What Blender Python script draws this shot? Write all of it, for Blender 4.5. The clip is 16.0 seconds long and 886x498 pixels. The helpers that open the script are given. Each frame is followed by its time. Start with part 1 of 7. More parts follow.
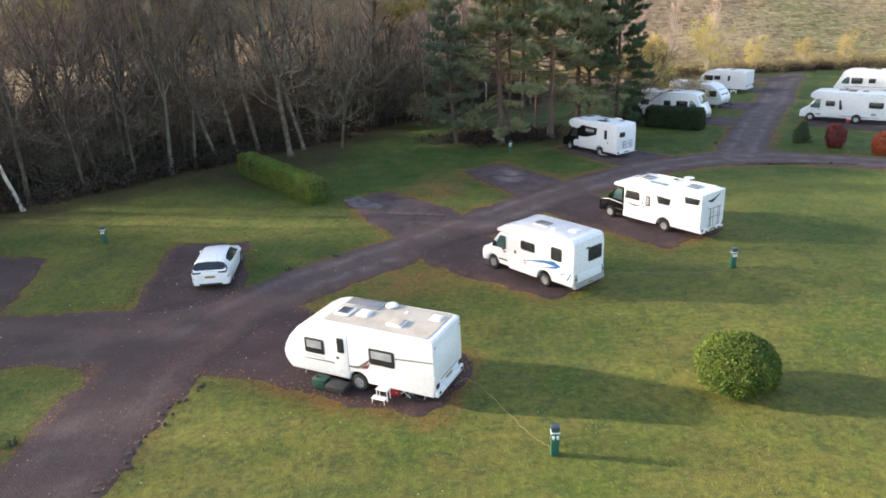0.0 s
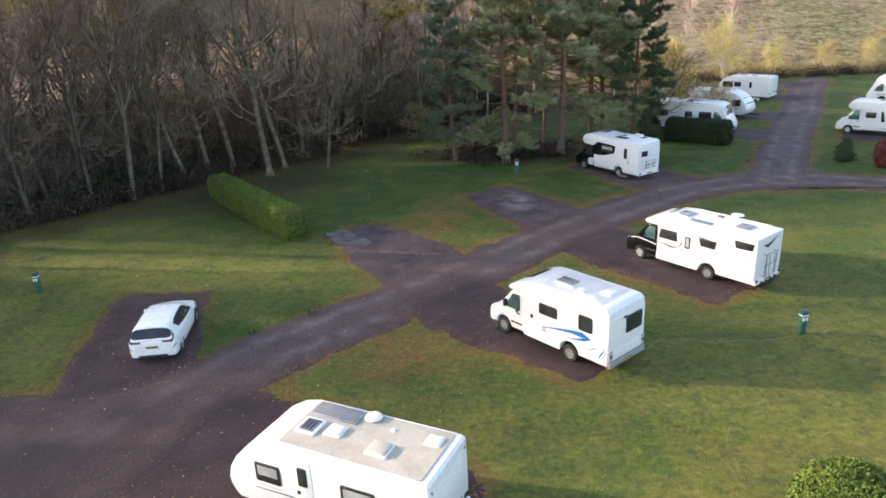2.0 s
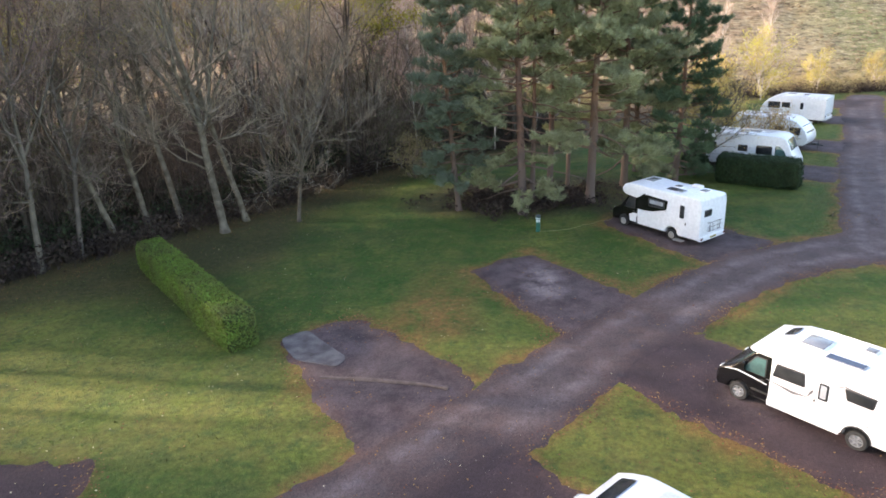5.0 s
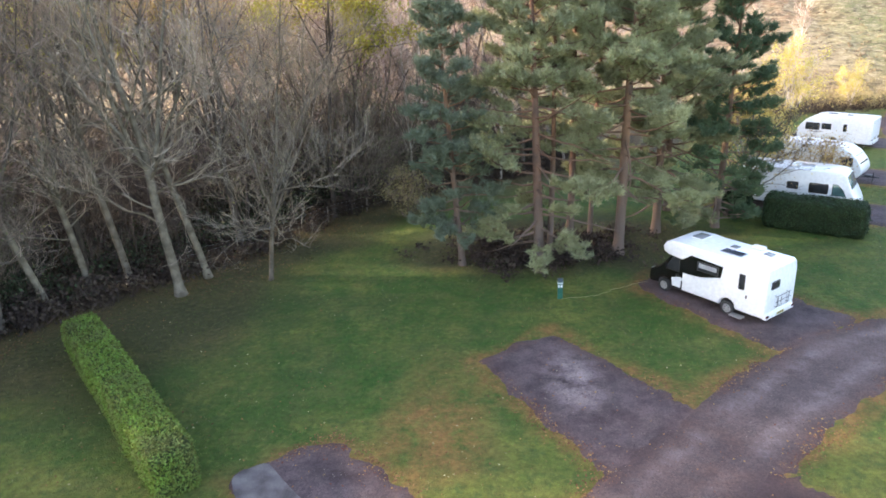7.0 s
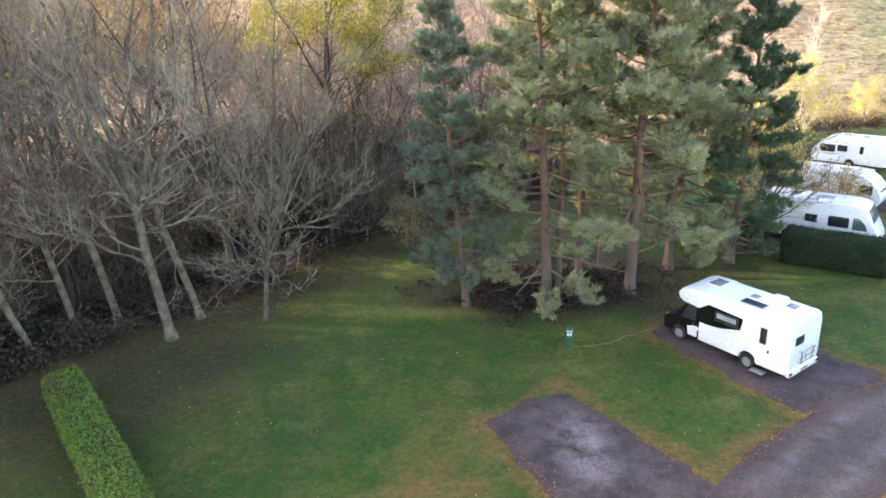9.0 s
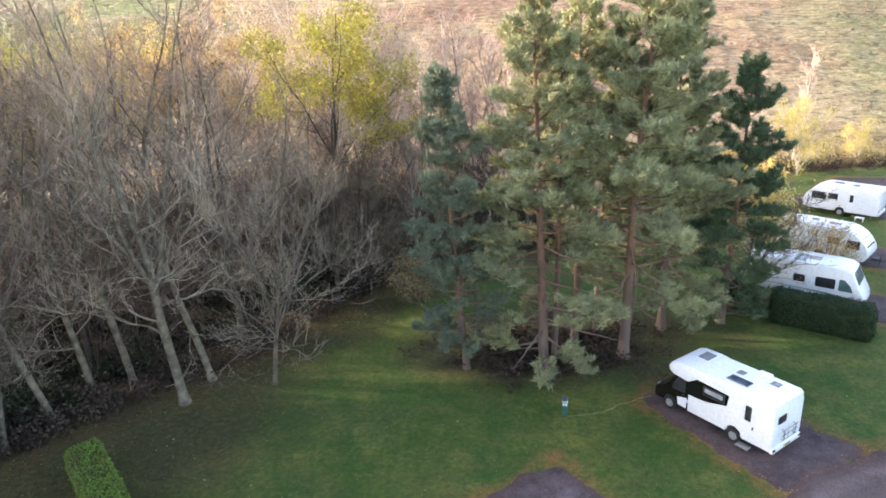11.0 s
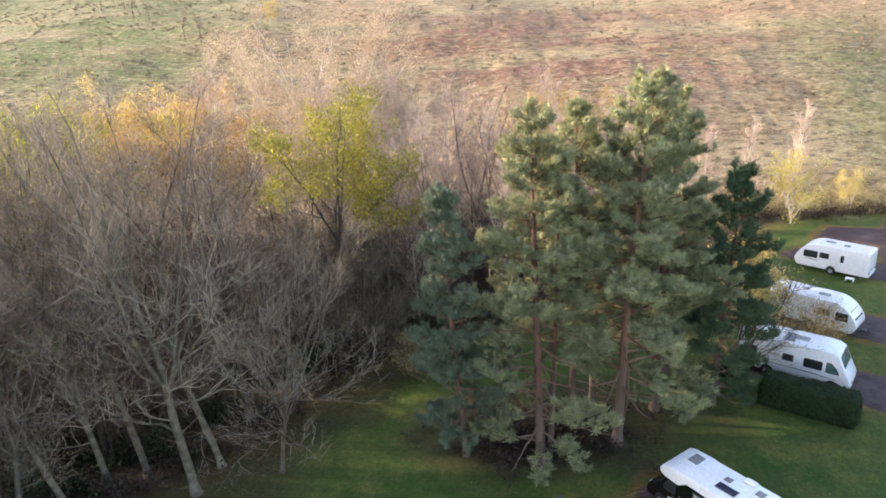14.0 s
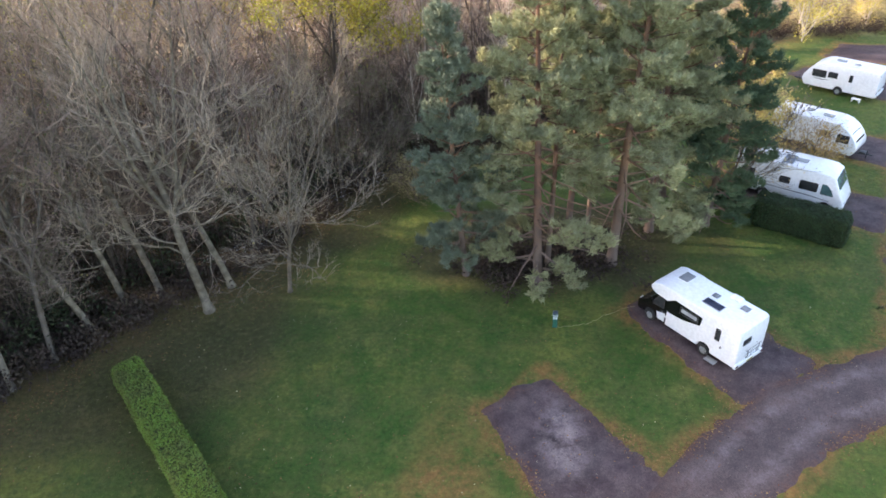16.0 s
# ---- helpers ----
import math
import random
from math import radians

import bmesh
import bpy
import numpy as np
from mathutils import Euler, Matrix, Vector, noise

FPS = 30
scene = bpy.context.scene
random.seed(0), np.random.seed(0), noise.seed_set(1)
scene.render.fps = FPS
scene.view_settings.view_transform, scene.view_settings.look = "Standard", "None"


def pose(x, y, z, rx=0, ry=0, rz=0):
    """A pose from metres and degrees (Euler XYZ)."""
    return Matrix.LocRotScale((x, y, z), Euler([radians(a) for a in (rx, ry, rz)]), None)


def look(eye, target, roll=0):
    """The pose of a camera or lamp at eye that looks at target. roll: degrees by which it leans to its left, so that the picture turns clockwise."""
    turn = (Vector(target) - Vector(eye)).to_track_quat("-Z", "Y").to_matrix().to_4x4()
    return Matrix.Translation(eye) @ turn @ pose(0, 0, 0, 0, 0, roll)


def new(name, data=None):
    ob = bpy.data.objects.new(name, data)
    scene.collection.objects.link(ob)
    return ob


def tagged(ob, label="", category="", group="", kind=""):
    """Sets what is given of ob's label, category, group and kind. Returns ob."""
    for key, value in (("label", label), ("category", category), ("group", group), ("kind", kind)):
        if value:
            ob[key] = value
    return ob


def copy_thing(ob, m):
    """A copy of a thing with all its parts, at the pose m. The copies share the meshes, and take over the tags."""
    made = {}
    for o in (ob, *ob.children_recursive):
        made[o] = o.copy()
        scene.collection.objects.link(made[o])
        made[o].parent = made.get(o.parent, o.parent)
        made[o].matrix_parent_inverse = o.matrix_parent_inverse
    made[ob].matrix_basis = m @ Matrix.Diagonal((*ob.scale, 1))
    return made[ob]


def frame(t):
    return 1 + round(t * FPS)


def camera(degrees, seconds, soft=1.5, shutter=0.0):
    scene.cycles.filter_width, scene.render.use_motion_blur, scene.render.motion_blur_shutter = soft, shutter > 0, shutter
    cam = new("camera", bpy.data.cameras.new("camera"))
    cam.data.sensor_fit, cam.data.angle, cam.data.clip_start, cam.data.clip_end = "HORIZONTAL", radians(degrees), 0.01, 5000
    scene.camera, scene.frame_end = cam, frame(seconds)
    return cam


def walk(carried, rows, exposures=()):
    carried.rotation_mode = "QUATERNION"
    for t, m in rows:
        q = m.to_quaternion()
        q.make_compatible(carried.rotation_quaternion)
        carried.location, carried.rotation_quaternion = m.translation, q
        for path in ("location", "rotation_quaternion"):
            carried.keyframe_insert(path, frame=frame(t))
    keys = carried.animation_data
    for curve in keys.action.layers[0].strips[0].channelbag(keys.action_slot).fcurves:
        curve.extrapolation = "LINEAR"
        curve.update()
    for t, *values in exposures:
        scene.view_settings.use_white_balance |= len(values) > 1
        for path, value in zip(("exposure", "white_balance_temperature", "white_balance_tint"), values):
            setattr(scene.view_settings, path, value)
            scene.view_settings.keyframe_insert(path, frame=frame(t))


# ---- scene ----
cam = camera(65.0, 16.0, 1.7)
TILT, LEAN = -20.0, 2.45
# seconds, eye (x, y, z), pitch, roll and yaw on top of the steady tilt and lean
ROWS = [
    (0, 0.526, 0.666, 13.789, -0.53, -0.00, 0.08),
    (0.5, 0.500, 2.403, 13.769, -0.48, 0.05, 0.01),
    (1, 0.451, 4.178, 13.800, -0.50, 0.08, -0.09),
    (1.5, 0.442, 6.001, 13.808, -0.51, 0.11, -0.13),
    (2, 0.466, 7.954, 13.787, -0.57, 0.14, -0.12),
    (2.5, 0.507, 10.036, 13.753, -0.51, 0.18, -0.09),
    (3, 0.506, 12.210, 13.739, -0.51, 0.21, -0.11),
    (3.5, 0.455, 14.306, 13.773, -0.48, 0.24, -0.15),
    (4, 0.467, 16.514, 13.756, -0.47, 0.25, -0.13),
    (6.5, -0.022, 27.061, 14.871, -0.52, 0.38, -0.81),
    (7, 0.179, 29.197, 14.835, -0.53, 0.38, -0.63),
    (7.5, 0.255, 30.916, 14.858, -0.53, 0.34, -0.50),
    (8, 0.269, 31.642, 14.809, -0.52, 0.27, -0.46),
    (8.5, 0.256, 31.637, 15.316, -0.52, 0.26, -0.41),
    (9, 0.309, 31.617, 16.222, -0.50, 0.27, -0.33),
    (11.5, 0.451, 31.125, 20.868, 0.15, 0.17, -0.22),
    (12, 0.462, 31.298, 21.875, 0.10, 0.14, -0.25),
    (12.5, 0.508, 31.429, 22.974, -0.06, 0.13, -0.26),
    (13, 0.582, 31.497, 23.999, -0.15, 0.13, -0.23),
    (13.5, 0.661, 31.621, 25.081, -0.29, 0.15, -0.21),
    (14, 0.661, 31.717, 25.840, -0.33, 0.15, -0.23),
    (14.5, 0.666, 31.756, 25.966, -0.32, 0.15, -0.23),
    (15, 0.645, 31.649, 25.974, -2.35, 0.16, -0.24),
    (15.5, 0.603, 31.639, 25.874, -9.04, 0.27, -0.31),
    (16, 0.393, 31.812, 25.838, -14.80, 0.38, -0.63),
]
walk(cam, [(t, Matrix.Translation((x, y, z)) @ pose(0, 0, 0, TILT, LEAN) @ pose(0, 0, 0, 90 + pitch, roll, yaw)) for t, x, y, z, pitch, roll, yaw in ROWS],
     [(0, 1.92, 7000, 16), (4, 2.12, 7000, 18), (6.5, 2.8, 7000, 19), (9, 2.9, 7000, 19), (11.5, 2.66, 7000, 20), (14.5, 2.25, 7000, 21), (15, 2.25, 7000, 21), (15.5, 2.36, 7000, 21), (16, 2.66, 7000, 21)])

# ---- light ----
SUN_ELEVATION, SUN_HEADING = 16.5, 170.0      # degrees; heading of the sun counted from +x to +y
world = bpy.data.worlds.new("world")
scene.world = world
world.use_nodes = True
sky = world.node_tree.nodes.new("ShaderNodeTexSky")
sky.sky_type, sky.sun_disc = "NISHITA", False
sky.sun_elevation, sky.sun_rotation = radians(SUN_ELEVATION), radians(90 - SUN_HEADING)
sky.air_density, sky.dust_density, sky.ozone_density = 1.0, 1.5, 1.0
world.node_tree.links.new(sky.outputs[0], world.node_tree.nodes["Background"].inputs[0])
world.node_tree.nodes["Background"].inputs[1].default_value = 0.15
sun = new("sun", bpy.data.lights.new("sun", "SUN"))
sun.data.energy, sun.data.angle, sun.data.color = 3.3, radians(1.3), (1.0, 0.88, 0.72)
_e, _h = radians(SUN_ELEVATION), radians(SUN_HEADING)
sun.matrix_world = look((-60, 40, 60), Vector((-60, 40, 60)) - Vector((math.cos(_e) * math.cos(_h), math.cos(_e) * math.sin(_h), math.sin(_e))))

# ---- materials ----


def material(name, a, b=None, scale=4.0, rough=0.6, bump=0.0, bump_scale=None, metal=0.0, fine=None, vary=0.0, island=0.0, coat=0.0):
    """Two colours mixed by broad noise, a finer noise over it, and relief; vary: change from object to object; island: from piece to piece."""
    m = bpy.data.materials.new(name)
    m.use_nodes = True
    nt = m.node_tree
    n, l = nt.nodes, nt.links
    bsdf = n["Principled BSDF"]
    bsdf.inputs["Roughness"].default_value = rough
    bsdf.inputs["Metallic"].default_value = metal
    bsdf.inputs["Coat Weight"].default_value = coat
    co = n.new("ShaderNodeTexCoord")
    b = b or tuple(c * 0.85 for c in a)
    broad = n.new("ShaderNodeTexNoise")
    broad.inputs["Scale"].default_value, broad.inputs["Detail"].default_value = scale, 6
    l.new(co.outputs["Object"], broad.inputs["Vector"])
    ramp = n.new("ShaderNodeMapRange")
    ramp.inputs["From Min"].default_value, ramp.inputs["From Max"].default_value = 0.35, 0.65
    l.new(broad.outputs["Fac"], ramp.inputs["Value"])
    mix = n.new("ShaderNodeMix")
    mix.data_type = "RGBA"
    mix.inputs["A"].default_value, mix.inputs["B"].default_value = (*a, 1), (*b, 1)
    l.new(ramp.outputs["Result"], mix.inputs["Factor"])
    colour = mix.outputs["Result"]
    small = n.new("ShaderNodeTexNoise")
    small.inputs["Scale"].default_value, small.inputs["Detail"].default_value = fine or scale * 9, 4
    l.new(co.outputs["Object"], small.inputs["Vector"])
    value = n.new("ShaderNodeMapRange")
    value.inputs["To Min"].default_value, value.inputs["To Max"].default_value = 0.8, 1.2
    l.new(small.outputs["Fac"], value.inputs["Value"])
    hsv = n.new("ShaderNodeHueSaturation")
    l.new(colour, hsv.inputs["Color"])
    l.new(value.outputs["Result"], hsv.inputs["Value"])
    colour = hsv.outputs["Color"]
    for amount, node, socket in ((vary, "ShaderNodeObjectInfo", "Random"), (island, "ShaderNodeNewGeometry", "Random Per Island")):
        if amount:
            src = n.new(node)
            rng = n.new("ShaderNodeMapRange")
            rng.inputs["To Min"].default_value, rng.inputs["To Max"].default_value = 1 - amount, 1 + amount
            l.new(src.outputs[socket], rng.inputs["Value"])
            tone = n.new("ShaderNodeHueSaturation")
            hue = n.new("ShaderNodeMapRange")
            hue.inputs["To Min"].default_value, hue.inputs["To Max"].default_value = 0.5 - amount * 0.07, 0.5 + amount * 0.07
            l.new(src.outputs[socket], hue.inputs["Value"])
            l.new(hue.outputs["Result"], tone.inputs["Hue"])
            l.new(rng.outputs["Result"], tone.inputs["Value"])
            l.new(colour, tone.inputs["Color"])
            colour = tone.outputs["Color"]
    l.new(colour, bsdf.inputs["Base Color"])
    if bump:
        bn = n.new("ShaderNodeBump")
        bn.inputs["Strength"].default_value, bn.inputs["Distance"].default_value = min(1.0, bump), 0.05
        rel = n.new("ShaderNodeTexNoise")
        rel.inputs["Scale"].default_value, rel.inputs["Detail"].default_value = bump_scale or scale * 9, 5
        l.new(co.outputs["Object"], rel.inputs["Vector"])
        l.new(rel.outputs["Fac"], bn.inputs["Height"])
        l.new(bn.outputs["Normal"], bsdf.inputs["Normal"])
    return m


def add_leaf_light(m, amount):
    """Lets some light pass through thin leaves."""
    n, l = m.node_tree.nodes, m.node_tree.links
    bsdf, out = n["Principled BSDF"], n["Material Output"]
    tr = n.new("ShaderNodeBsdfTranslucent")
    l.new(bsdf.inputs["Base Color"].links[0].from_socket, tr.inputs["Color"])
    mix = n.new("ShaderNodeMixShader")
    mix.inputs[0].default_value = amount
    l.new(bsdf.outputs[0], mix.inputs[1])
    l.new(tr.outputs[0], mix.inputs[2])
    l.new(mix.outputs[0], out.inputs["Surface"])
    return m


M_WHITE = material("white_gelcoat", (0.745, 0.765, 0.79), (0.705, 0.725, 0.75), 0.7, 0.28, coat=0.3)
M_CARPAINT = material("white_car_paint", (0.86, 0.87, 0.88), (0.83, 0.84, 0.85), 0.7, 0.2, coat=0.5)
M_ROOF = material("weathered_roof", (0.42, 0.39, 0.335), (0.34, 0.315, 0.265), 1.2, 0.55)
M_ROOF_WHITE = material("white_roof", (0.66, 0.66, 0.665), (0.56, 0.56, 0.56), 1.5, 0.45)
M_BLACK = material("black_paint", (0.004, 0.004, 0.005), (0.007, 0.007, 0.008), 2.0, 0.22)
M_TRIM = material("black_trim", (0.02, 0.02, 0.02), (0.03, 0.03, 0.03), 3.0, 0.5)
M_GREYTRIM = material("grey_trim", (0.30, 0.31, 0.32), (0.25, 0.26, 0.27), 3.0, 0.5)
M_GLASS = material("dark_glazing", (0.02, 0.022, 0.026), (0.035, 0.037, 0.04), 2.0, 0.10)
M_SCREEN = material("windscreen_glass", (0.075, 0.15, 0.145), (0.04, 0.08, 0.08), 1.5, 0.05, coat=0.5)
M_ROOFGLASS = material("grey_roof_glass", (0.13, 0.13, 0.145), (0.20, 0.20, 0.21), 1.2, 0.22)
M_BLIND = material("pale_blind", (0.34, 0.36, 0.39), (0.24, 0.255, 0.28), 2.0, 0.5)
M_TYRE = material("tyre_rubber", (0.018, 0.018, 0.018), (0.03, 0.03, 0.03), 8.0, 0.85, bump=0.2)
M_ALLOY = material("silver_alloy", (0.55, 0.56, 0.58), (0.45, 0.46, 0.47), 4.0, 0.35, metal=0.7)
M_RED = material("red_lens", (0.16, 0.018, 0.016), (0.11, 0.013, 0.012), 3.0, 0.2, coat=0.5)
M_TAIL = material("smoked_red_lens", (0.060, 0.030, 0.032), (0.090, 0.040, 0.040), 5.0, 0.15, coat=0.5)
M_LAMP = material("clear_lens", (0.55, 0.57, 0.58), (0.4, 0.42, 0.43), 3.0, 0.12, coat=0.5)
M_BLUE = material("blue_decal", (0.006, 0.120, 0.340), (0.012, 0.155, 0.40), 2.0, 0.3)
M_GREY = material("grey_decal", (0.10, 0.10, 0.11), (0.14, 0.14, 0.15), 2.0, 0.35)
M_MAROON = material("maroon_decal", (0.12, 0.02, 0.025), (0.16, 0.03, 0.03), 2.0, 0.35)
M_PLATE = material("plate_yellow", (0.42, 0.33, 0.10), (0.38, 0.30, 0.09), 2.0, 0.4)
M_SOLAR = material("solar_cells", (0.025, 0.03, 0.05), (0.04, 0.045, 0.07), 3.0, 0.12, coat=0.5)
M_DOME = material("tinted_rooflight", (0.22, 0.23, 0.24), (0.16, 0.165, 0.17), 2.0, 0.15, coat=0.4)
M_STEEL = material("galvanised_steel", (0.42, 0.43, 0.44), (0.34, 0.35, 0.36), 5.0, 0.4, metal=0.8)
M_GREENPLASTIC = material("green_plastic", (0.010, 0.065, 0.045), (0.012, 0.055, 0.04), 4.0, 0.45)
M_POSTGREEN = material("green_bollard_paint", (0.012, 0.11, 0.075), (0.02, 0.085, 0.06), 5.0, 0.45, bump=0.1)
M_NAVY = material("dark_bollard_cap", (0.03, 0.05, 0.07), (0.04, 0.06, 0.08), 5.0, 0.4)
M_WHITEPLASTIC = material("white_plastic", (0.78, 0.78, 0.78), (0.7, 0.7, 0.7), 4.0, 0.4)
M_REDPLASTIC = material("red_plastic", (0.30, 0.02, 0.03), (0.24, 0.02, 0.03), 4.0, 0.4)
M_CABLE = material("pale_cable", (0.36, 0.31, 0.14), (0.30, 0.26, 0.12), 5.0, 0.5)
M_CABLE_GREY = material("grey_cable", (0.22, 0.24, 0.19), (0.17, 0.19, 0.15), 5.0, 0.5)
M_FRONTBARK = material("pale_grey_bark", (0.205, 0.176, 0.132), (0.090, 0.078, 0.058), 2.0, 0.9, bump=0.7, bump_scale=9.0, vary=0.2)
# darker copy of the front bark, with the wood's inner shade in its colour
M_BARK = material("grey_bark_shade_toned", (0.125, 0.106, 0.087), (0.068, 0.057, 0.047), 1.3, 0.9, bump=0.7, bump_scale=9.0, vary=0.25)
M_TWIG = material("bare_twigs", (0.250, 0.180, 0.158), (0.152, 0.109, 0.095), 0.6, 0.9, vary=0.25, island=0.2)
M_FRONTTWIG = material("grey_brown_twigs", (0.292, 0.234, 0.190), (0.180, 0.143, 0.116), 0.6, 0.9, vary=0.2, island=0.2)
M_BROWNLEAF = add_leaf_light(material("withered_leaves", (0.165, 0.125, 0.055), (0.120, 0.095, 0.045), 0.5, 0.8, vary=0.2, island=0.4), 0.2)
M_OLIVELEAF = add_leaf_light(material("dull_olive_leaves", (0.120, 0.128, 0.060), (0.080, 0.090, 0.045), 0.5, 0.7, vary=0.2, island=0.35), 0.2)
M_STRAWLEAF = add_leaf_light(material("straw_leaves", (0.27, 0.225, 0.12), (0.20, 0.18, 0.09), 0.5, 0.8, island=0.3), 0.2)
M_HAZELTWIG = material("hazel_twigs", (0.215, 0.174, 0.140), (0.135, 0.110, 0.088), 0.6, 0.9, vary=0.2, island=0.2)
# sapling bark toned dark for the dim light between the trunks
M_SAPLING = material("sapling_bark_shade_toned", (0.115, 0.092, 0.080), (0.075, 0.060, 0.052), 0.6, 0.9, vary=0.25, island=0.2)
M_BIRCHBARK = material("white_birch_bark", (0.55, 0.50, 0.45), (0.30, 0.26, 0.22), 2.0, 0.75, bump=0.3, vary=0.12)
M_BIRCHTWIG = material("birch_twigs", (0.50, 0.39, 0.33), (0.38, 0.28, 0.235), 0.5, 0.9, vary=0.2, island=0.25)
M_PINEBARK = material("orange_pine_bark", (0.200, 0.112, 0.072), (0.105, 0.070, 0.054), 0.9, 0.9, bump=0.8, bump_scale=8.0, vary=0.12)
_n, _l = M_PINEBARK.node_tree.nodes, M_PINEBARK.node_tree.links
_b = _n["Principled BSDF"]
_was = _b.inputs["Base Color"].links[0].from_socket
_sep, _rng, _mix, _co = _n.new("ShaderNodeSeparateXYZ"), _n.new("ShaderNodeMapRange"), _n.new("ShaderNodeMix"), _n.new("ShaderNodeTexCoord")
_mix.data_type = "RGBA"
_l.new(_co.outputs["Object"], _sep.inputs[0])
_l.new(_sep.outputs["Z"], _rng.inputs["Value"])
_rng.inputs["From Min"].default_value, _rng.inputs["From Max"].default_value = 2.0, 6.0
_l.new(_rng.outputs["Result"], _mix.inputs["Factor"])
_mix.inputs["A"].default_value = (0.140, 0.103, 0.086, 1)
_l.new(_was, _mix.inputs["B"])
_l.new(_mix.outputs["Result"], _b.inputs["Base Color"])
M_NEEDLE = add_leaf_light(material("pine_needles", (0.340, 0.350, 0.180), (0.215, 0.235, 0.140), 0.35, 0.75, vary=0.1, island=0.2), 0.1)
M_BLUENEEDLE = add_leaf_light(material("blue_green_needles", (0.170, 0.200, 0.135), (0.115, 0.145, 0.105), 0.6, 0.75, island=0.18), 0.12)
M_DARKNEEDLE = add_leaf_light(material("spruce_needles", (0.095, 0.140, 0.075), (0.065, 0.105, 0.060), 0.6, 0.75, island=0.16), 0.15)
M_YELLOWLEAF = add_leaf_light(material("yellow_leaves", (0.36, 0.33, 0.045), (0.22, 0.235, 0.045), 0.5, 0.6, vary=0.15, island=0.35), 0.35)
M_GOLDLEAF = add_leaf_light(material("golden_leaves", (0.46, 0.31, 0.10), (0.44, 0.33, 0.15), 0.5, 0.6, vary=0.2, island=0.3), 0.35)
M_YELLOWGOLD = add_leaf_light(material("yellow_gold_leaves", (0.46, 0.36, 0.06), (0.38, 0.33, 0.08), 0.5, 0.6, vary=0.2, island=0.3), 0.35)
M_CREAMLEAF = add_leaf_light(material("cream_leaves", (0.47, 0.39, 0.27), (0.40, 0.32, 0.21), 0.5, 0.7, vary=0.15, island=0.25), 0.3)
M_HEDGE = add_leaf_light(material("hedge_leaves", (0.138, 0.215, 0.038), (0.118, 0.140, 0.042), 0.9, 0.75, island=0.4), 0.2)
# core colours are dark to stand for shade between the leaves
M_HEDGEBODY = material("hedge_core_shade", (0.025, 0.036, 0.014), (0.015, 0.022, 0.010), 3.0, 0.9, bump=0.8)
M_HEDGECORE = material("hedge_gap_shade", (0.045, 0.062, 0.020), (0.032, 0.042, 0.016), 3.0, 0.9, bump=0.6)
M_DARKHEDGE = add_leaf_light(material("dark_hedge_leaves", (0.030, 0.055, 0.022), (0.020, 0.040, 0.016), 1.5, 0.5, island=0.35), 0.15)
M_LAUREL = add_leaf_light(material("laurel_leaves", (0.140, 0.185, 0.036), (0.065, 0.108, 0.022), 1.4, 0.55, island=0.4), 0.25)
M_REDLEAF = add_leaf_light(material("dark_red_leaves", (0.16, 0.022, 0.022), (0.11, 0.016, 0.018), 1.5, 0.5, island=0.35), 0.25)
M_ORANGELEAF = add_leaf_light(material("orange_red_leaves", (0.32, 0.06, 0.018), (0.24, 0.035, 0.016), 1.5, 0.5, island=0.35), 0.25)
M_BRUSH = material("dead_undergrowth", (0.070, 0.050, 0.038), (0.038, 0.028, 0.024), 0.4, 0.9, island=0.35)
# thicket colour carries the darkness of the wood's interior
M_THICKET = material("thicket_shade_toned", (0.088, 0.068, 0.054), (0.052, 0.041, 0.034), 0.4, 0.95, island=0.35)
M_EVERGREENBRUSH = material("ivy_and_holly", (0.040, 0.055, 0.024), (0.024, 0.034, 0.018), 0.6, 0.5, island=0.35)
M_SCRUB = material("pale_scrub", (0.27, 0.225, 0.12), (0.19, 0.16, 0.08), 0.3, 0.9, vary=0.15, island=0.3)
M_TUSSOCK = material("dead_moor_grass", (0.25, 0.205, 0.13), (0.19, 0.13, 0.09), 0.05, 0.9, island=0.15)
M_GRASS = material("grass_blades", (0.085, 0.115, 0.026), (0.130, 0.128, 0.042), 0.2, 0.8, island=0.5)
M_CHIPS = material("loose_chips", (0.150, 0.118, 0.105), (0.060, 0.044, 0.044), 2.0, 0.9, island=0.6)
M_LIP = material("pale_gravel", (0.135, 0.100, 0.085), (0.085, 0.060, 0.052), 3.0, 0.95, bump=0.6, bump_scale=25.0)
M_PALELEAF = material("bleached_leaves", (0.46, 0.40, 0.26), (0.34, 0.27, 0.15), 2.0, 0.7, island=0.4)
M_FALLEN = material("fallen_leaves", (0.22, 0.110, 0.048), (0.15, 0.070, 0.034), 2.0, 0.7, island=0.45)
M_STONE = material("edging_stone", (0.085, 0.062, 0.050), (0.050, 0.037, 0.032), 5.0, 0.9, bump=0.6, vary=0.25)
M_TIMBER = material("weathered_timber", (0.24, 0.21, 0.16), (0.16, 0.14, 0.11), 3.0, 0.85, bump=0.4, vary=0.15)
M_CONCRETE = material("pale_gravel_slab", (0.150, 0.130, 0.122), (0.065, 0.052, 0.052), 1.6, 0.9, bump=0.6, bump_scale=30.0)

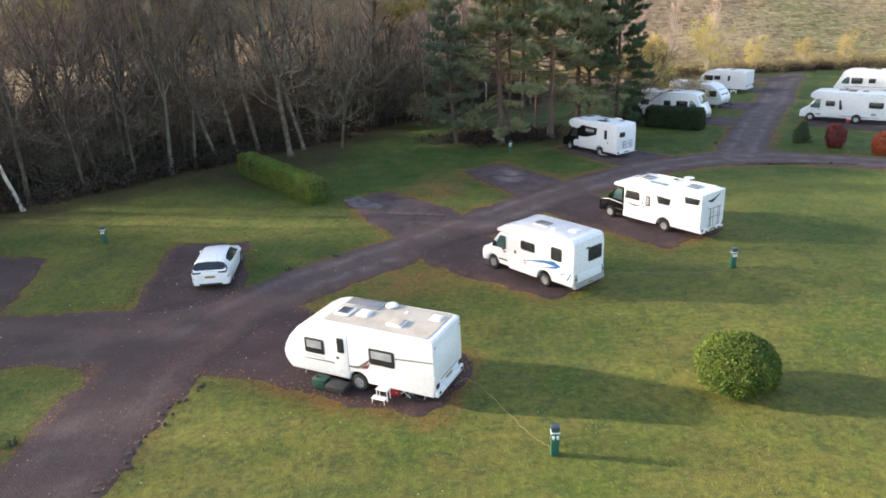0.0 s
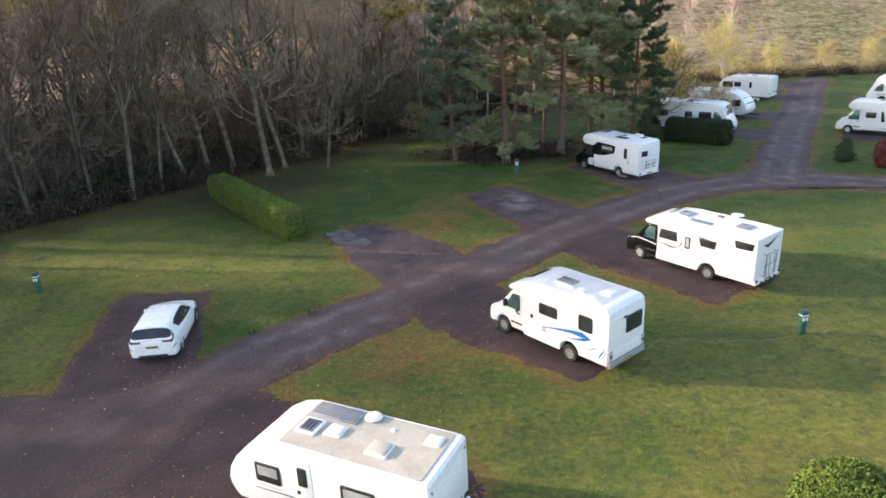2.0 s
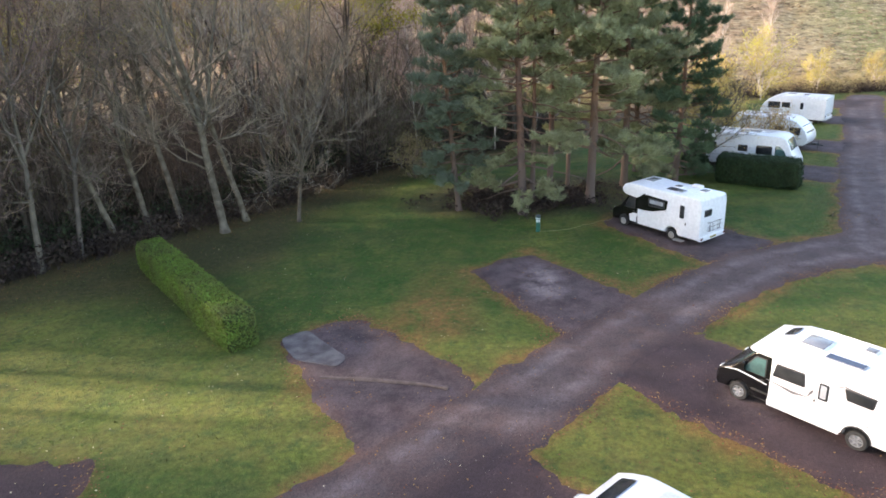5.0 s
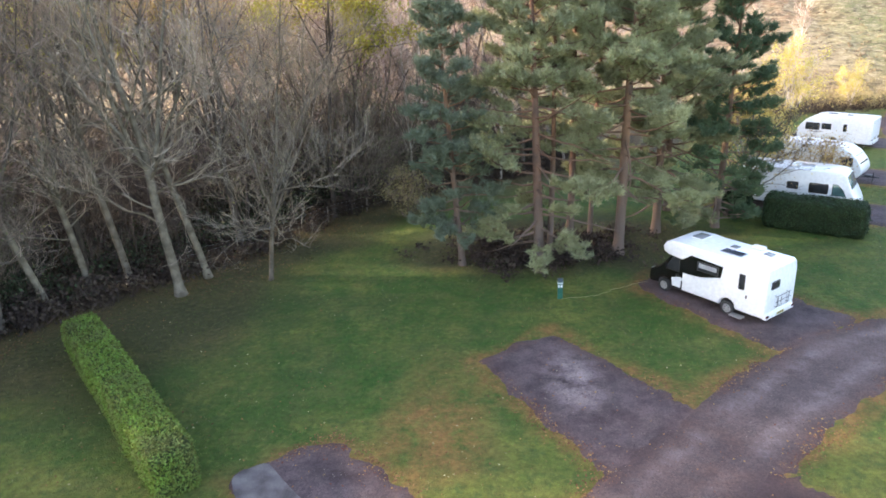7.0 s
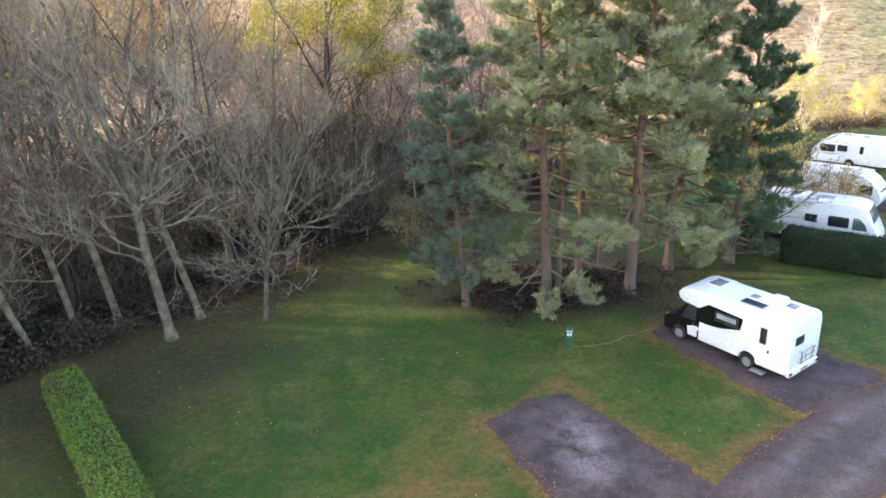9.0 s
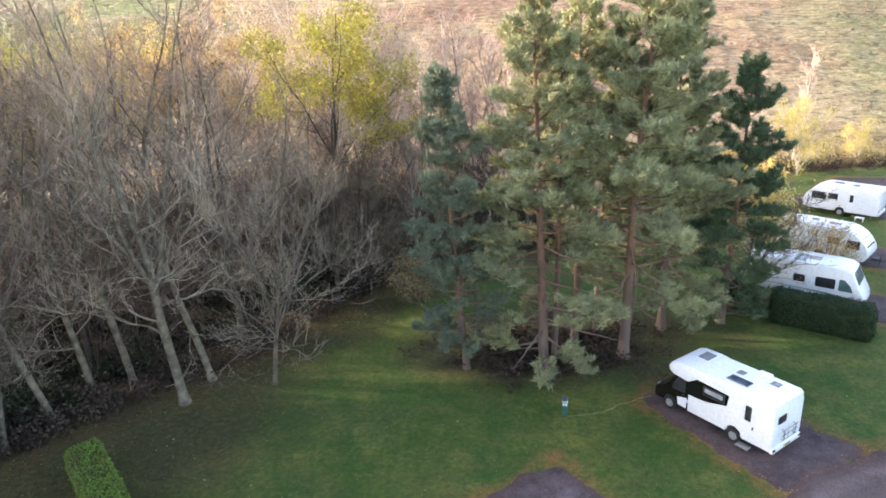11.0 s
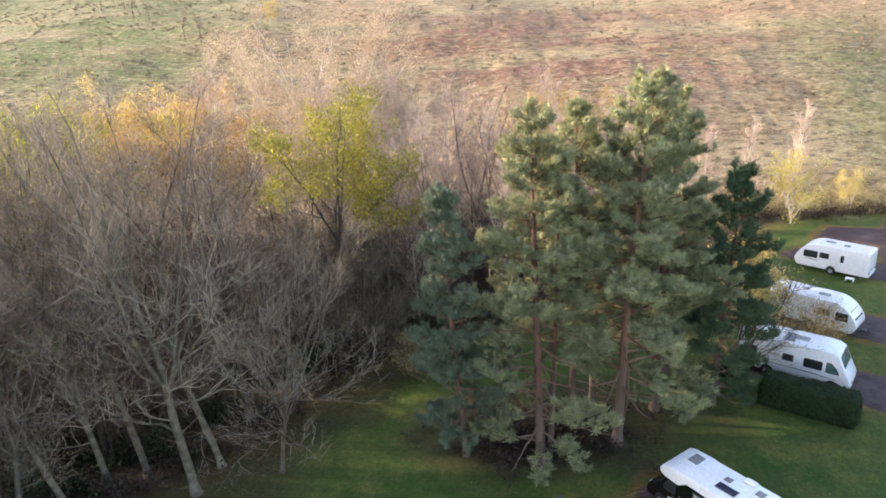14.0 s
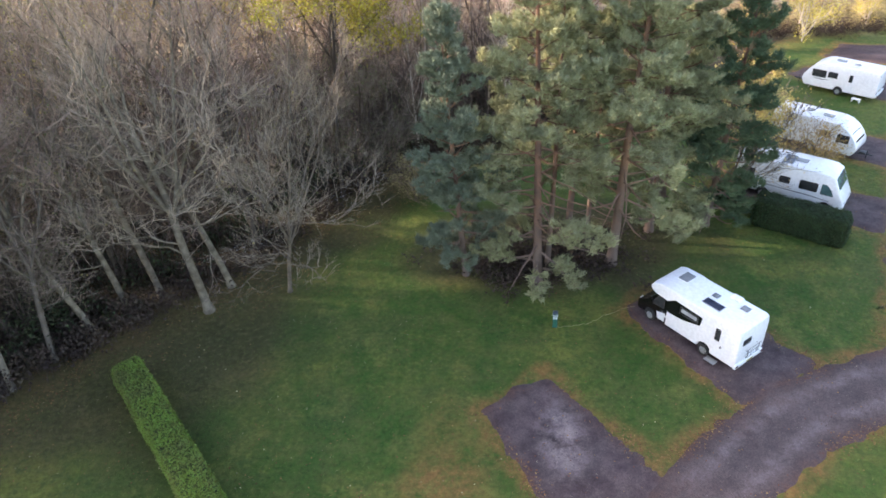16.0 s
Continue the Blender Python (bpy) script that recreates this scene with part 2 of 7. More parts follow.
for _m in (M_TWIG, M_SAPLING, M_BIRCHTWIG, M_NEEDLE, M_BLUENEEDLE, M_DARKNEEDLE, M_FRONTTWIG, M_YELLOWLEAF, M_GOLDLEAF, M_CREAMLEAF, M_HEDGE, M_DARKHEDGE, M_LAUREL, M_BRUSH, M_EVERGREENBRUSH, M_SCRUB, M_TUSSOCK, M_GRASS, M_CHIPS, M_FALLEN, M_HEDGEBODY, M_HEDGECORE, M_HAZELTWIG, M_OLIVELEAF, M_STRAWLEAF, M_BARK, M_FRONTBARK, M_PINEBARK):
    _m.node_tree.nodes["Principled BSDF"].inputs["Specular IOR Level"].default_value = 0.15


def gravel_material(name, dark, light, streak):
    """Crushed stone: fine grain, damp patches, and paler worn bands."""
    m = material(name, dark, light, 0.6, 0.95, bump=0.55, bump_scale=16.0, fine=7.0)
    n, l = m.node_tree.nodes, m.node_tree.links
    bsdf = n["Principled BSDF"]
    was = bsdf.inputs["Base Color"].links[0].from_socket
    at = n.new("ShaderNodeAttribute")
    at.attribute_name = "worn"
    co = n.new("ShaderNodeTexCoord")
    ns = n.new("ShaderNodeTexNoise")
    ns.inputs["Scale"].default_value, ns.inputs["Detail"].default_value, ns.inputs["Roughness"].default_value = 0.8, 8, 0.7
    l.new(co.outputs["Object"], ns.inputs["Vector"])
    mul = n.new("ShaderNodeMath")
    mul.operation = "MULTIPLY"
    l.new(at.outputs["Fac"], mul.inputs[0])
    rng = n.new("ShaderNodeMapRange")
    rng.inputs["From Min"].default_value, rng.inputs["From Max"].default_value = 0.35, 0.6
    l.new(ns.outputs["Fac"], rng.inputs["Value"])
    l.new(rng.outputs["Result"], mul.inputs[1])
    mix = n.new("ShaderNodeMix")
    mix.data_type = "RGBA"
    mix.inputs["B"].default_value = (*streak, 1)
    l.new(was, mix.inputs["A"])
    l.new(mul.outputs[0], mix.inputs["Factor"])
    # darker, damper stone where the pitches join
    damp = n.new("ShaderNodeAttribute")
    damp.attribute_name = "damp"
    wet = n.new("ShaderNodeMix")
    wet.data_type = "RGBA"
    wet.inputs["B"].default_value = (0.036, 0.021, 0.022, 1)
    l.new(mix.outputs["Result"], wet.inputs["A"])
    l.new(damp.outputs["Fac"], wet.inputs["Factor"])
    mix = wet
    # leaf litter trodden in along the rims
    rim = n.new("ShaderNodeAttribute")
    rim.attribute_name = "rim"
    ln = n.new("ShaderNodeTexNoise")
    ln.inputs["Scale"].default_value, ln.inputs["Detail"].default_value, ln.inputs["Roughness"].default_value = 1.1, 9, 0.75
    l.new(co.outputs["Object"], ln.inputs["Vector"])
    lr = n.new("ShaderNodeMapRange")
    lr.inputs["From Min"].default_value, lr.inputs["From Max"].default_value = 0.38, 0.6
    l.new(ln.outputs["Fac"], lr.inputs["Value"])
    lm = n.new("ShaderNodeMath")
    lm.operation = "MULTIPLY"
    l.new(rim.outputs["Fac"], lm.inputs[0])
    l.new(lr.outputs["Result"], lm.inputs[1])
    brown = n.new("ShaderNodeMix")
    brown.data_type = "RGBA"
    brown.inputs["B"].default_value = (0.092, 0.047, 0.036, 1)
    l.new(mix.outputs["Result"], brown.inputs["A"])
    l.new(lm.outputs[0], brown.inputs["Factor"])
    mix = brown
    sp = n.new("ShaderNodeTexVoronoi")
    sp.inputs["Scale"].default_value = 17.0
    l.new(co.outputs["Object"], sp.inputs["Vector"])
    hs = n.new("ShaderNodeHueSaturation")
    vr = n.new("ShaderNodeMapRange")
    vr.inputs["To Min"].default_value, vr.inputs["To Max"].default_value = 0.72, 1.3
    l.new(sp.outputs["Color"], vr.inputs["Value"])
    l.new(vr.outputs["Result"], hs.inputs["Value"])
    l.new(mix.outputs["Result"], hs.inputs["Color"])
    l.new(hs.outputs["Color"], bsdf.inputs["Base Color"])
    return m


M_ROAD = gravel_material("road_gravel", (0.073, 0.049, 0.047), (0.048, 0.032, 0.031), (0.150, 0.115, 0.110))
M_PAD = gravel_material("pitch_gravel", (0.050, 0.028, 0.030), (0.030, 0.017, 0.018), (0.240, 0.184, 0.174))


def ground_material():
    """Mown grass, browner and leaf-strewn by the gravel, leaf mould in the wood that also darkens shaded lawn beside
    it, rough tan grass and bracken on the hill.
    """
    m = bpy.data.materials.new("grassland")
    m.use_nodes = True
    nt = m.node_tree
    n, l = nt.nodes, nt.links
    bsdf = n["Principled BSDF"]
    bsdf.inputs["Roughness"].default_value = 0.85
    bsdf.inputs["Specular IOR Level"].default_value = 0.2
    co = n.new("ShaderNodeTexCoord")

    def noise_at(scale, detail=6, rough=0.6, lo=0.35, hi=0.65, stretch=None):
        t = n.new("ShaderNodeTexNoise")
        t.inputs["Scale"].default_value, t.inputs["Detail"].default_value, t.inputs["Roughness"].default_value = scale, detail, rough
        src = co.outputs["Object"]
        if stretch:
            mp = n.new("ShaderNodeMapping")
            mp.inputs["Scale"].default_value = stretch
            l.new(src, mp.inputs["Vector"])
            src = mp.outputs["Vector"]
        l.new(src, t.inputs["Vector"])
        r = n.new("ShaderNodeMapRange")
        r.inputs["From Min"].default_value, r.inputs["From Max"].default_value = lo, hi
        l.new(t.outputs["Fac"], r.inputs["Value"])
        return r.outputs["Result"]

    def mixed(a, b, f):
        x = n.new("ShaderNodeMix")
        x.data_type = "RGBA"
        for key, v in (("A", a), ("B", b)):
            if isinstance(v, tuple):
                x.inputs[key].default_value = (*v, 1)
            else:
                l.new(v, x.inputs[key])
        l.new(f, x.inputs["Factor"])
        return x.outputs["Result"]

    def times(a, b):
        x = n.new("ShaderNodeMath")
        x.operation, x.use_clamp = "MULTIPLY", True
        for i, v in enumerate((a, b)):
            if isinstance(v, float):
                x.inputs[i].default_value = v
            else:
                l.new(v, x.inputs[i])
        return x.outputs[0]

    def attr(name):
        a = n.new("ShaderNodeAttribute")
        a.attribute_name = name
        return a.outputs["Fac"]

    lawn = mixed((0.058, 0.096, 0.014), (0.150, 0.147, 0.030), noise_at(0.14, 7, 0.6, 0.4, 0.6))
    lawn = mixed(lawn, (0.150, 0.118, 0.036), times(noise_at(0.42, 9, 0.78, 0.45, 0.60), 0.6))
    lawn = mixed(lawn, (0.052, 0.080, 0.022), times(noise_at(1.3, 9, 0.8, 0.48, 0.6), 0.8))
    lawn = mixed(lawn, (0.158, 0.172, 0.034), times(noise_at(3.2, 7, 0.75, 0.5, 0.62), 0.55))
    lush = mixed((0.031, 0.077, 0.012), (0.055, 0.090, 0.017), noise_at(0.4, 8, 0.65, 0.42, 0.6))
    lush = mixed(lush, (0.044, 0.076, 0.014), times(noise_at(1.6, 8, 0.75, 0.48, 0.6), 0.75))
    lush = mixed(lush, (0.115, 0.108, 0.034), times(noise_at(0.8, 9, 0.78, 0.48, 0.62), 0.38))
    lawn = mixed(lawn, lush, times(attr("lush"), noise_at(0.25, 6, 0.6, 0.28, 0.55)))
    lawn = mixed(lawn, (0.050, 0.068, 0.020), times(noise_at(0.22, 7, 0.65, 0.5, 0.66), 0.55))
    lawn = mixed(lawn, (0.165, 0.164, 0.040), times(noise_at(0.31, 9, 0.72, 0.54, 0.68), 0.55))
    lawn = mixed(lawn, (0.205, 0.108, 0.036), times(attr("worn"), noise_at(1.1, 9, 0.72, 0.36, 0.58)))
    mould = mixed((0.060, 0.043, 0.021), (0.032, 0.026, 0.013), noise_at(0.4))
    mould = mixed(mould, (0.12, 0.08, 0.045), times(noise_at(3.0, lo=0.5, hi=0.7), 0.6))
    out = mixed(lawn, mould, attr("litter_shade"))
    hill = mixed((0.315, 0.248, 0.148), (0.250, 0.208, 0.112), noise_at(0.03, 8, 0.6, 0.35, 0.65, (0.4, 2.4, 1.0)))
    hill = mixed(hill, (0.165, 0.078, 0.058), times(noise_at(0.05, 9, 0.72, 0.40, 0.54, (0.4, 2.0, 1.0)), attr("bracken")))
    hill = mixed(hill, (0.088, 0.124, 0.038), times(attr("pasture"), noise_at(0.09, 9, 0.75, 0.34, 0.54, (0.5, 1.8, 1.0))))
    # pale and dark flecks paint the lit tops and shaded sides of tussocks
    hill = mixed(hill, (0.345, 0.285, 0.18), times(noise_at(1.5, 6, 0.7, 0.50, 0.60, (0.6, 1.4, 1.0)), 0.75))
    hill = mixed(hill, (0.080, 0.062, 0.036), times(noise_at(1.05, 7, 0.72, 0.50, 0.60, (0.55, 1.5, 1.0)), 0.85))
    hill = mixed(hill, (0.120, 0.060, 0.045), times(noise_at(0.11, 9, 0.8, 0.56, 0.66, (0.4, 1.8, 1.0)), 0.7))
    out = mixed(out, hill, attr("moor"))
    hs = n.new("ShaderNodeHueSaturation")
    fine = noise_at(3.8, 7, 0.8, 0.33, 0.67)
    mr = n.new("ShaderNodeMapRange")
    mr.inputs["To Min"].default_value, mr.inputs["To Max"].default_value = 0.62, 1.38
    l.new(fine, mr.inputs["Value"])
    l.new(mr.outputs["Result"], hs.inputs["Value"])
    l.new(out, hs.inputs["Color"])
    l.new(hs.outputs["Color"], bsdf.inputs["Base Color"])
    bp = n.new("ShaderNodeBump")
    bp.inputs["Strength"].default_value, bp.inputs["Distance"].default_value = 0.7, 0.06
    l.new(noise_at(14.0, 6, 0.7, 0.2, 0.8), bp.inputs["Height"])
    l.new(bp.outputs["Normal"], bsdf.inputs["Normal"])
    return m


M_GROUND = ground_material()

# ---- mesh helpers ----


def part(name, bm, mat, parent=None, label="", smooth=35.0):
    """Links a bmesh (or a tuple of vertices and faces) as ONE mesh object, under a thing or a part."""
    me = bpy.data.meshes.new(name)
    if isinstance(bm, tuple):
        me.from_pydata([tuple(v) for v in bm[0]], [], bm[1])
    else:
        bm.to_mesh(me)
        bm.free()
    me.materials.append(mat)
    if smooth:
        me.polygons.foreach_set("use_smooth", [True] * len(me.polygons))
        me.set_sharp_from_angle(angle=radians(smooth))
    ob = new(name, me)
    ob.parent = parent
    if label:
        tagged(ob, label)
    return ob


def empty(name, m, label, category, group="", kind=""):
    ob = new(name)
    ob.empty_display_size = 0.3
    ob.matrix_world = m
    return tagged(ob, label, category, group, kind)


def box(x0, x1, y0, y1, z0, z1, bevel=0.0, bm=None):
    own = bmesh.new()
    vs = [own.verts.new((x, y, z)) for x in (x0, x1) for y in (y0, y1) for z in (z0, z1)]
    for f in ((0, 1, 3, 2), (4, 6, 7, 5), (0, 4, 5, 1), (2, 3, 7, 6), (0, 2, 6, 4), (1, 5, 7, 3)):
        own.faces.new([vs[i] for i in f])
    bmesh.ops.recalc_face_normals(own, faces=own.faces)
    if bevel:
        bmesh.ops.bevel(own, geom=own.edges[:], offset=bevel, segments=2, affect="EDGES", profile=0.5)
    return own if bm is None else merged(bm, own)


def merged(bm, other):
    """Adds the bmesh other to bm."""
    me = bpy.data.meshes.new("tmp")
    other.to_mesh(me)
    other.free()
    bm.from_mesh(me)
    bpy.data.meshes.remove(me)
    return bm


def extruded(profile, y0, y1, bevel=0.05, segments=3):
    """A side outline (x, z) drawn out from y0 to y1, its two rims rounded."""
    bm = bmesh.new()
    a = [bm.verts.new((x, y0, z)) for x, z in profile]
    b = [bm.verts.new((x, y1, z)) for x, z in profile]
    k = len(profile)
    for i in range(k):
        bm.faces.new((a[i], a[(i + 1) % k], b[(i + 1) % k], b[i]))
    bm.faces.new(a[::-1])
    bm.faces.new(b)
    bmesh.ops.recalc_face_normals(bm, faces=bm.faces)
    if bevel:
        rim = [e for e in bm.edges if abs(e.verts[0].co.y - e.verts[1].co.y) < 1e-6]
        bmesh.ops.bevel(bm, geom=rim, offset=bevel, segments=segments, affect="EDGES", profile=0.5, clamp_overlap=True)
    return bm


def panel(outline, depth, bevel=0.0):
    """A flat outline (u, v) with thickness along +w, as a bmesh in (u, v, w)."""
    bm = bmesh.new()
    k = len(outline)
    a = [bm.verts.new((u, v, 0)) for u, v in outline]
    b = [bm.verts.new((u, v, depth)) for u, v in outline]
    for i in range(k):
        bm.faces.new((a[i], a[(i + 1) % k], b[(i + 1) % k], b[i]))
    bm.faces.new(a[::-1])
    top = bm.faces.new(b)
    bmesh.ops.recalc_face_normals(bm, faces=bm.faces)
    if bevel:
        bmesh.ops.bevel(bm, geom=list(top.edges), offset=bevel, segments=2, affect="EDGES", profile=0.5)
    return bm


def rounded(corners, r, steps=4):
    """An outline with its corners rounded."""
    out = []
    k = len(corners)
    for i in range(k):
        p, c, q = Vector(corners[i - 1]), Vector(corners[i]), Vector(corners[(i + 1) % k])
        d0, d1 = (p - c), (q - c)
        rr = min(r, d0.length * 0.45, d1.length * 0.45)
        s, e = c + d0.normalized() * rr, c + d1.normalized() * rr
        for j in range(steps + 1):
            t = j / steps
            out.append(tuple(s * (1 - t) ** 2 + c * 2 * t * (1 - t) + e * t * t))
    return out


def rect(u0, u1, v0, v1):
    return [(u0, v0), (u1, v0), (u1, v1), (u0, v1)]


def on_left(y):
    """Takes panel space to a vehicle's left flank: u forward, v up."""
    return Matrix(((1, 0, 0, 0), (0, 0, 1, y), (0, 1, 0, 0), (0, 0, 0, 1)))


def on_right(y):
    return Matrix(((1, 0, 0, 0), (0, 0, -1, -y), (0, 1, 0, 0), (0, 0, 0, 1)))


def on_rear(x):
    """u to the left, v up, thickness backwards."""
    return Matrix(((0, 0, -1, x), (1, 0, 0, 0), (0, 1, 0, 0), (0, 0, 0, 1)))


def on_roof(z):
    return Matrix(((1, 0, 0, 0), (0, 1, 0, 0), (0, 0, 1, z), (0, 0, 0, 1)))


def placed(bm, m):
    bmesh.ops.transform(bm, matrix=m, verts=bm.verts)
    bmesh.ops.recalc_face_normals(bm, faces=bm.faces)
    return bm


def lathe(profile, segments=28, axis="Y"):
    """Turns (radius, along) round an axis; closed outline."""
    bm = bmesh.new()
    k = len(profile)
    rings = []
    for s in range(segments):
        a = 2 * math.pi * s / segments
        ring = []
        for r, h in profile:
            p = (r * math.cos(a), h, r * math.sin(a)) if axis == "Y" else (r * math.cos(a), r * math.sin(a), h)
            ring.append(bm.verts.new(p))
        rings.append(ring)
    for s in range(segments):
        p, q = rings[s], rings[(s + 1) % segments]
        for i in range(k - 1):
            bm.faces.new((p[i], p[i + 1], q[i + 1], q[i]))
    bmesh.ops.remove_doubles(bm, verts=bm.verts, dist=1e-5)
    bmesh.ops.recalc_face_normals(bm, faces=bm.faces)
    return bm


def tube(points, radius, sides=6):
    bm = bmesh.new()
    rings = []
    for i, p in enumerate(points):
        p = Vector(p)
        d = (Vector(points[min(i + 1, len(points) - 1)]) - Vector(points[max(i - 1, 0)])).normalized()
        u = d.cross(Vector((0.1, 0.2, 1)) if abs(d.z) < 0.9 else Vector((1, 0, 0))).normalized()
        v = d.cross(u)
        rings.append([bm.verts.new(p + (u * math.cos(a) + v * math.sin(a)) * radius) for a in (2 * math.pi * k / sides for k in range(sides))])
    for a, b in zip(rings, rings[1:]):
        for k in range(sides):
            bm.faces.new((a[k], a[(k + 1) % sides], b[(k + 1) % sides], b[k]))
    bm.faces.new(rings[0][::-1])
    bm.faces.new(rings[-1])
    bmesh.ops.recalc_face_normals(bm, faces=bm.faces)
    return bm


# ---- the lie of the land ----
def smoothstep(a, b, x):
    t = np.clip((x - a) / (b - a), 0, 1)
    return t * t * (3 - 2 * t)


def value_noise(x, y, scale, seed=0):
    """Smooth noise between -1 and 1 on arrays."""
    x, y = np.asarray(x, float) / scale, np.asarray(y, float) / scale
    xi, yi = np.floor(x), np.floor(y)
    fx, fy = x - xi, y - yi
    fx, fy = fx * fx * (3 - 2 * fx), fy * fy * (3 - 2 * fy)

    def h(i, j):
        v = np.sin(i * 127.1 + j * 311.7 + seed * 74.7) * 43758.5453
        return (v - np.floor(v)) * 2 - 1
    return (h(xi, yi) * (1 - fx) + h(xi + 1, yi) * fx) * (1 - fy) + (h(xi, yi + 1) * (1 - fx) + h(xi + 1, yi + 1) * fx) * fy


HILL_FOOT = 112.0


def height(x, y):
    """The ground: flat site, a dip at the wood's edge, and the hillside behind."""
    x, y = np.asarray(x, float), np.asarray(y, float)
    d = y - HILL_FOOT
    rise = 0.43 * np.clip(d, 0, None) - 0.20 * np.clip(d - 42, 0, None) - 0.09 * np.clip(d - 180, 0, None) - 0.12 * np.clip(d - 420, 0, None)
    rough = smoothstep(0, 25, d)
    z = rise + rough * (value_noise(x, y, 34, 1) * 1.6 + value_noise(x, y, 12, 2) * 0.4 + value_noise(x, y, 3.6, 3) * 0.18 + value_noise(x, y, 1.7, 4) * 0.13)
    edge = np.clip(1 - np.abs(wood_distance(x, y) + 6) / 6, 0, 1)
    z = z - 0.5 * edge * edge * (1 - smoothstep(70, 95, y))
    near = (1 - smoothstep(90, 130, y)) * smoothstep(-0.5, 2.5, gravel_distance(x, y))
    return z + near * 0.035 * value_noise(x, y, 2.7, 5) + near * 0.05 * value_noise(x, y, 7.0, 6)


WOOD_EDGE = [(-160, -60), (-78, -4), (-58, 24), (-44, 38), (-31.5, 48), (-23.3, 56), (-16.5, 63.5), (-11.5, 68), (-6, 76.4), (0, 81), (8, 85), (20, 91), (30, 100), (40, 107), (70, 111)]


def polyline_distance(x, y, pts):
    """Distance to a line, and on which side (positive: right of its run)."""
    best = np.full(np.shape(x), 1e9)
    side = np.zeros(np.shape(x))
    for (ax, ay), (bx, by) in zip(pts, pts[1:]):
        dx, dy = bx - ax, by - ay
        t = np.clip(((x - ax) * dx + (y - ay) * dy) / (dx * dx + dy * dy), 0, 1)
        px, py = x - ax - t * dx, y - ay - t * dy
        d = np.hypot(px, py)
        s = np.sign(px * dy - py * dx)
        side = np.where(d < best - 1e-9, s, side)
        best = np.minimum(best, d)
    return best, side


def wood_distance(x, y):
    """Negative inside the wood."""
    d, s = polyline_distance(x, y, WOOD_EDGE)
    return d * s


def quad_distance(x, y, pts):
    """Signed distance to a convex outline, negative inside; runs anticlockwise or clockwise."""
    area = sum(ax * by - bx * ay for (ax, ay), (bx, by) in zip(pts, pts[1:] + pts[:1]))
    if area < 0:
        pts = pts[::-1]
    out = np.full(np.shape(x), -1e9)
    for (ax, ay), (bx, by) in zip(pts, pts[1:] + pts[:1]):
        dx, dy = bx - ax, by - ay
        d = ((x - ax) * dy - (y - ay) * dx) / math.hypot(dx, dy)
        blend = np.clip(1 - np.abs(d - out) / 0.6, 0, 1)        # rounds the corners
        out = np.maximum(out, d) + 0.13 * blend * blend
    return out


MAIN_ROAD = [(-12.4, -30), (-12.4, 8), (-12.4, 18.5), (-11.9, 24.5), (-10.0, 29.7), (-7.2, 33.5), (-2.4, 37.7), (1.9, 41.7), (6.5, 46.3), (11.6, 50.6), (16.1, 53.9), (21, 55.7), (26.6, 55.3), (33.6, 52.0), (46, 43), (80, 20)]
SIDE_ROAD = [(-11.6, 28.0), (-16.4, 28.3), (-22.4, 27.6), (-60, 18)]
BACK_ROAD = [(23.6, 55.8), (25.6, 59.5), (29.0, 66), (33.3, 74), (38.4, 82.5), (41.9, 89.5), (46, 97), (50, 103)]
PITCHES = {
    "caravan": [(-10.8, 25.0), (-0.5, 20.9), (1.4, 25.0), (-8.6, 31.8)],
    "hatchback": [(-16.6, 40.1), (-11.7, 40.1), (-9.8, 31.0), (-14.9, 28.8)],
    "west": [(-27.0, 39.3), (-23.2, 38.8), (-20.8, 28.4), (-24.8, 27.6)],
    "blue": [(-2.6, 37.0), (4.95, 29.95), (7.9, 32.3), (1.3, 41.0)],
    "black": [(5.8, 44.2), (12.0, 36.1), (16.3, 38.9), (9.6, 48.6)],
    "slab": [(-7.5, 48.1), (-4.1, 50.2), (1.6, 43.7), (-2.8, 39.2)],
    "empty": [(1.2, 55.1), (4.8, 57.5), (9.6, 50.3), (5.2, 46.6)],
    "luton": [(9.7, 62.2), (13.2, 64.6), (18.9, 57.3), (13.7, 54.3)],
    "hedge": [(18.8, 75.0), (22.4, 78.0), (30.5, 72.2), (28.0, 68.2)],
    "middle": [(24.6, 83.6), (27.8, 86.4), (37.0, 80.0), (33.4, 76.2)],
    "far": [(33.0, 96.0), (36.0, 97.6), (43.6, 90.0), (40.4, 86.4)],
    "verge": [(38.5, 100.0), (42.0, 103.5), (51.0, 101.0), (45.0, 96.0)],
    "east": [(34.0, 67.6), (37.5, 72.0), (48.0, 63.6), (44.6, 59.0)],
    "east_back": [(44.5, 84.5), (48.0, 89.0), (59.0, 80.0), (55.8, 75.5)],
}


def road_distance(x, y):
    a = polyline_distance(x, y, MAIN_ROAD)[0] - (2.0 + 0.25 * smoothstep(40, 10, y))
    b = polyline_distance(x, y, SIDE_ROAD)[0] - 2.7
    c = polyline_distance(x, y, BACK_ROAD)[0] - 1.95
    k = 1.6
    out = a
    for o in (b, c):
        h = np.clip(0.5 + 0.5 * (o - out) / k, 0, 1)
        out = o * (1 - h) + out * h - k * h * (1 - h)
    return out


def ragged(x, y):
    return 0.15 * value_noise(x, y, 1.1, 11) + 0.20 * value_noise(x, y, 0.5, 12) + 0.10 * value_noise(x, y, 3.0, 13)


def gravel_distance(x, y):
    out = road_distance(x, y)
    for pts in PITCHES.values():
        out = np.minimum(out, quad_distance(x, y, pts))
    return out


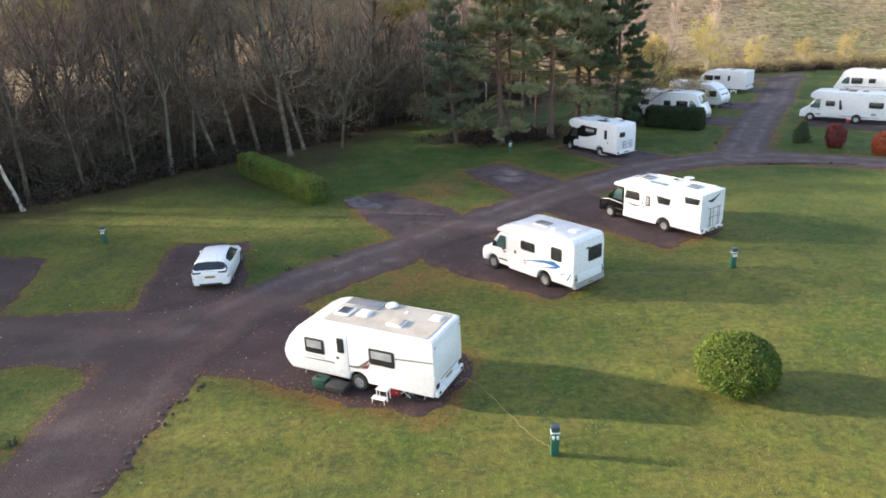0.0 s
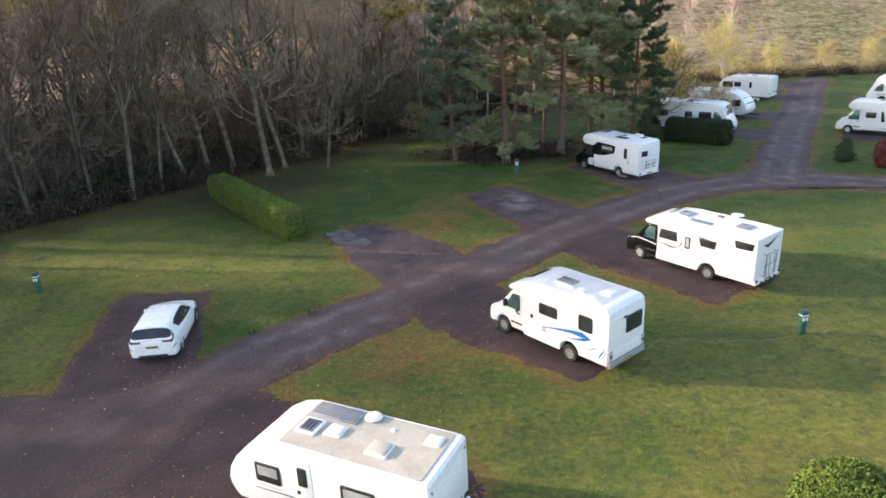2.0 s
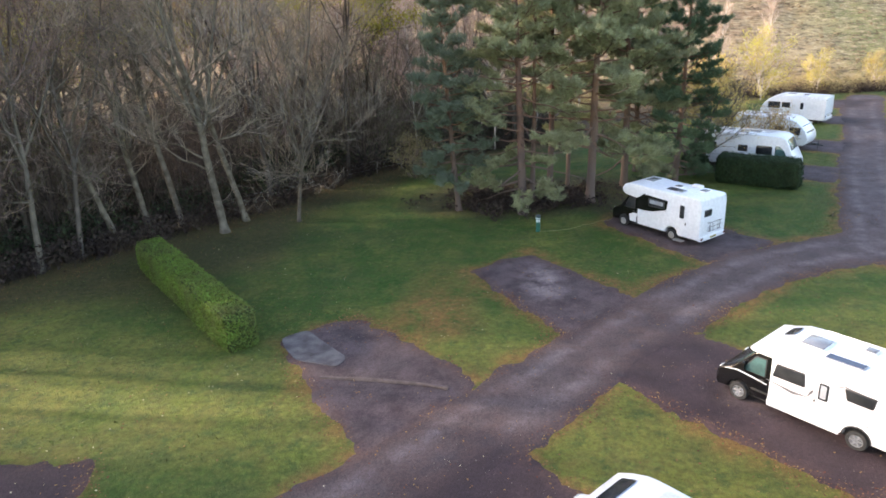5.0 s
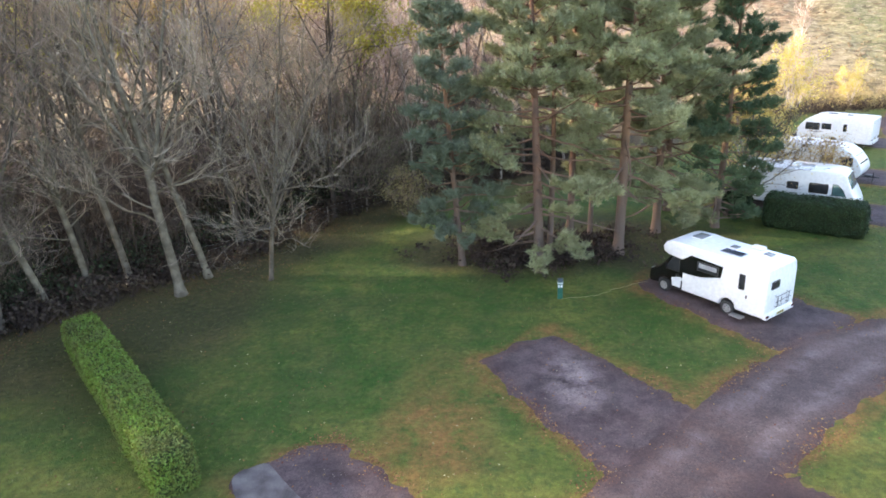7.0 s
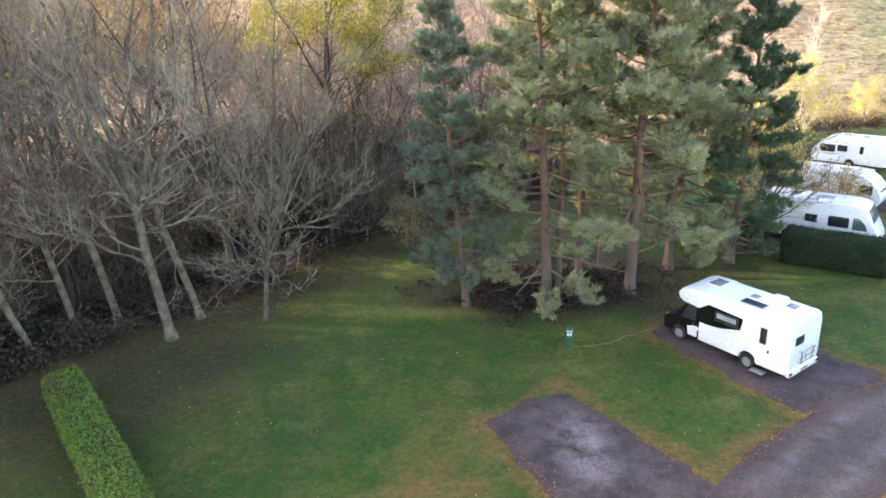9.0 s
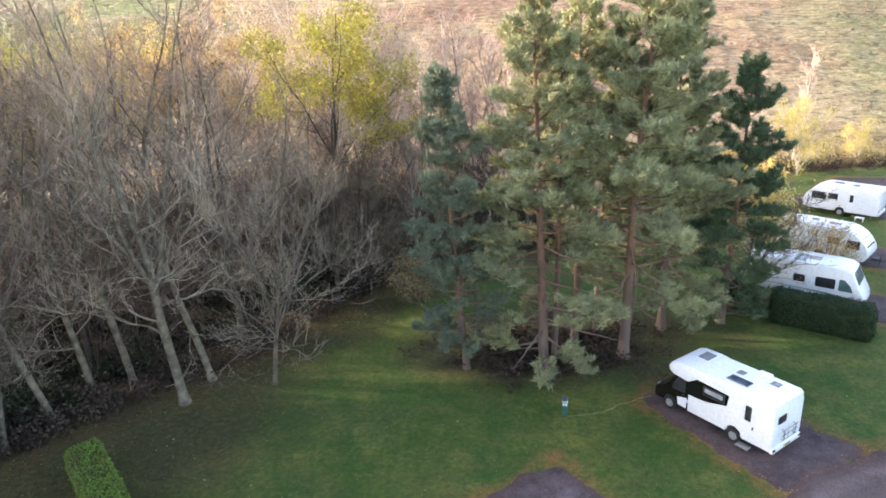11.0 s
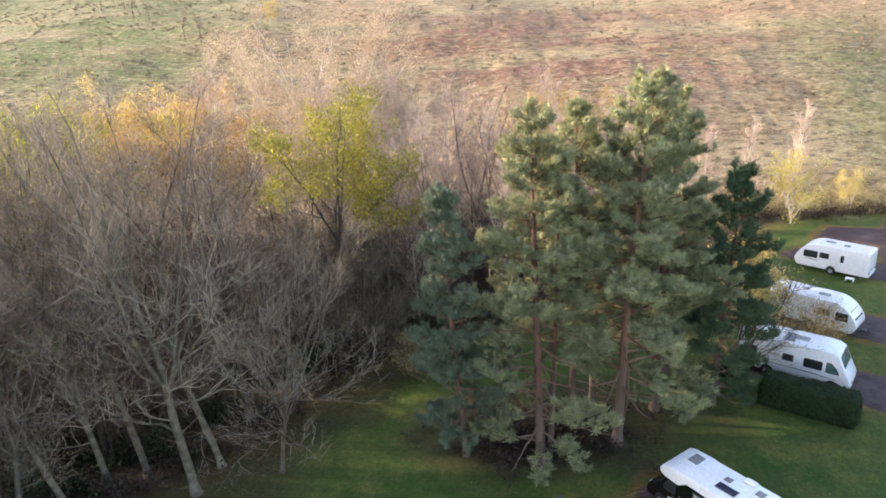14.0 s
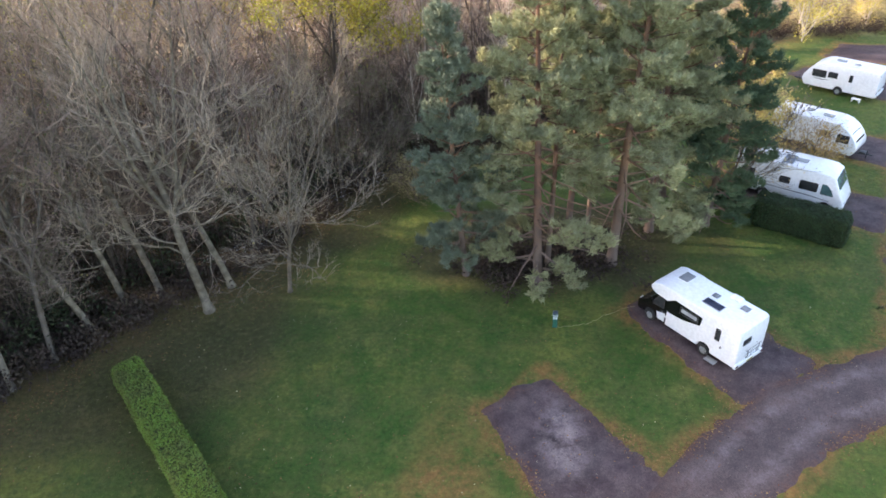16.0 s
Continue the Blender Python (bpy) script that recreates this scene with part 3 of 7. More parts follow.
def graded(lo, hi, fine_lo, fine_hi, step, growth):
    inner = list(np.arange(fine_lo, fine_hi + 1e-6, step))
    out, s = [], step
    p = fine_hi
    while p < hi:
        s *= growth
        p += s
        out.append(p)
    pre, s, p = [], step, fine_lo
    while p > lo:
        s *= growth
        p -= s
        pre.append(p)
    return np.array(pre[::-1] + inner + out)


def sheet(name, xs, ys, z_of, keep=None):
    X, Y = np.meshgrid(xs, ys)
    Z = z_of(X, Y)
    w = len(xs)
    me = bpy.data.meshes.new(name)
    verts = np.stack([X.ravel(), Y.ravel(), Z.ravel()], 1)
    i, j = np.meshgrid(np.arange(w - 1), np.arange(len(ys) - 1))
    a = (j * w + i).ravel()
    faces = np.stack([a, a + 1, a + w + 1, a + w], 1)
    if keep is not None:
        faces = faces[keep(X, Y).ravel()[faces].any(1)]
        used = np.unique(faces)
        remap = np.zeros(len(verts), int)
        remap[used] = np.arange(len(used))
        verts, faces = verts[used], remap[faces]
    me.vertices.add(len(verts))
    me.vertices.foreach_set("co", verts.ravel())
    me.loops.add(faces.size)
    me.loops.foreach_set("vertex_index", faces.ravel().astype(np.int32))
    me.polygons.add(len(faces))
    me.polygons.foreach_set("loop_start", np.arange(0, faces.size, 4, dtype=np.int32))
    me.polygons.foreach_set("loop_total", np.full(len(faces), 4, np.int32))
    me.polygons.foreach_set("use_smooth", np.ones(len(faces), bool))
    me.update(calc_edges=True)
    return me, verts


def attribute(me, name, values):
    at = me.attributes.new(name, "FLOAT", "POINT")
    at.data.foreach_set("value", np.asarray(values, np.float32))


xs = graded(-2500, 2500, -34, 50, 0.5, 1.065)
ys = graded(-900, 3500, 12, 112, 0.5, 1.035)
me, v = sheet("ground", xs, ys, height)
gd = gravel_distance(v[:, 0], v[:, 1])
wd = wood_distance(v[:, 0], v[:, 1])
nz = value_noise(v[:, 0], v[:, 1], 2.2, 21)
pines = np.hypot((v[:, 0] - 7.2) / 10.5, (v[:, 1] - 69.0) / 5.5)
litter_shade = np.maximum(smoothstep(1.2, -1.6, wd + nz * 1.2), 0.75 * smoothstep(1.15, 0.7, pines + nz * 0.15))
litter_shade = np.maximum(litter_shade, 0.75 * smoothstep(6.5, 0.5, wd + nz * 2.6) * smoothstep(22, 12, v[:, 0]))
# lawn between hedge and wood: leaf mould colour doubles as painted tree shade
litter_shade = np.maximum(litter_shade, 0.72 * smoothstep(15, 4, wd + nz * 3.0) * smoothstep(-6, -11, v[:, 0]) * smoothstep(50, 55, v[:, 1]))
tan_patch = np.hypot((v[:, 0] + 0.6) / 2.2, (v[:, 1] - 51.0) / 4.2)
heap = np.hypot((v[:, 0] + 4.2) / 1.5, (v[:, 1] - 43.3) / 1.2)
corner = np.hypot((v[:, 0] + 1.2) / 3.4, (v[:, 1] - 33.2) / 2.6)
worn = np.maximum.reduce([0.9 * smoothstep(0.75, 0.05, gd + 0.5 * nz) * (0.35 + 0.65 * smoothstep(-9, -5, v[:, 0])), 0.9 * smoothstep(1.25, 0.3, tan_patch + 0.35 * nz), 0.8 * smoothstep(1.2, 0.4, corner + 0.3 * nz), 0.8 * smoothstep(1.2, 0.4, heap + 0.3 * nz), 0.5 * smoothstep(2.5, 0.0, np.abs(wd))])
moor = smoothstep(HILL_FOOT - 8, HILL_FOOT + 2, v[:, 1] + 2 * nz)
pasture = np.maximum(smoothstep(-20, -55, v[:, 0]) * smoothstep(135, 150, v[:, 1]), 0.7 * smoothstep(48, 62, v[:, 0]) * smoothstep(165, 140, v[:, 1]))
lush = np.maximum.reduce([smoothstep(44, 51, v[:, 1]) * smoothstep(-22, -12, v[:, 0]), 0.8 * smoothstep(2.2, 0.8, np.hypot((v[:, 0] + 9.5) / 3.0, (v[:, 1] - 36.0) / 3.0)), 0.7 * smoothstep(16, 22, v[:, 0]), 0.6 * smoothstep(-13.5, -15.5, v[:, 0]) * smoothstep(27, 24, v[:, 1])])
bracken = np.clip(0.30 + 0.70 * np.exp(-((v[:, 0] - 18) / 42) ** 2 - ((v[:, 1] - 150) / 24) ** 2), 0, 1)
for key, val in (("bracken", bracken), ("lush", lush), ("litter_shade", litter_shade), ("worn", worn), ("moor", moor), ("pasture", pasture)):
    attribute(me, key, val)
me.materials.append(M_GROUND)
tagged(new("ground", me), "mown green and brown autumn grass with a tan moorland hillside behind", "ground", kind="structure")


def gravel_sheet(name, dist, bounds, z, mat, label, worn_of, step=0.22):
    """Gravel laid on the grass with a ragged rim that dips under the turf."""
    bx = np.arange(bounds[0], bounds[1], step)
    by = np.arange(bounds[2], bounds[3], step)
    d_of = lambda X, Y: dist(X, Y) + ragged(X, Y)
    m, vs = sheet(name, bx, by, lambda X, Y: 0.055 + z + 0.02 * value_noise(X, Y, 1.6, 31) - 0.10 * smoothstep(-0.25, 0.15, d_of(X, Y)), lambda X, Y: d_of(X, Y) < 0.05)
    attribute(m, "worn", worn_of(vs[:, 0], vs[:, 1]))
    inner = gravel_distance(vs[:, 0], vs[:, 1])
    pads = np.minimum.reduce([np.abs(quad_distance(vs[:, 0], vs[:, 1], p)) for p in PITCHES.values()])
    attribute(m, "rim", np.maximum(0.9 * np.exp(-(inner / 0.5) ** 2), 0.5 * np.exp(-(pads / 1.1) ** 2) if "road" in name else 0 * inner))
    deep = np.minimum.reduce([quad_distance(vs[:, 0], vs[:, 1], p) for p in PITCHES.values()])
    south = 0.8 * smoothstep(-6, -9, vs[:, 0]) * smoothstep(34, 28, vs[:, 1]) * np.clip(0.75 + 0.8 * value_noise(vs[:, 0], vs[:, 1], 2.6, 34), 0, 1)
    attribute(m, "damp", np.maximum(south, smoothstep(0.5, -1.3, deep + 0.6 * value_noise(vs[:, 0], vs[:, 1], 1.3, 33))) if "road" in name else 0 * inner)
    m.materials.append(mat)
    return tagged(new(name, m), label, "gravel road" if "road" in name else "gravel pitch", kind="structure")


def road_worn_and_lit(x, y):
    d = polyline_distance(x, y, MAIN_ROAD)[0]
    d2 = polyline_distance(x, y, BACK_ROAD)[0]
    track = lambda q: np.maximum(np.exp(-((q - 0.9) / 0.45) ** 2), 0.25 * np.exp(-(q / 1.7) ** 2))
    # wheel tracks are wear; the back road's extra paleness stands for sunlight on it
    return np.maximum(track(d) * (0.5 + 0.42 * smoothstep(18, 45, y)), 1.0 * np.maximum(track(d2), 0.55 * np.exp(-(d2 / 2.2) ** 2)))


gravel_sheet("road", road_distance, (-62, 82, -6, 106), 0.012, M_ROAD, "dark gravel site road with paler worn wheel tracks", road_worn_and_lit, 0.3)
for k, (key, pts) in enumerate(PITCHES.items()):
    px, py = [p[0] for p in pts], [p[1] for p in pts]
    cx, cy = sum(px) / 4, sum(py) / 4
    spot = {"empty": (5.0, 53.2, 1.15, 2.6), "luton": (15.5, 58.5, 1.5, 2.0)}.get(key, (cx, cy, 1.2, 1.2))
    gravel_sheet("pavement_%d" % (k + 1), lambda X, Y, p=pts: quad_distance(X, Y, p), (min(px) - 1, max(px) + 1, min(py) - 1, max(py) + 1), -0.004 - 0.0004 * k, M_PAD,
                 "dark purple-brown gravel pitch beside the site road", lambda X, Y, s=spot, q=key: np.maximum(0.22 if q in ("empty", "slab", "luton", "hedge", "middle", "far") else 0.0, (1.0 if q == "empty" else 0.3) * np.exp(-((X - s[0]) / s[2]) ** 2 - ((Y - s[1]) / s[3]) ** 2)))

GROUND_Z = 0.055

# ---- vehicles: x forward from the rear, y to the left, z up ----


def arch(cx, r, z):
    """The points of a wheel arch along the lower edge, running forward."""
    return [(cx + r * math.cos(a), max(z, z + (r * math.sin(a)) * 0.98)) for a in (math.pi * (1 - k / 10) for k in range(11))]


def wheel(parent, x, y, r, width, spokes=5, rim_mat=None):
    out = 1 if y > 0 else -1
    w = width / 2
    tyre = part("tyre", placed(lathe([(r * 0.62, -w), (r * 0.93, -w), (r, -w * 0.6), (r, w * 0.6), (r * 0.93, w), (r * 0.62, w)], 32), Matrix.Translation((x, y, r))), M_TYRE, parent)
    rim = lathe([(0.0, out * w * 0.55), (r * 0.16, out * w * 0.6), (r * 0.2, out * w * 0.2), (r * 0.5, out * w * 0.1), (r * 0.56, out * w * 0.85), (r * 0.64, out * w * 0.9), (r * 0.64, -w * 0.8), (0.0, -w * 0.8)], 32)
    for k in range(spokes):
        a = 2 * math.pi * k / spokes
        s = box(r * 0.1, r * 0.58, -0.028, 0.028, -0.03, 0.03, 0.008)
        bmesh.ops.transform(s, matrix=Matrix.Rotation(-a, 4, "Y") @ Matrix.Translation((0, out * w * 0.62, 0)) @ Matrix.Rotation(math.pi / 2, 4, "X"), verts=s.verts)
        merged(rim, s)
    part("rim", placed(rim, Matrix.Translation((x, y, r))), rim_mat or M_ALLOY, tyre, "silver alloy rim")
    return tyre


def window(parent, outline, m, r=0.05, blind=None, name="window", glass=None, margin=0.035):
    """A window with its black rubber frame, pane and, where it shows, a lowered blind."""
    c = Vector((sum(p[0] for p in outline) / len(outline), sum(p[1] for p in outline) / len(outline)))
    inner = []
    for p in outline:
        d = Vector(p) - c
        inner.append(tuple(c + Vector((math.copysign(max(0.02, abs(d.x) - margin), d.x), math.copysign(max(0.02, abs(d.y) - margin), d.y)))))
    fr = part(name, placed(panel(rounded(outline, r), 0.022, 0.008), m), M_TRIM, parent, "black-framed dark tinted window")
    part("pane", placed(panel(rounded(inner, r * 0.8), 0.030, 0.006), m), glass or M_GLASS, fr)
    if blind:
        u0, u1, v0, v1 = blind
        part("blind", placed(panel(rounded(rect(u0, u1, v0, v1), 0.02), 0.035), m), M_BLIND, fr, "pale half-drawn blind")
    return fr


def decal(parent, outline, m, mat, name="stripe", lift=0.004, label=""):
    return part(name, placed(panel(outline, lift), m), mat, parent, label)


def ribbon(points, widths):
    """An outline that follows points (u, v) with the given widths."""
    up, down = [], []
    for i, (p, w) in enumerate(zip(points, widths)):
        a, b = Vector(points[max(i - 1, 0)]), Vector(points[min(i + 1, len(points) - 1)])
        d = (b - a).normalized()
        nrm = Vector((-d.y, d.x))
        up.append(tuple(Vector(p) + nrm * w / 2))
        down.append(tuple(Vector(p) - nrm * w / 2))
    return down + up[::-1]


def rooflight(parent, x, y, z, lx, ly, h=0.09, mat=None, name="rooflight"):
    base = part(name, box(x - lx / 2, x + lx / 2, y - ly / 2, y + ly / 2, z - 0.01, z + h * 0.5, 0.015), M_WHITEPLASTIC, parent)
    part("dome", box(x - lx / 2 + 0.04, x + lx / 2 - 0.04, y - ly / 2 + 0.04, y + ly / 2 - 0.04, z + h * 0.4, z + h, 0.03), mat or M_DOME, base, "tinted plastic dome")
    return base


def solar(parent, x0, x1, y0, y1, z):
    fr = part("solar_panel", box(x0, x1, y0, y1, z + 0.005, z + 0.04, 0.006), M_GREYTRIM, parent, "dark solar panel in a grey frame")
    part("cells", box(x0 + 0.03, x1 - 0.03, y0 + 0.03, y1 - 0.03, z + 0.03, z + 0.045), M_SOLAR, fr)


def lights(parent, x, side_y, z0, z1, name="tail_light", mat=None, depth=0.025, w=0.10):
    for s in (1, -1):
        y = s * side_y
        part(name, placed(panel(rounded(rect(y - w / 2, y + w / 2, z0, z1), 0.03), depth, 0.008), on_rear(x)), mat or M_RED, parent, "red and amber rear lamp")


def cycle_rack(parent, x, z0, z1):
    bm = tube([(x, -0.45, z0), (x - 0.12, -0.45, z0), (x - 0.14, -0.45, z1), (x, -0.45, z1)], 0.016)
    merged(bm, tube([(x, 0.45, z0), (x - 0.12, 0.45, z0), (x - 0.14, 0.45, z1), (x, 0.45, z1)], 0.016))
    for z in (z0, (z0 + z1) / 2, z1):
        merged(bm, tube([(x - 0.13, -0.6, z), (x - 0.13, 0.6, z)], 0.014))
    for k in (-0.3, 0.15, 0.4):
        merged(bm, tube([(x - 0.15, k, z0), (x - 0.2, k + 0.15, z1)], 0.012))
    return part("cycle_rack", bm, M_GREY, parent, "folded dark tubular cycle rack")


def mirror(parent, x, y, z, mat):
    s = 1 if y > 0 else -1
    arm = part("mirror", merged(box(x - 0.06, x + 0.06, y + s * 0.08 - 0.05, y + s * 0.08 + 0.05 + 0.06, z, z + 0.32, 0.03), tube([(x, y - s * 0.06, z + 0.05), (x, y + s * 0.1, z + 0.08)], 0.02)), mat, parent, "door mirror")
    return arm


def caravan(m, label, L=6.2, W=2.25, H=2.6, style="plain", side=1):
    """A touring caravan; its nose slopes and it stands on one axle, jockey wheel and steadies. side: +1 door side on its left."""
    c = empty("caravan", m, label, "caravan", "touring caravans")
    ax = L * 0.49
    low = 0.40
    prof = [(0.10, low), (0.02, 0.75), (0.0, 1.2), (0.015, 2.2), (0.03, H - 0.07), (0.11, H - 0.005), (0.5, H), (L * 0.66, H + 0.02), (L * 0.74, H - 0.02), (L * 0.80, H - 0.12), (L * 0.88, H - 0.42), (L * 0.945, H - 0.85), (L * 0.985, H - 1.25), (L, H - 1.6), (L * 0.995, 0.8), (L * 0.975, 0.55), (L * 0.95, low)]
    prof = prof + arch(ax, 0.40, low)[::-1]
    part("body", extruded(prof, -W / 2, W / 2, 0.055), M_WHITE, c)
    part("underbody", box(0.3, L * 0.93, -W / 2 + 0.15, W / 2 - 0.15, 0.32, 0.6), M_TRIM, c)
    part("roof_skin", placed(panel(rounded(rect(0.28, L * 0.71, -W / 2 + 0.10, W / 2 - 0.10), 0.1), 0.012), on_roof(H + 0.012)), M_ROOF if style == "plain" else M_ROOF_WHITE, c, "weathered beige roof skin" if style == "plain" else "")
    for s in (1, -1):
        wheel(c, ax, s * (W / 2 - 0.13), 0.33, 0.2)
        part("rail", box(0.25, L * 0.72, s * (W / 2 - 0.05) - 0.02, s * (W / 2 - 0.05) + 0.02, H - 0.03, H + 0.01, 0.008), M_WHITEPLASTIC, c)
        M_ = on_left(W / 2) if s > 0 else on_right(W / 2)
        door = s == side
        if style == "plain":
            window(c, rect(4.56, 5.42, 1.22, 1.84), M_, 0.07, (4.66, 5.32, 1.45, 1.76))
            window(c, rect(1.58, 2.62, 1.26, 1.90), M_, 0.07, (1.68, 2.52, 1.52, 1.82))
            if door:
                dr = part("door", placed(panel(rounded(rect(3.52, 4.12, 0.46, 2.3), 0.08), 0.014, 0.006), M_), M_WHITE, c)
                window(dr, rect(3.66, 3.96, 1.46, 2.06), M_ @ Matrix.Translation((0, 0, 0.012)), 0.05)
                part("handle", placed(panel(rounded(rect(3.93, 4.03, 1.18, 1.28), 0.02), 0.04, 0.01), M_), M_TRIM, dr)
            decal(c, ribbon([(5.5, 0.95), (4.6, 0.97), (3.6, 0.98), (3.1, 1.0)], [0.03, 0.05, 0.05, 0.05]), M_, M_GREY)
            decal(c, ribbon([(3.5, 0.97), (3.1, 1.0), (2.85, 1.16), (2.6, 1.42)], [0.05, 0.10, 0.15, 0.05]), M_, M_GREY, label="dark grey rising flash")
            decal(c, ribbon([(2.98, 1.0), (2.75, 1.08), (2.62, 1.24)], [0.05, 0.13, 0.03]), M_, M_MAROON, "flash", 0.006, "maroon flash")
            decal(c, ribbon([(1.56, 1.66), (0.9, 1.72), (0.05, 1.78)], [0.05, 0.05, 0.04]), M_, M_GREY)
            decal(c, ribbon([(5.4, 1.12), (4.9, 1.08), (4.6, 1.07)], [0.012, 0.02, 0.012]), M_, M_GREYTRIM)
        elif style == "long":
            window(c, rect(L - 1.95, L - 0.75, 1.30, 1.95), M_, 0.09)
            window(c, rect(L - 2.9, L - 2.1, 1.42, 1.95), M_, 0.07)
            decal(c, ribbon([(L - 2.3, 1.2), (L - 1.6, 1.12), (L - 0.9, 1.18)], [0.03, 0.07, 0.02]), M_, M_GREY)
            if door:
                dr = part("door", placed(panel(rounded(rect(L - 4.3, L - 3.7, 0.46, 2.3), 0.08), 0.014, 0.006), M_), M_WHITE, c)
                window(dr, rect(L - 4.15, L - 3.85, 1.35, 2.0), M_ @ Matrix.Translation((0, 0, 0.012)), 0.06)
        else:
            window(c, rect(L - 1.5, L - 0.62, 1.25, 1.9), M_, 0.1)
            window(c, rect(L - 2.75, L - 1.95, 1.4, 1.9), M_, 0.07)
            decal(c, ribbon([(L - 1.55, 1.95), (L - 1.72, 1.55), (L - 1.4, 1.15), (L - 0.5, 0.98)], [0.02, 0.06, 0.06, 0.02]), M_, M_GREY)
    # nose windows and rear
    nose = Vector((L * 0.985 - L * 0.88, H - 1.25 - (H - 0.42))).normalized()
    for y0, y1 in ((-0.85, -0.35), (-0.32, 0.32), (0.35, 0.85)):
        w = panel(rounded(rect(y0, y1, 0.0, 0.72), 0.06), 0.02, 0.006)
        t = Matrix(((0, -nose.x, -nose.y, L * 0.975), (1, 0, 0, 0), (0, -nose.y, nose.x, H - 1.16), (0, 0, 0, 1)))
        part("front_window", placed(w, t), M_GLASS, c, "dark tinted nose window")
    bump = part("rear_bumper", box(-0.06, 0.06, -W / 2 + 0.04, W / 2 - 0.04, 0.42, 0.66, 0.03), M_WHITE, c)
    for s in (1, -1):
        part("tail_light", placed(panel(rounded(rect(s * 0.93 - 0.11, s * 0.93 + 0.11, 0.72, 0.9), 0.04), 0.04, 0.01), on_rear(0.02)), M_TAIL, c, "dark rear lamp cluster")
        part("rear_lamp", placed(panel(rounded(rect(s * 0.9 - 0.07, s * 0.9 + 0.07, 0.5, 0.6), 0.03), 0.03, 0.01), on_rear(-0.05)), M_TAIL, c)
        part("marker_light", placed(panel(rounded(rect(s * 0.98 - 0.03, s * 0.98 + 0.03, 2.28, 2.36), 0.01), 0.03, 0.006), on_rear(0.04)), M_TRIM, c)
    part("number_plate", placed(panel(rect(-0.26, 0.26, 0.74, 0.85), 0.02), on_rear(0.02)), M_PLATE, c, "yellow plate with plain dark bars")
    part("plate_bar", placed(panel(rect(-0.2, 0.2, 0.775, 0.815), 0.024), on_rear(0.02)), M_TRIM, c)
    part("grab_rail", placed(panel(rounded(rect(-0.7, 0.7, 0.93, 0.98), 0.02), 0.03, 0.01), on_rear(0.02)), M_GREYTRIM, c)
    if style == "plain":
        part("rear_panel", placed(panel(rounded(rect(-0.95, 0.95, 1.05, 2.3), 0.12), 0.012, 0.006), on_rear(0.012)), M_WHITE, c)
        z = H + 0.02
        pano = part("panoramic_rooflight", box(2.98, 4.52, -1.0, -0.36, z, z + 0.05, 0.02), M_STEEL, c, "long grey rooflight in a metal frame")
        part("pane", box(3.04, 4.46, -0.95, -0.41, z + 0.04, z + 0.058, 0.008), M_ROOFGLASS, pano)
        rl = part("vented_rooflight", box(3.80, 4.42, -0.18, 0.50, z - 0.01, z + 0.07, 0.025), M_WHITEPLASTIC, c, "white-framed rooflight with dark slats")
        part("pane", box(3.87, 4.35, -0.11, 0.43, z + 0.06, z + 0.078, 0.008), M_ROOFGLASS, rl)
        for k in range(3):
            part("slat", box(3.98 + 0.12 * k, 4.03 + 0.12 * k, -0.04, 0.36, z + 0.07, z + 0.095, 0.006), M_TRIM, rl)
        rooflight(c, 3.34, 0.08, z, 0.52, 0.50, 0.09, M_WHITEPLASTIC)
        rooflight(c, 1.82, 0.34, z, 0.62, 0.58, 0.11, M_ROOF)
        rooflight(c, 0.66, -0.52, z, 0.46, 0.46, 0.06, M_WHITEPLASTIC)
        rooflight(c, 1.9, -0.55, z, 0.16, 0.16, 0.05, M_WHITEPLASTIC, "roof_vent")
        part("aerial_housing", placed(lathe([(0.0, 0.14), (0.12, 0.135), (0.22, 0.10), (0.25, 0.05), (0.20, 0.02), (0.10, 0.0), (0.0, 0.0)], 24, "Z"), Matrix.Translation((2.68, -0.82, z))), M_WHITEPLASTIC, c, "white rooftop aerial dome")
    else:
        rooflight(c, L * 0.35, 0.2, H + 0.02, 0.6, 0.6, 0.07)
        rooflight(c, L * 0.58, -0.1, H + 0.02, 0.9, 0.6, 0.06)
    for x in (0.5, L * 0.88):
        for s in (1, -1):
            part("steady", tube([(x, s * 0.75, 0.42), (x + 0.15, s * 0.8, 0.03)], 0.025), M_STEEL, c)
    hitch = tube([(L * 0.9, 0.45, 0.42), (L + 0.95, 0.0, 0.42)], 0.04)
    merged(hitch, tube([(L * 0.9, -0.45, 0.42), (L + 0.95, 0.0, 0.42)], 0.04))
    merged(hitch, tube([(L + 0.55, 0.0, 0.75), (L + 0.55, 0.0, 0.03)], 0.03))
    merged(hitch, box(L + 0.05, L + 0.5, -0.25, 0.25, 0.4, 0.56, 0.05))
    part("hitch", hitch, M_TRIM, c, "black towing hitch with jockey wheel")
    return c


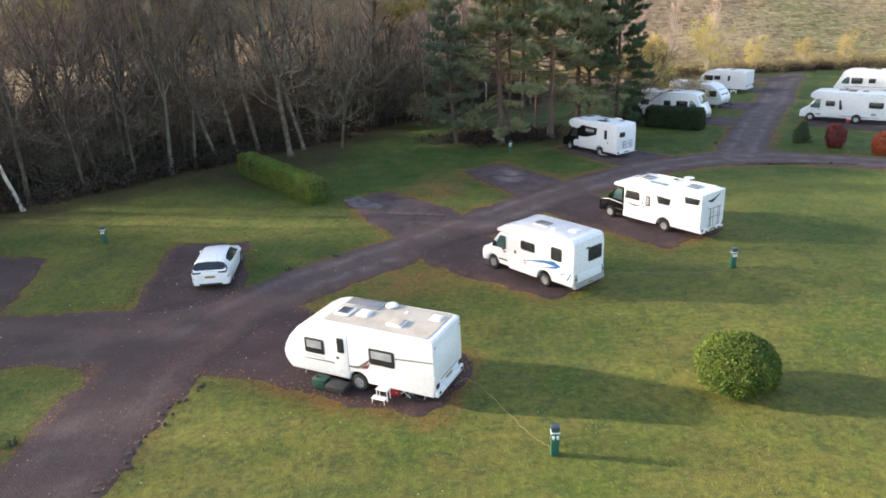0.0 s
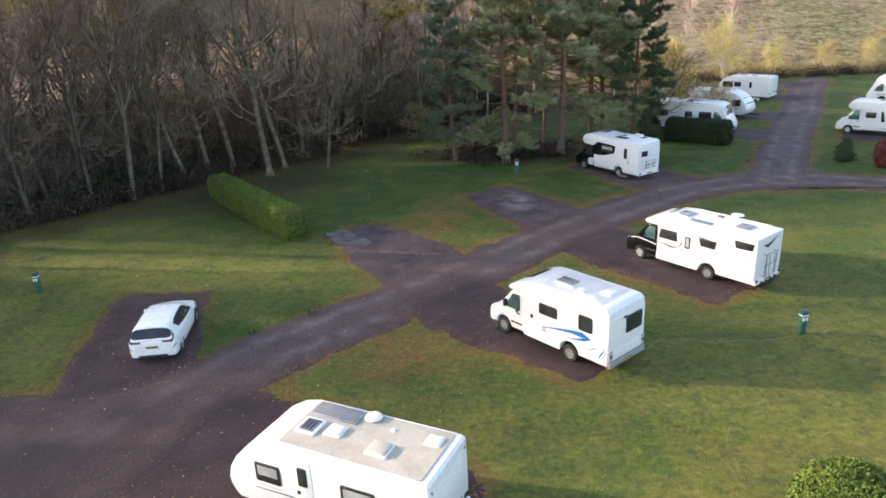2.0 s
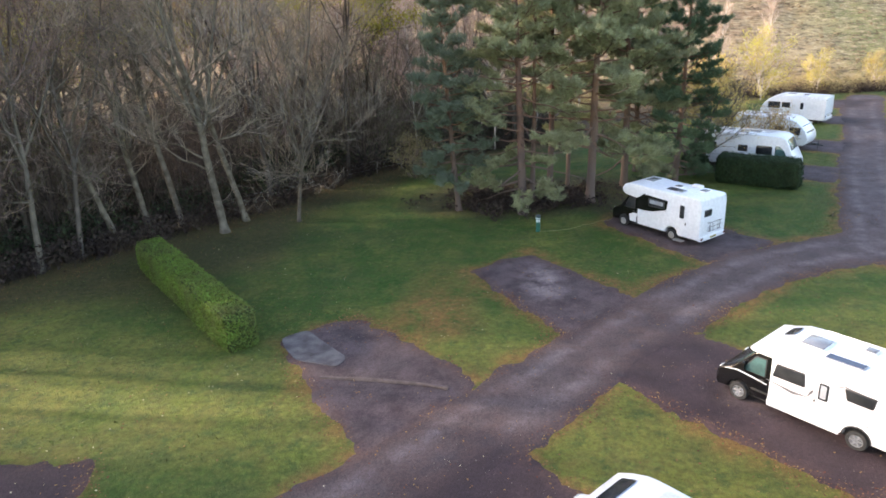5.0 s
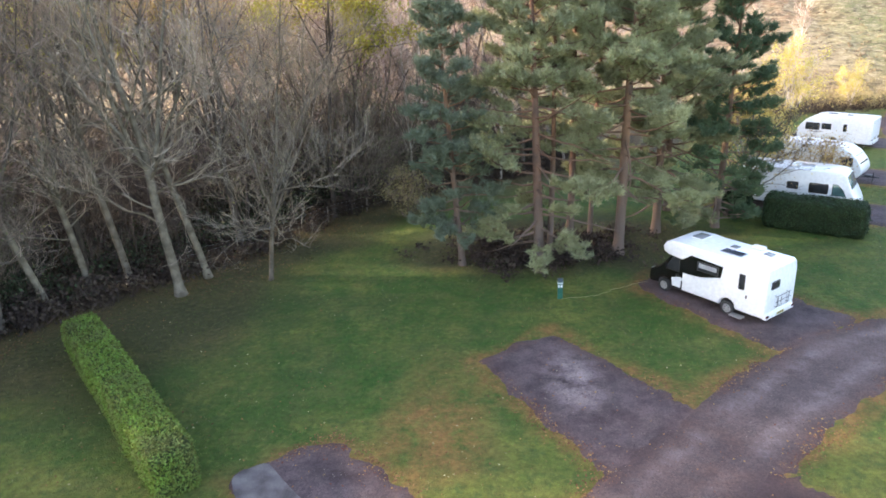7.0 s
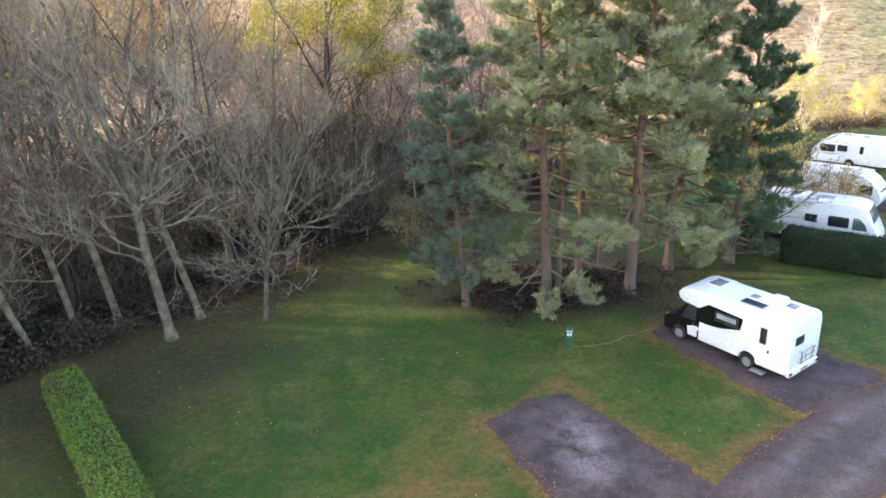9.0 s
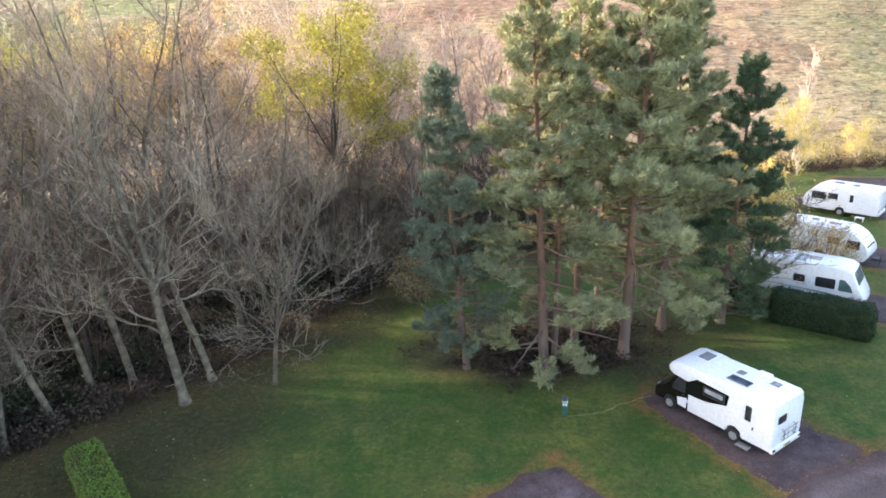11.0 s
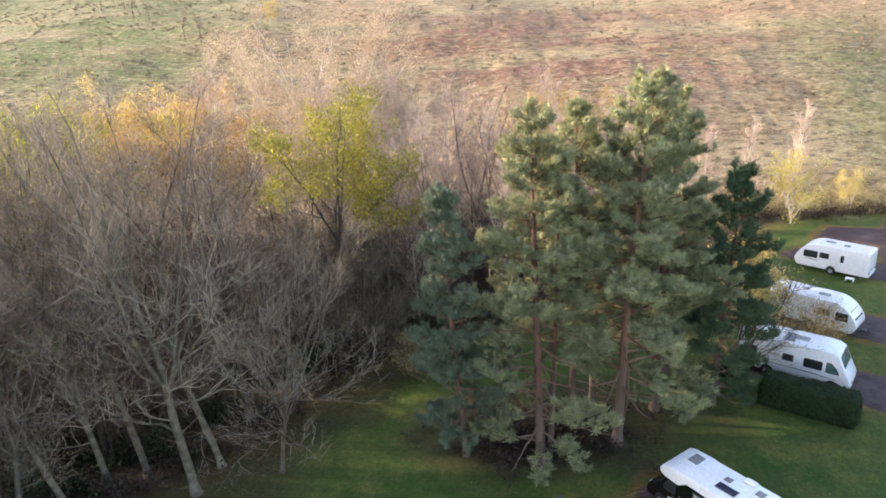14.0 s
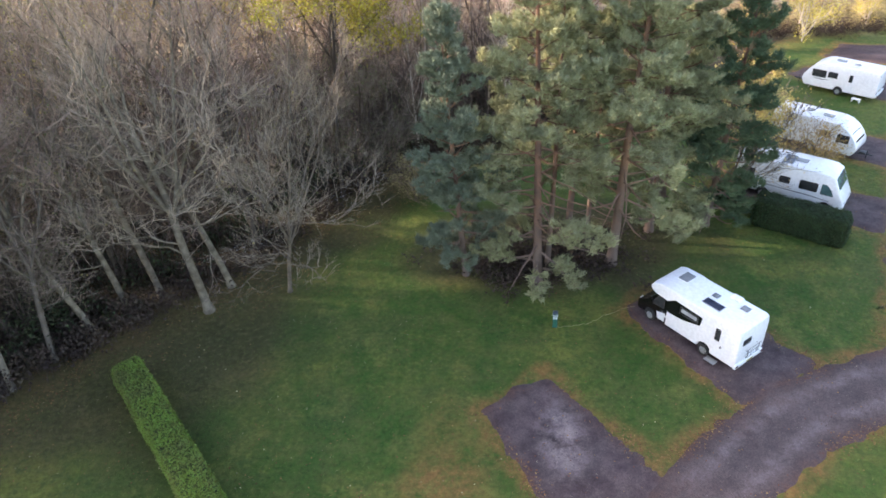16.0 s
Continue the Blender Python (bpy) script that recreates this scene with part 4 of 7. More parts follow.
def motorhome(m, label, L=6.4, W=2.25, H=2.75, wb=(1.75, 5.35), cab="white", luton=False, deco="blue", a_class=False, group="motorhomes on gravel pitches"):
    """A coachbuilt motorhome: a van's cab before a living box. wb: the places of the axles."""
    v = empty("motorhome", m, label, "motorhome", group)
    paint = M_BLACK if cab == "black" else M_WHITE
    nose = L
    cabx = L - 1.95
    low = 0.42
    if a_class:
        prof = [(0.05, low), (0.0, 0.9), (0.03, 2.5), (0.12, H - 0.06), (0.35, H), (L - 1.9, H), (L - 1.2, H - 0.06), (L - 0.85, H - 0.25), (L - 0.45, 1.75), (L - 0.12, 1.15), (L, 0.85), (L - 0.02, 0.5), (L - 0.12, 0.35)] + arch(wb[1], 0.40, low)[::-1] + arch(wb[0], 0.40, low)[::-1]
        part("body", extruded(prof, -W / 2, W / 2, 0.09), M_WHITE, v)
        t = Vector((L - 0.45 - (L - 0.85), 1.75 - (H - 0.25)))
        k = t.normalized()
        w = panel(rounded(rect(-0.95, 0.95, 0.06, t.length - 0.04), 0.12), 0.02, 0.008)
        part("windscreen", placed(w, Matrix(((0, -k.x, -k.y, L - 0.45), (1, 0, 0, 0), (0, -k.y, k.x, 1.75), (0, 0, 0, 1)))), M_SCREEN, v, "large raked windscreen")
        for s in (1, -1):
            part("headlight", box(L - 0.16, L - 0.01, s * 0.78 - 0.16, s * 0.78 + 0.16, 0.78, 0.98, 0.05), M_LAMP, v)
        part("grille", box(L - 0.08, L + 0.012, -0.4, 0.4, 0.55, 0.72, 0.02), M_TRIM, v)
    else:
        # living box, its roof running forward over the cab
        if luton:
            prof = [(0.05, low), (0.0, 0.9), (0.0, 2.4), (0.06, H - 0.1), (0.2, H), (L - 2.7, H), (L - 2.2, H + 0.05), (L - 1.3, H + 0.02), (L - 0.95, H - 0.12), (L - 0.80, H - 0.36), (L - 0.86, H - 0.58), (L - 1.1, H - 0.72), (cabx - 0.05, H - 0.80), (cabx - 0.05, low)] + arch(wb[0], 0.42, low)[::-1]
        else:
            rear = [(0.0, 2.3), (0.05, H - 0.14), (0.2, H - 0.02), (0.4, H)] if deco == "blue" else [(0.0, 2.3), (0.0, H - 0.04), (0.03, H - 0.005), (0.4, H)]
            prof = [(0.05, low), (0.0, 0.9)] + rear + [(L - 2.5, H), (L - 2.1, H - 0.03), (L - 1.62, H - 0.20), (L - 1.22, 2.31), (L - 1.16, 2.22), (L - 1.25, 2.13), (cabx, 2.11), (cabx, low)] + arch(wb[0], 0.42, low)[::-1]
        part("body", extruded(prof, -W / 2, W / 2, {"blue": 0.11, "black": 0.035}.get(deco, 0.08), 4), M_WHITE, v)
        cw = min(W, 2.08)
        zt = H - 0.60 if luton else 2.12
        cabp = [(cabx - 0.1, 0.36), (cabx - 0.1, zt), (L - 1.45, zt), (L - 1.28, zt - 0.08), (L - 0.62, 1.28), (L - 0.5, 1.2), (L - 0.14, 1.04), (L - 0.03, 0.9), (nose, 0.68), (nose, 0.45), (L - 0.08, 0.32)] + arch(wb[1], 0.40, 0.36)[::-1]
        part("cab", extruded(cabp, -cw / 2, cw / 2, 0.07), paint, v, "black cab" if cab == "black" else "white cab")
        d = Vector((L - 0.62 - (L - 1.28), 1.28 - (zt - 0.08)))
        k = d.normalized()
        w = panel(rounded(rect(-cw / 2 + 0.14, cw / 2 - 0.14, 0.05, d.length - 0.04), 0.08), 0.015, 0.006)
        part("windscreen", placed(w, Matrix(((0, -k.x, -k.y, L - 0.62), (1, 0, 0, 0), (0, -k.y, k.x, 1.28), (0, 0, 0, 1)))), M_SCREEN, v, "raked windscreen")
        for s in (1, -1):
            M_ = (on_left if s > 0 else on_right)(cw / 2)
            dr = part("cab_door", placed(panel(rounded([(cabx + 0.1, 0.5), (wb[1] - 0.46, 0.5), (wb[1] - 0.32, 1.0), (wb[1] + 0.05, 1.2), (L - 1.40, zt - 0.12), (cabx + 0.1, zt - 0.10)], 0.06), 0.01, 0.005), M_), paint, v)
            window(dr, [(cabx + 0.18, 1.26), (L - 0.92, 1.26), (L - 1.38, zt - 0.17), (cabx + 0.18, zt - 0.17)], M_ @ Matrix.Translation((0, 0, 0.006)), 0.05, None, "window", M_GLASS if deco == "luton" else M_SCREEN, 0.03)
            part("door_handle", placed(panel(rounded(rect(cabx + 0.2, cabx + 0.36, 1.08, 1.14), 0.02), 0.03, 0.008), M_), M_TRIM, dr)
            if deco == "luton":
                part("door_flash", placed(panel(rounded([(cabx + 0.06, 0.46), (wb[1] - 0.47, 0.46), (wb[1] - 0.44, 0.72), (wb[1] - 0.40, 0.88), (cabx + 0.06, 1.04)], 0.03), 0.014, 0.004), M_), M_WHITE, v, "white lower part of the black cab door")
            else:
                part("rubbing_strip", placed(panel(rounded(rect(cabx + 0.05, wb[1] - 0.42, 0.62, 0.70), 0.02), 0.02, 0.006), M_), M_TRIM, v)
            part("headlight", box(L - 0.42, L - 0.06, s * (cw / 2 - 0.2) - 0.14, s * (cw / 2 - 0.2) + 0.13, 0.84, 1.04, 0.05), M_LAMP, v, "clear headlamp")
            mirror(v, L - 1.02, s * (cw / 2), 1.3, M_TRIM if cab == "white" else M_BLACK)
        part("bumper", box(L - 0.12, L + 0.03, -cw / 2 + 0.08, cw / 2 - 0.08, 0.32, 0.58, 0.05), M_TRIM if cab == "black" else M_GREYTRIM, v)
        part("grille", box(L - 0.05, L + 0.015, -0.45, 0.45, 0.66, 0.82, 0.02), M_TRIM, v)
    for x in wb:
        for s in (1, -1):
            wheel(v, x, s * (W / 2 - (0.16 if x < L / 2 else 0.2)), 0.335, 0.22, 6)
    part("underbody", box(0.3, L - 0.4, -W / 2 + 0.2, W / 2 - 0.2, 0.30, 0.62), M_TRIM, v)
    part("rear_bumper", box(-0.07, 0.12, -W / 2 + 0.03, W / 2 - 0.03, 0.38, 0.62, 0.04), M_GREYTRIM if deco == "blue" else M_WHITE, v)
    part("number_plate", placed(panel(rect(-0.26, 0.26, 0.46, 0.57), 0.02), on_rear(-0.07)), M_PLATE, v, "yellow plate with plain dark bars")
    part("plate_bar", placed(panel(rect(-0.2, 0.2, 0.495, 0.535), 0.024), on_rear(-0.07)), M_TRIM, v)
    for s in (1, -1):
        M_ = (on_left if s > 0 else on_right)(W / 2)
        if deco == "blue":
            window(v, rect(2.42, 3.34, 1.58, 2.05), M_, 0.08)
            window(v, rect(0.74, 1.40, 1.55, 2.20), M_, 0.12)
            decal(v, ribbon([(3.1, 1.05), (2.4, 1.20), (1.7, 1.33), (1.2, 1.36), (0.85, 1.32)], [0.015, 0.07, 0.14, 0.22, 0.03]), M_, M_BLUE, "swoosh", label="blue sweeping flash")
            decal(v, ribbon([(0.75, 1.34), (1.1, 1.2), (1.6, 1.06), (2.0, 1.02)], [0.02, 0.12, 0.05, 0.01]), M_, M_BLUE, "swoosh", 0.005)
            decal(v, ribbon([(0.95, 0.86), (0.62, 1.02), (0.4, 1.08)], [0.02, 0.05, 0.01]), M_, M_GREY)
            decal(v, ribbon([(0.42, 0.72), (0.26, 0.98), (0.17, 1.2)], [0.07, 0.07, 0.01]), M_, M_BLUE, "flash")
            decal(v, ribbon([(0.26, 0.72), (0.15, 0.98), (0.1, 1.2)], [0.03, 0.03, 0.01]), M_, M_GREY, "flash")
            for cx, cz in ((3.72, 1.32), (4.55, 1.28)):
                part("filler_cap", placed(panel(rounded(rect(cx - 0.06, cx + 0.06, cz - 0.08, cz + 0.08), 0.04), 0.02, 0.006), M_), M_TRIM, v)
            for k in range(4):
                part("vent", placed(panel(rounded(rect(3.0 + 0.09 * (k % 2), 3.06 + 0.09 * (k % 2), 0.86 + 0.13 * (k // 2), 0.95 + 0.13 * (k // 2)), 0.01), 0.012), M_), M_GREYTRIM, v)
            part("skirt", placed(panel(rounded(rect(1.75 + 0.5, cabx - 0.1, 0.36, 0.62), 0.05), 0.02, 0.006), M_), M_WHITE, v)
            part("locker_door", placed(panel(rounded(rect(3.45, 4.25, 0.50, 1.18), 0.04), 0.006), M_), M_WHITE, v)
        elif deco == "black":
            window(v, [(4.05, 1.50), (5.12, 1.50), (5.02, 2.0), (4.10, 2.0)], M_, 0.06)
            window(v, [(2.02, 1.62), (2.78, 1.62), (2.90, 2.02), (1.96, 2.02)], M_, 0.06)
            window(v, [(0.20, 2.02), (1.02, 1.98), (1.10, 2.36), (0.12, 2.36)], M_, 0.05)
            if s > 0:
                dr = part("door", placed(panel(rounded(rect(3.18, 3.78, 0.5, 2.12), 0.08), 0.012, 0.006), M_), M_WHITE, v)
                window(dr, rect(3.32, 3.62, 1.30, 1.90), M_ @ Matrix.Translation((0, 0, 0.012)), 0.05, (3.38, 3.56, 1.38, 1.84))
                part("handle", placed(panel(rounded(rect(3.68, 3.74, 1.15, 1.25), 0.02), 0.04, 0.01), M_), M_TRIM, dr)
            decal(v, ribbon([(5.3, 1.28), (4.9, 1.24), (4.4, 1.16), (3.95, 1.22)], [0.03, 0.05, 0.12, 0.02]), M_, M_GREY, label="dark grey curved flash")
            decal(v, ribbon([(3.95, 1.22), (3.85, 1.42), (3.7, 1.62), (3.62, 1.86)], [0.02, 0.09, 0.10, 0.03]), M_, M_GREY)
            decal(v, ribbon([(3.15, 1.9), (2.9, 2.06), (2.2, 2.0), (1.6, 1.98), (1.2, 1.98)], [0.03, 0.05, 0.03, 0.02, 0.01]), M_, M_GREY)
            part("skirt", placed(panel(rounded(rect(wb[0] + 0.5, cabx, 0.34, 0.66), 0.05), 0.02, 0.006), M_), M_WHITE, v)
            part("locker_door", placed(panel(rounded(rect(0.3, 1.4, 0.55, 1.35), 0.05), 0.006), M_), M_WHITE, v)
            for cx, cz in ((0.12, 2.5), (0.25, 1.2), (0.22, 0.85), (2.1, 1.0), (4.0, 0.72)):
                part("side_marker", placed(panel(rounded(rect(cx - 0.035, cx + 0.035, cz - 0.025, cz + 0.025), 0.01), 0.015), M_), M_GREYTRIM, v)
        elif deco == "luton":
            decal(v, [(2.2, 2.28), (2.28, 1.72), (3.3, 1.42), (3.95, 1.36), (cabx + 0.02, 1.36), (cabx + 0.02, 2.0), (3.9, 2.36)], M_, M_BLACK, "black_panel", 0.006, "glossy black panel round the window")
            window(v, rect(2.4, 3.55, 1.72, 2.2), M_ @ Matrix.Translation((0, 0, 0.004)), 0.05, (2.5, 3.45, 1.9, 2.12))
            if s > 0:
                dr = part("door", placed(panel(rounded(rect(0.86, 1.48, 0.5, 2.35), 0.08), 0.012, 0.006), M_), M_WHITE, v)
                window(dr, rect(1.06, 1.36, 1.5, 2.24), M_ @ Matrix.Translation((0, 0, 0.012)), 0.05)
                part("handle", placed(panel(rounded(rect(0.90, 0.97, 1.15, 1.3), 0.02), 0.04, 0.01), M_), M_TRIM, dr)
                part("step", box(0.9, 1.5, W / 2, W / 2 + 0.35, 0.22, 0.28, 0.01), M_STEEL, v, "fold-out metal entry step")
            decal(v, ribbon([(cabx + 0.3, 1.0), (4.2, 0.95), (3.2, 1.2)], [0.1, 0.16, 0.02]), M_, M_WHITE)
        elif deco == "plain":
            window(v, rect(L - 3.05, L - 2.25, 1.5, 2.0), M_, 0.08)
            if s > 0:
                window(v, [(L - 3.75, 1.2), (L - 3.45, 1.2), (L - 3.38, 2.1), (L - 3.55, 2.1)], M_, 0.04)
            part("locker_door", placed(panel(rounded(rect(1.0, 1.4, 0.8, 1.05), 0.03), 0.012, 0.004), M_), M_GREYTRIM, v)
            window(v, rect(0.5, 1.7, 1.5, 2.05), M_, 0.08)
            decal(v, ribbon([(L - 3.5, 0.62), (2.5, 0.62), (0.8, 0.62)], [0.05, 0.05, 0.05]), M_, M_GREY)
        else:
            window(v, rect(L - 2.9, L - 1.75, 1.38, 2.05), M_, 0.12)
            window(v, rect(L - 4.2, L - 3.5, 1.5, 2.0), M_, 0.08)
            window(v, rect(0.5, 1.4, 1.45, 2.05), M_, 0.08)
            window(v, [(L - 1.55, 1.35), (L - 0.72, 1.35), (L - 0.9, 1.75), (L - 1.25, 2.1), (L - 1.55, 2.1)], M_, 0.06, None, "window", M_SCREEN)
            decal(v, ribbon([(L - 0.9, 0.95), (L - 2.2, 1.05), (1.0, 1.1)], [0.03, 0.07, 0.02]), M_, M_GREY)
    # rear wall
    if deco == "blue":
        window(v, rect(-0.88, 0.12, 1.50, 2.2), on_rear(0.0), 0.1)
        for s in (1, -1):
            y = s * (W / 2 - 0.13)
            cl = part("tail_light", placed(panel(rounded(rect(y - 0.09, y + 0.09, 0.64, 1.08), 0.03), 0.02, 0.006), on_rear(0.0)), M_GREYTRIM, v, "grey lamp cluster with round lenses")
            for k, lens in enumerate((M_LAMP, M_TAIL, M_LAMP)):
                part("lens", placed(lathe([(0.0, 0.0), (0.055, 0.0), (0.05, 0.02), (0.0, 0.025)], 18, "Z"), on_rear(-0.02) @ Matrix.Translation((y, 0.72 + 0.14 * k, 0))), lens, cl)
        part("rear_panel", placed(panel(rounded(rect(-W / 2 + 0.22, W / 2 - 0.22, 0.66, 1.05), 0.08), 0.03, 0.012), on_rear(0.0)), M_WHITE, v)
        part("rear_trim", placed(panel(rounded(rect(-W / 2 + 0.15, W / 2 - 0.15, 2.24, 2.32), 0.03), 0.02, 0.008), on_rear(0.0)), M_WHITE, v)
        part("camera_housing", placed(panel(rounded(rect(0.12, 0.3, 2.2, 2.27), 0.02), 0.08, 0.02), on_rear(0.0)), M_TRIM, v)
        part("roof_skin", placed(panel(rounded(rect(0.55, L - 2.7, -W / 2 + 0.22, W / 2 - 0.22), 0.15), 0.012, 0.004), on_roof(H)), M_ROOF_WHITE, v, "slightly grubby white roof panel")
        rooflight(v, 2.75, 0.1, H, 0.88, 0.60, 0.11, M_DOME)
        rooflight(v, 1.85, 0.42, H, 0.34, 0.26, 0.12, M_WHITEPLASTIC)
        rooflight(v, 1.0, -0.15, H, 0.55, 0.55, 0.08, M_WHITEPLASTIC)
        sk = Matrix(((1, 0, 0, L - 1.95), (0, 1, 0, 0), (-0.42, 0, 1, H - 0.06), (0, 0, 0, 1)))
        part("skylight", placed(panel(rounded(rect(-0.02, 0.42, -0.75, 0.45), 0.08), 0.02, 0.006), sk), M_GLASS, v, "dark skylight over the cab")
        part("awning_case", box(0.6, 4.4, W / 2 - 0.06, W / 2 + 0.05, H - 0.2, H - 0.08, 0.03), M_WHITE, v)
    elif deco == "black":
        cycle_rack(v, 0.0, 0.7, 1.75)
        decal(v, ribbon([(0.55, 2.2), (0.2, 2.12), (-0.1, 2.2), (-0.6, 2.42)], [0.04, 0.17, 0.13, 0.03]), on_rear(0.0), M_TRIM, "emblem", 0.01, "dark winged emblem shape")
        lights(v, -0.05, W / 2 - 0.14, 0.52, 0.64, w=0.2)
        for k in range(4):
            part("rear_lamp", placed(panel(rect(-0.6 + 0.4 * k - 0.07, -0.6 + 0.4 * k + 0.07, 0.42, 0.5), 0.02), on_rear(-0.07)), M_RED, v)
        rooflight(v, 4.32, 0.0, H, 0.80, 0.90, 0.07, M_DOME)
        solar(v, 2.58, 3.75, 0.42, 0.80, H)
        rooflight(v, 2.9, -0.62, H, 0.40, 0.40, 0.09, M_DOME)
        rooflight(v, 1.30, -0.08, H, 0.80, 0.85, 0.07, M_DOME)
        dish = lathe([(0.0, 0.27), (0.18, 0.285), (0.29, 0.265), (0.30, 0.245), (0.2, 0.215), (0.03, 0.20), (0.03, 0.03), (0.09, 0.02), (0.09, 0.0), (0.0, 0.0)], 28, "Z")
        part("satellite_dome", placed(dish, Matrix.Translation((2.15, -0.85, H))), M_WHITEPLASTIC, v, "white rooftop satellite dish")
        for s in (1, -1):
            part("roof_rail", box(0.5, L - 2.7, s * (W / 2 - 0.12) - 0.02, s * (W / 2 - 0.12) + 0.02, H + 0.03, H + 0.06, 0.01), M_WHITEPLASTIC, v)
        sk = Matrix(((1, 0, 0, L - 1.95), (0, 1, 0, 0), (-0.42, 0, 1, H - 0.06), (0, 0, 0, 1)))
        part("skylight", placed(panel(rounded(rect(-0.06, 0.30, -0.85, -0.15), 0.08), 0.014, 0.004), sk), M_GLASS, v, "dark skylight over the cab")
        for s in (1, -1):
            decal(v, ribbon([(L - 0.30, 1.06), (L - 0.75, 1.16), (L - 1.3, 1.10), (cabx + 0.1, 1.02)], [0.02, 0.05, 0.05, 0.03]), (on_left if s > 0 else on_right)(min(W, 2.08) / 2 + 0.011), M_WHITE, "stripe", 0.004, "white flash along the cab")
            part("arch_trim", placed(panel(ribbon([(wb[0] + 0.43 * math.cos(a), low + 0.42 * math.sin(a)) for a in (math.pi * k / 14 for k in range(15))], [0.05] * 15), 0.01), (on_left if s > 0 else on_right)(W / 2)), M_TRIM, v, "black wheel-arch edge")
    elif deco == "luton":
        window(v, rect(0.2, 0.85, 1.75, 2.15), on_rear(0.0), 0.08)
        cycle_rack(v, 0.0, 0.9, 1.4)
        lights(v, -0.06, W / 2 - 0.14, 0.48, 0.6, w=0.2)
        solar(v, 1.67, 2.75, 0.15, 0.68, H + 0.005)
        rooflight(v, 2.54, -0.24, H, 0.45, 0.45, 0.08, M_DOME)
        rooflight(v, 1.0, -0.5, H, 0.5, 0.5, 0.07, M_DOME)
        part("roof_box", box(1.45, 2.05, -1.05, -0.70, H, H + 0.15, 0.05), M_WHITEPLASTIC, v)
        rooflight(v, L - 1.9, -0.35, H + 0.03, 0.65, 0.85, 0.06, M_DOME)
    else:
        lights(v, -0.01, W / 2 - 0.14, 0.7, 1.0)
        rooflight(v, L * 0.3, 0.1, H, 0.6, 0.6, 0.1)
        rooflight(v, L * 0.55, -0.1, H, 0.9, 0.6, 0.09)
        solar(v, L * 0.4, L * 0.4 + 0.7, -0.9, 0.4, H)
    return v


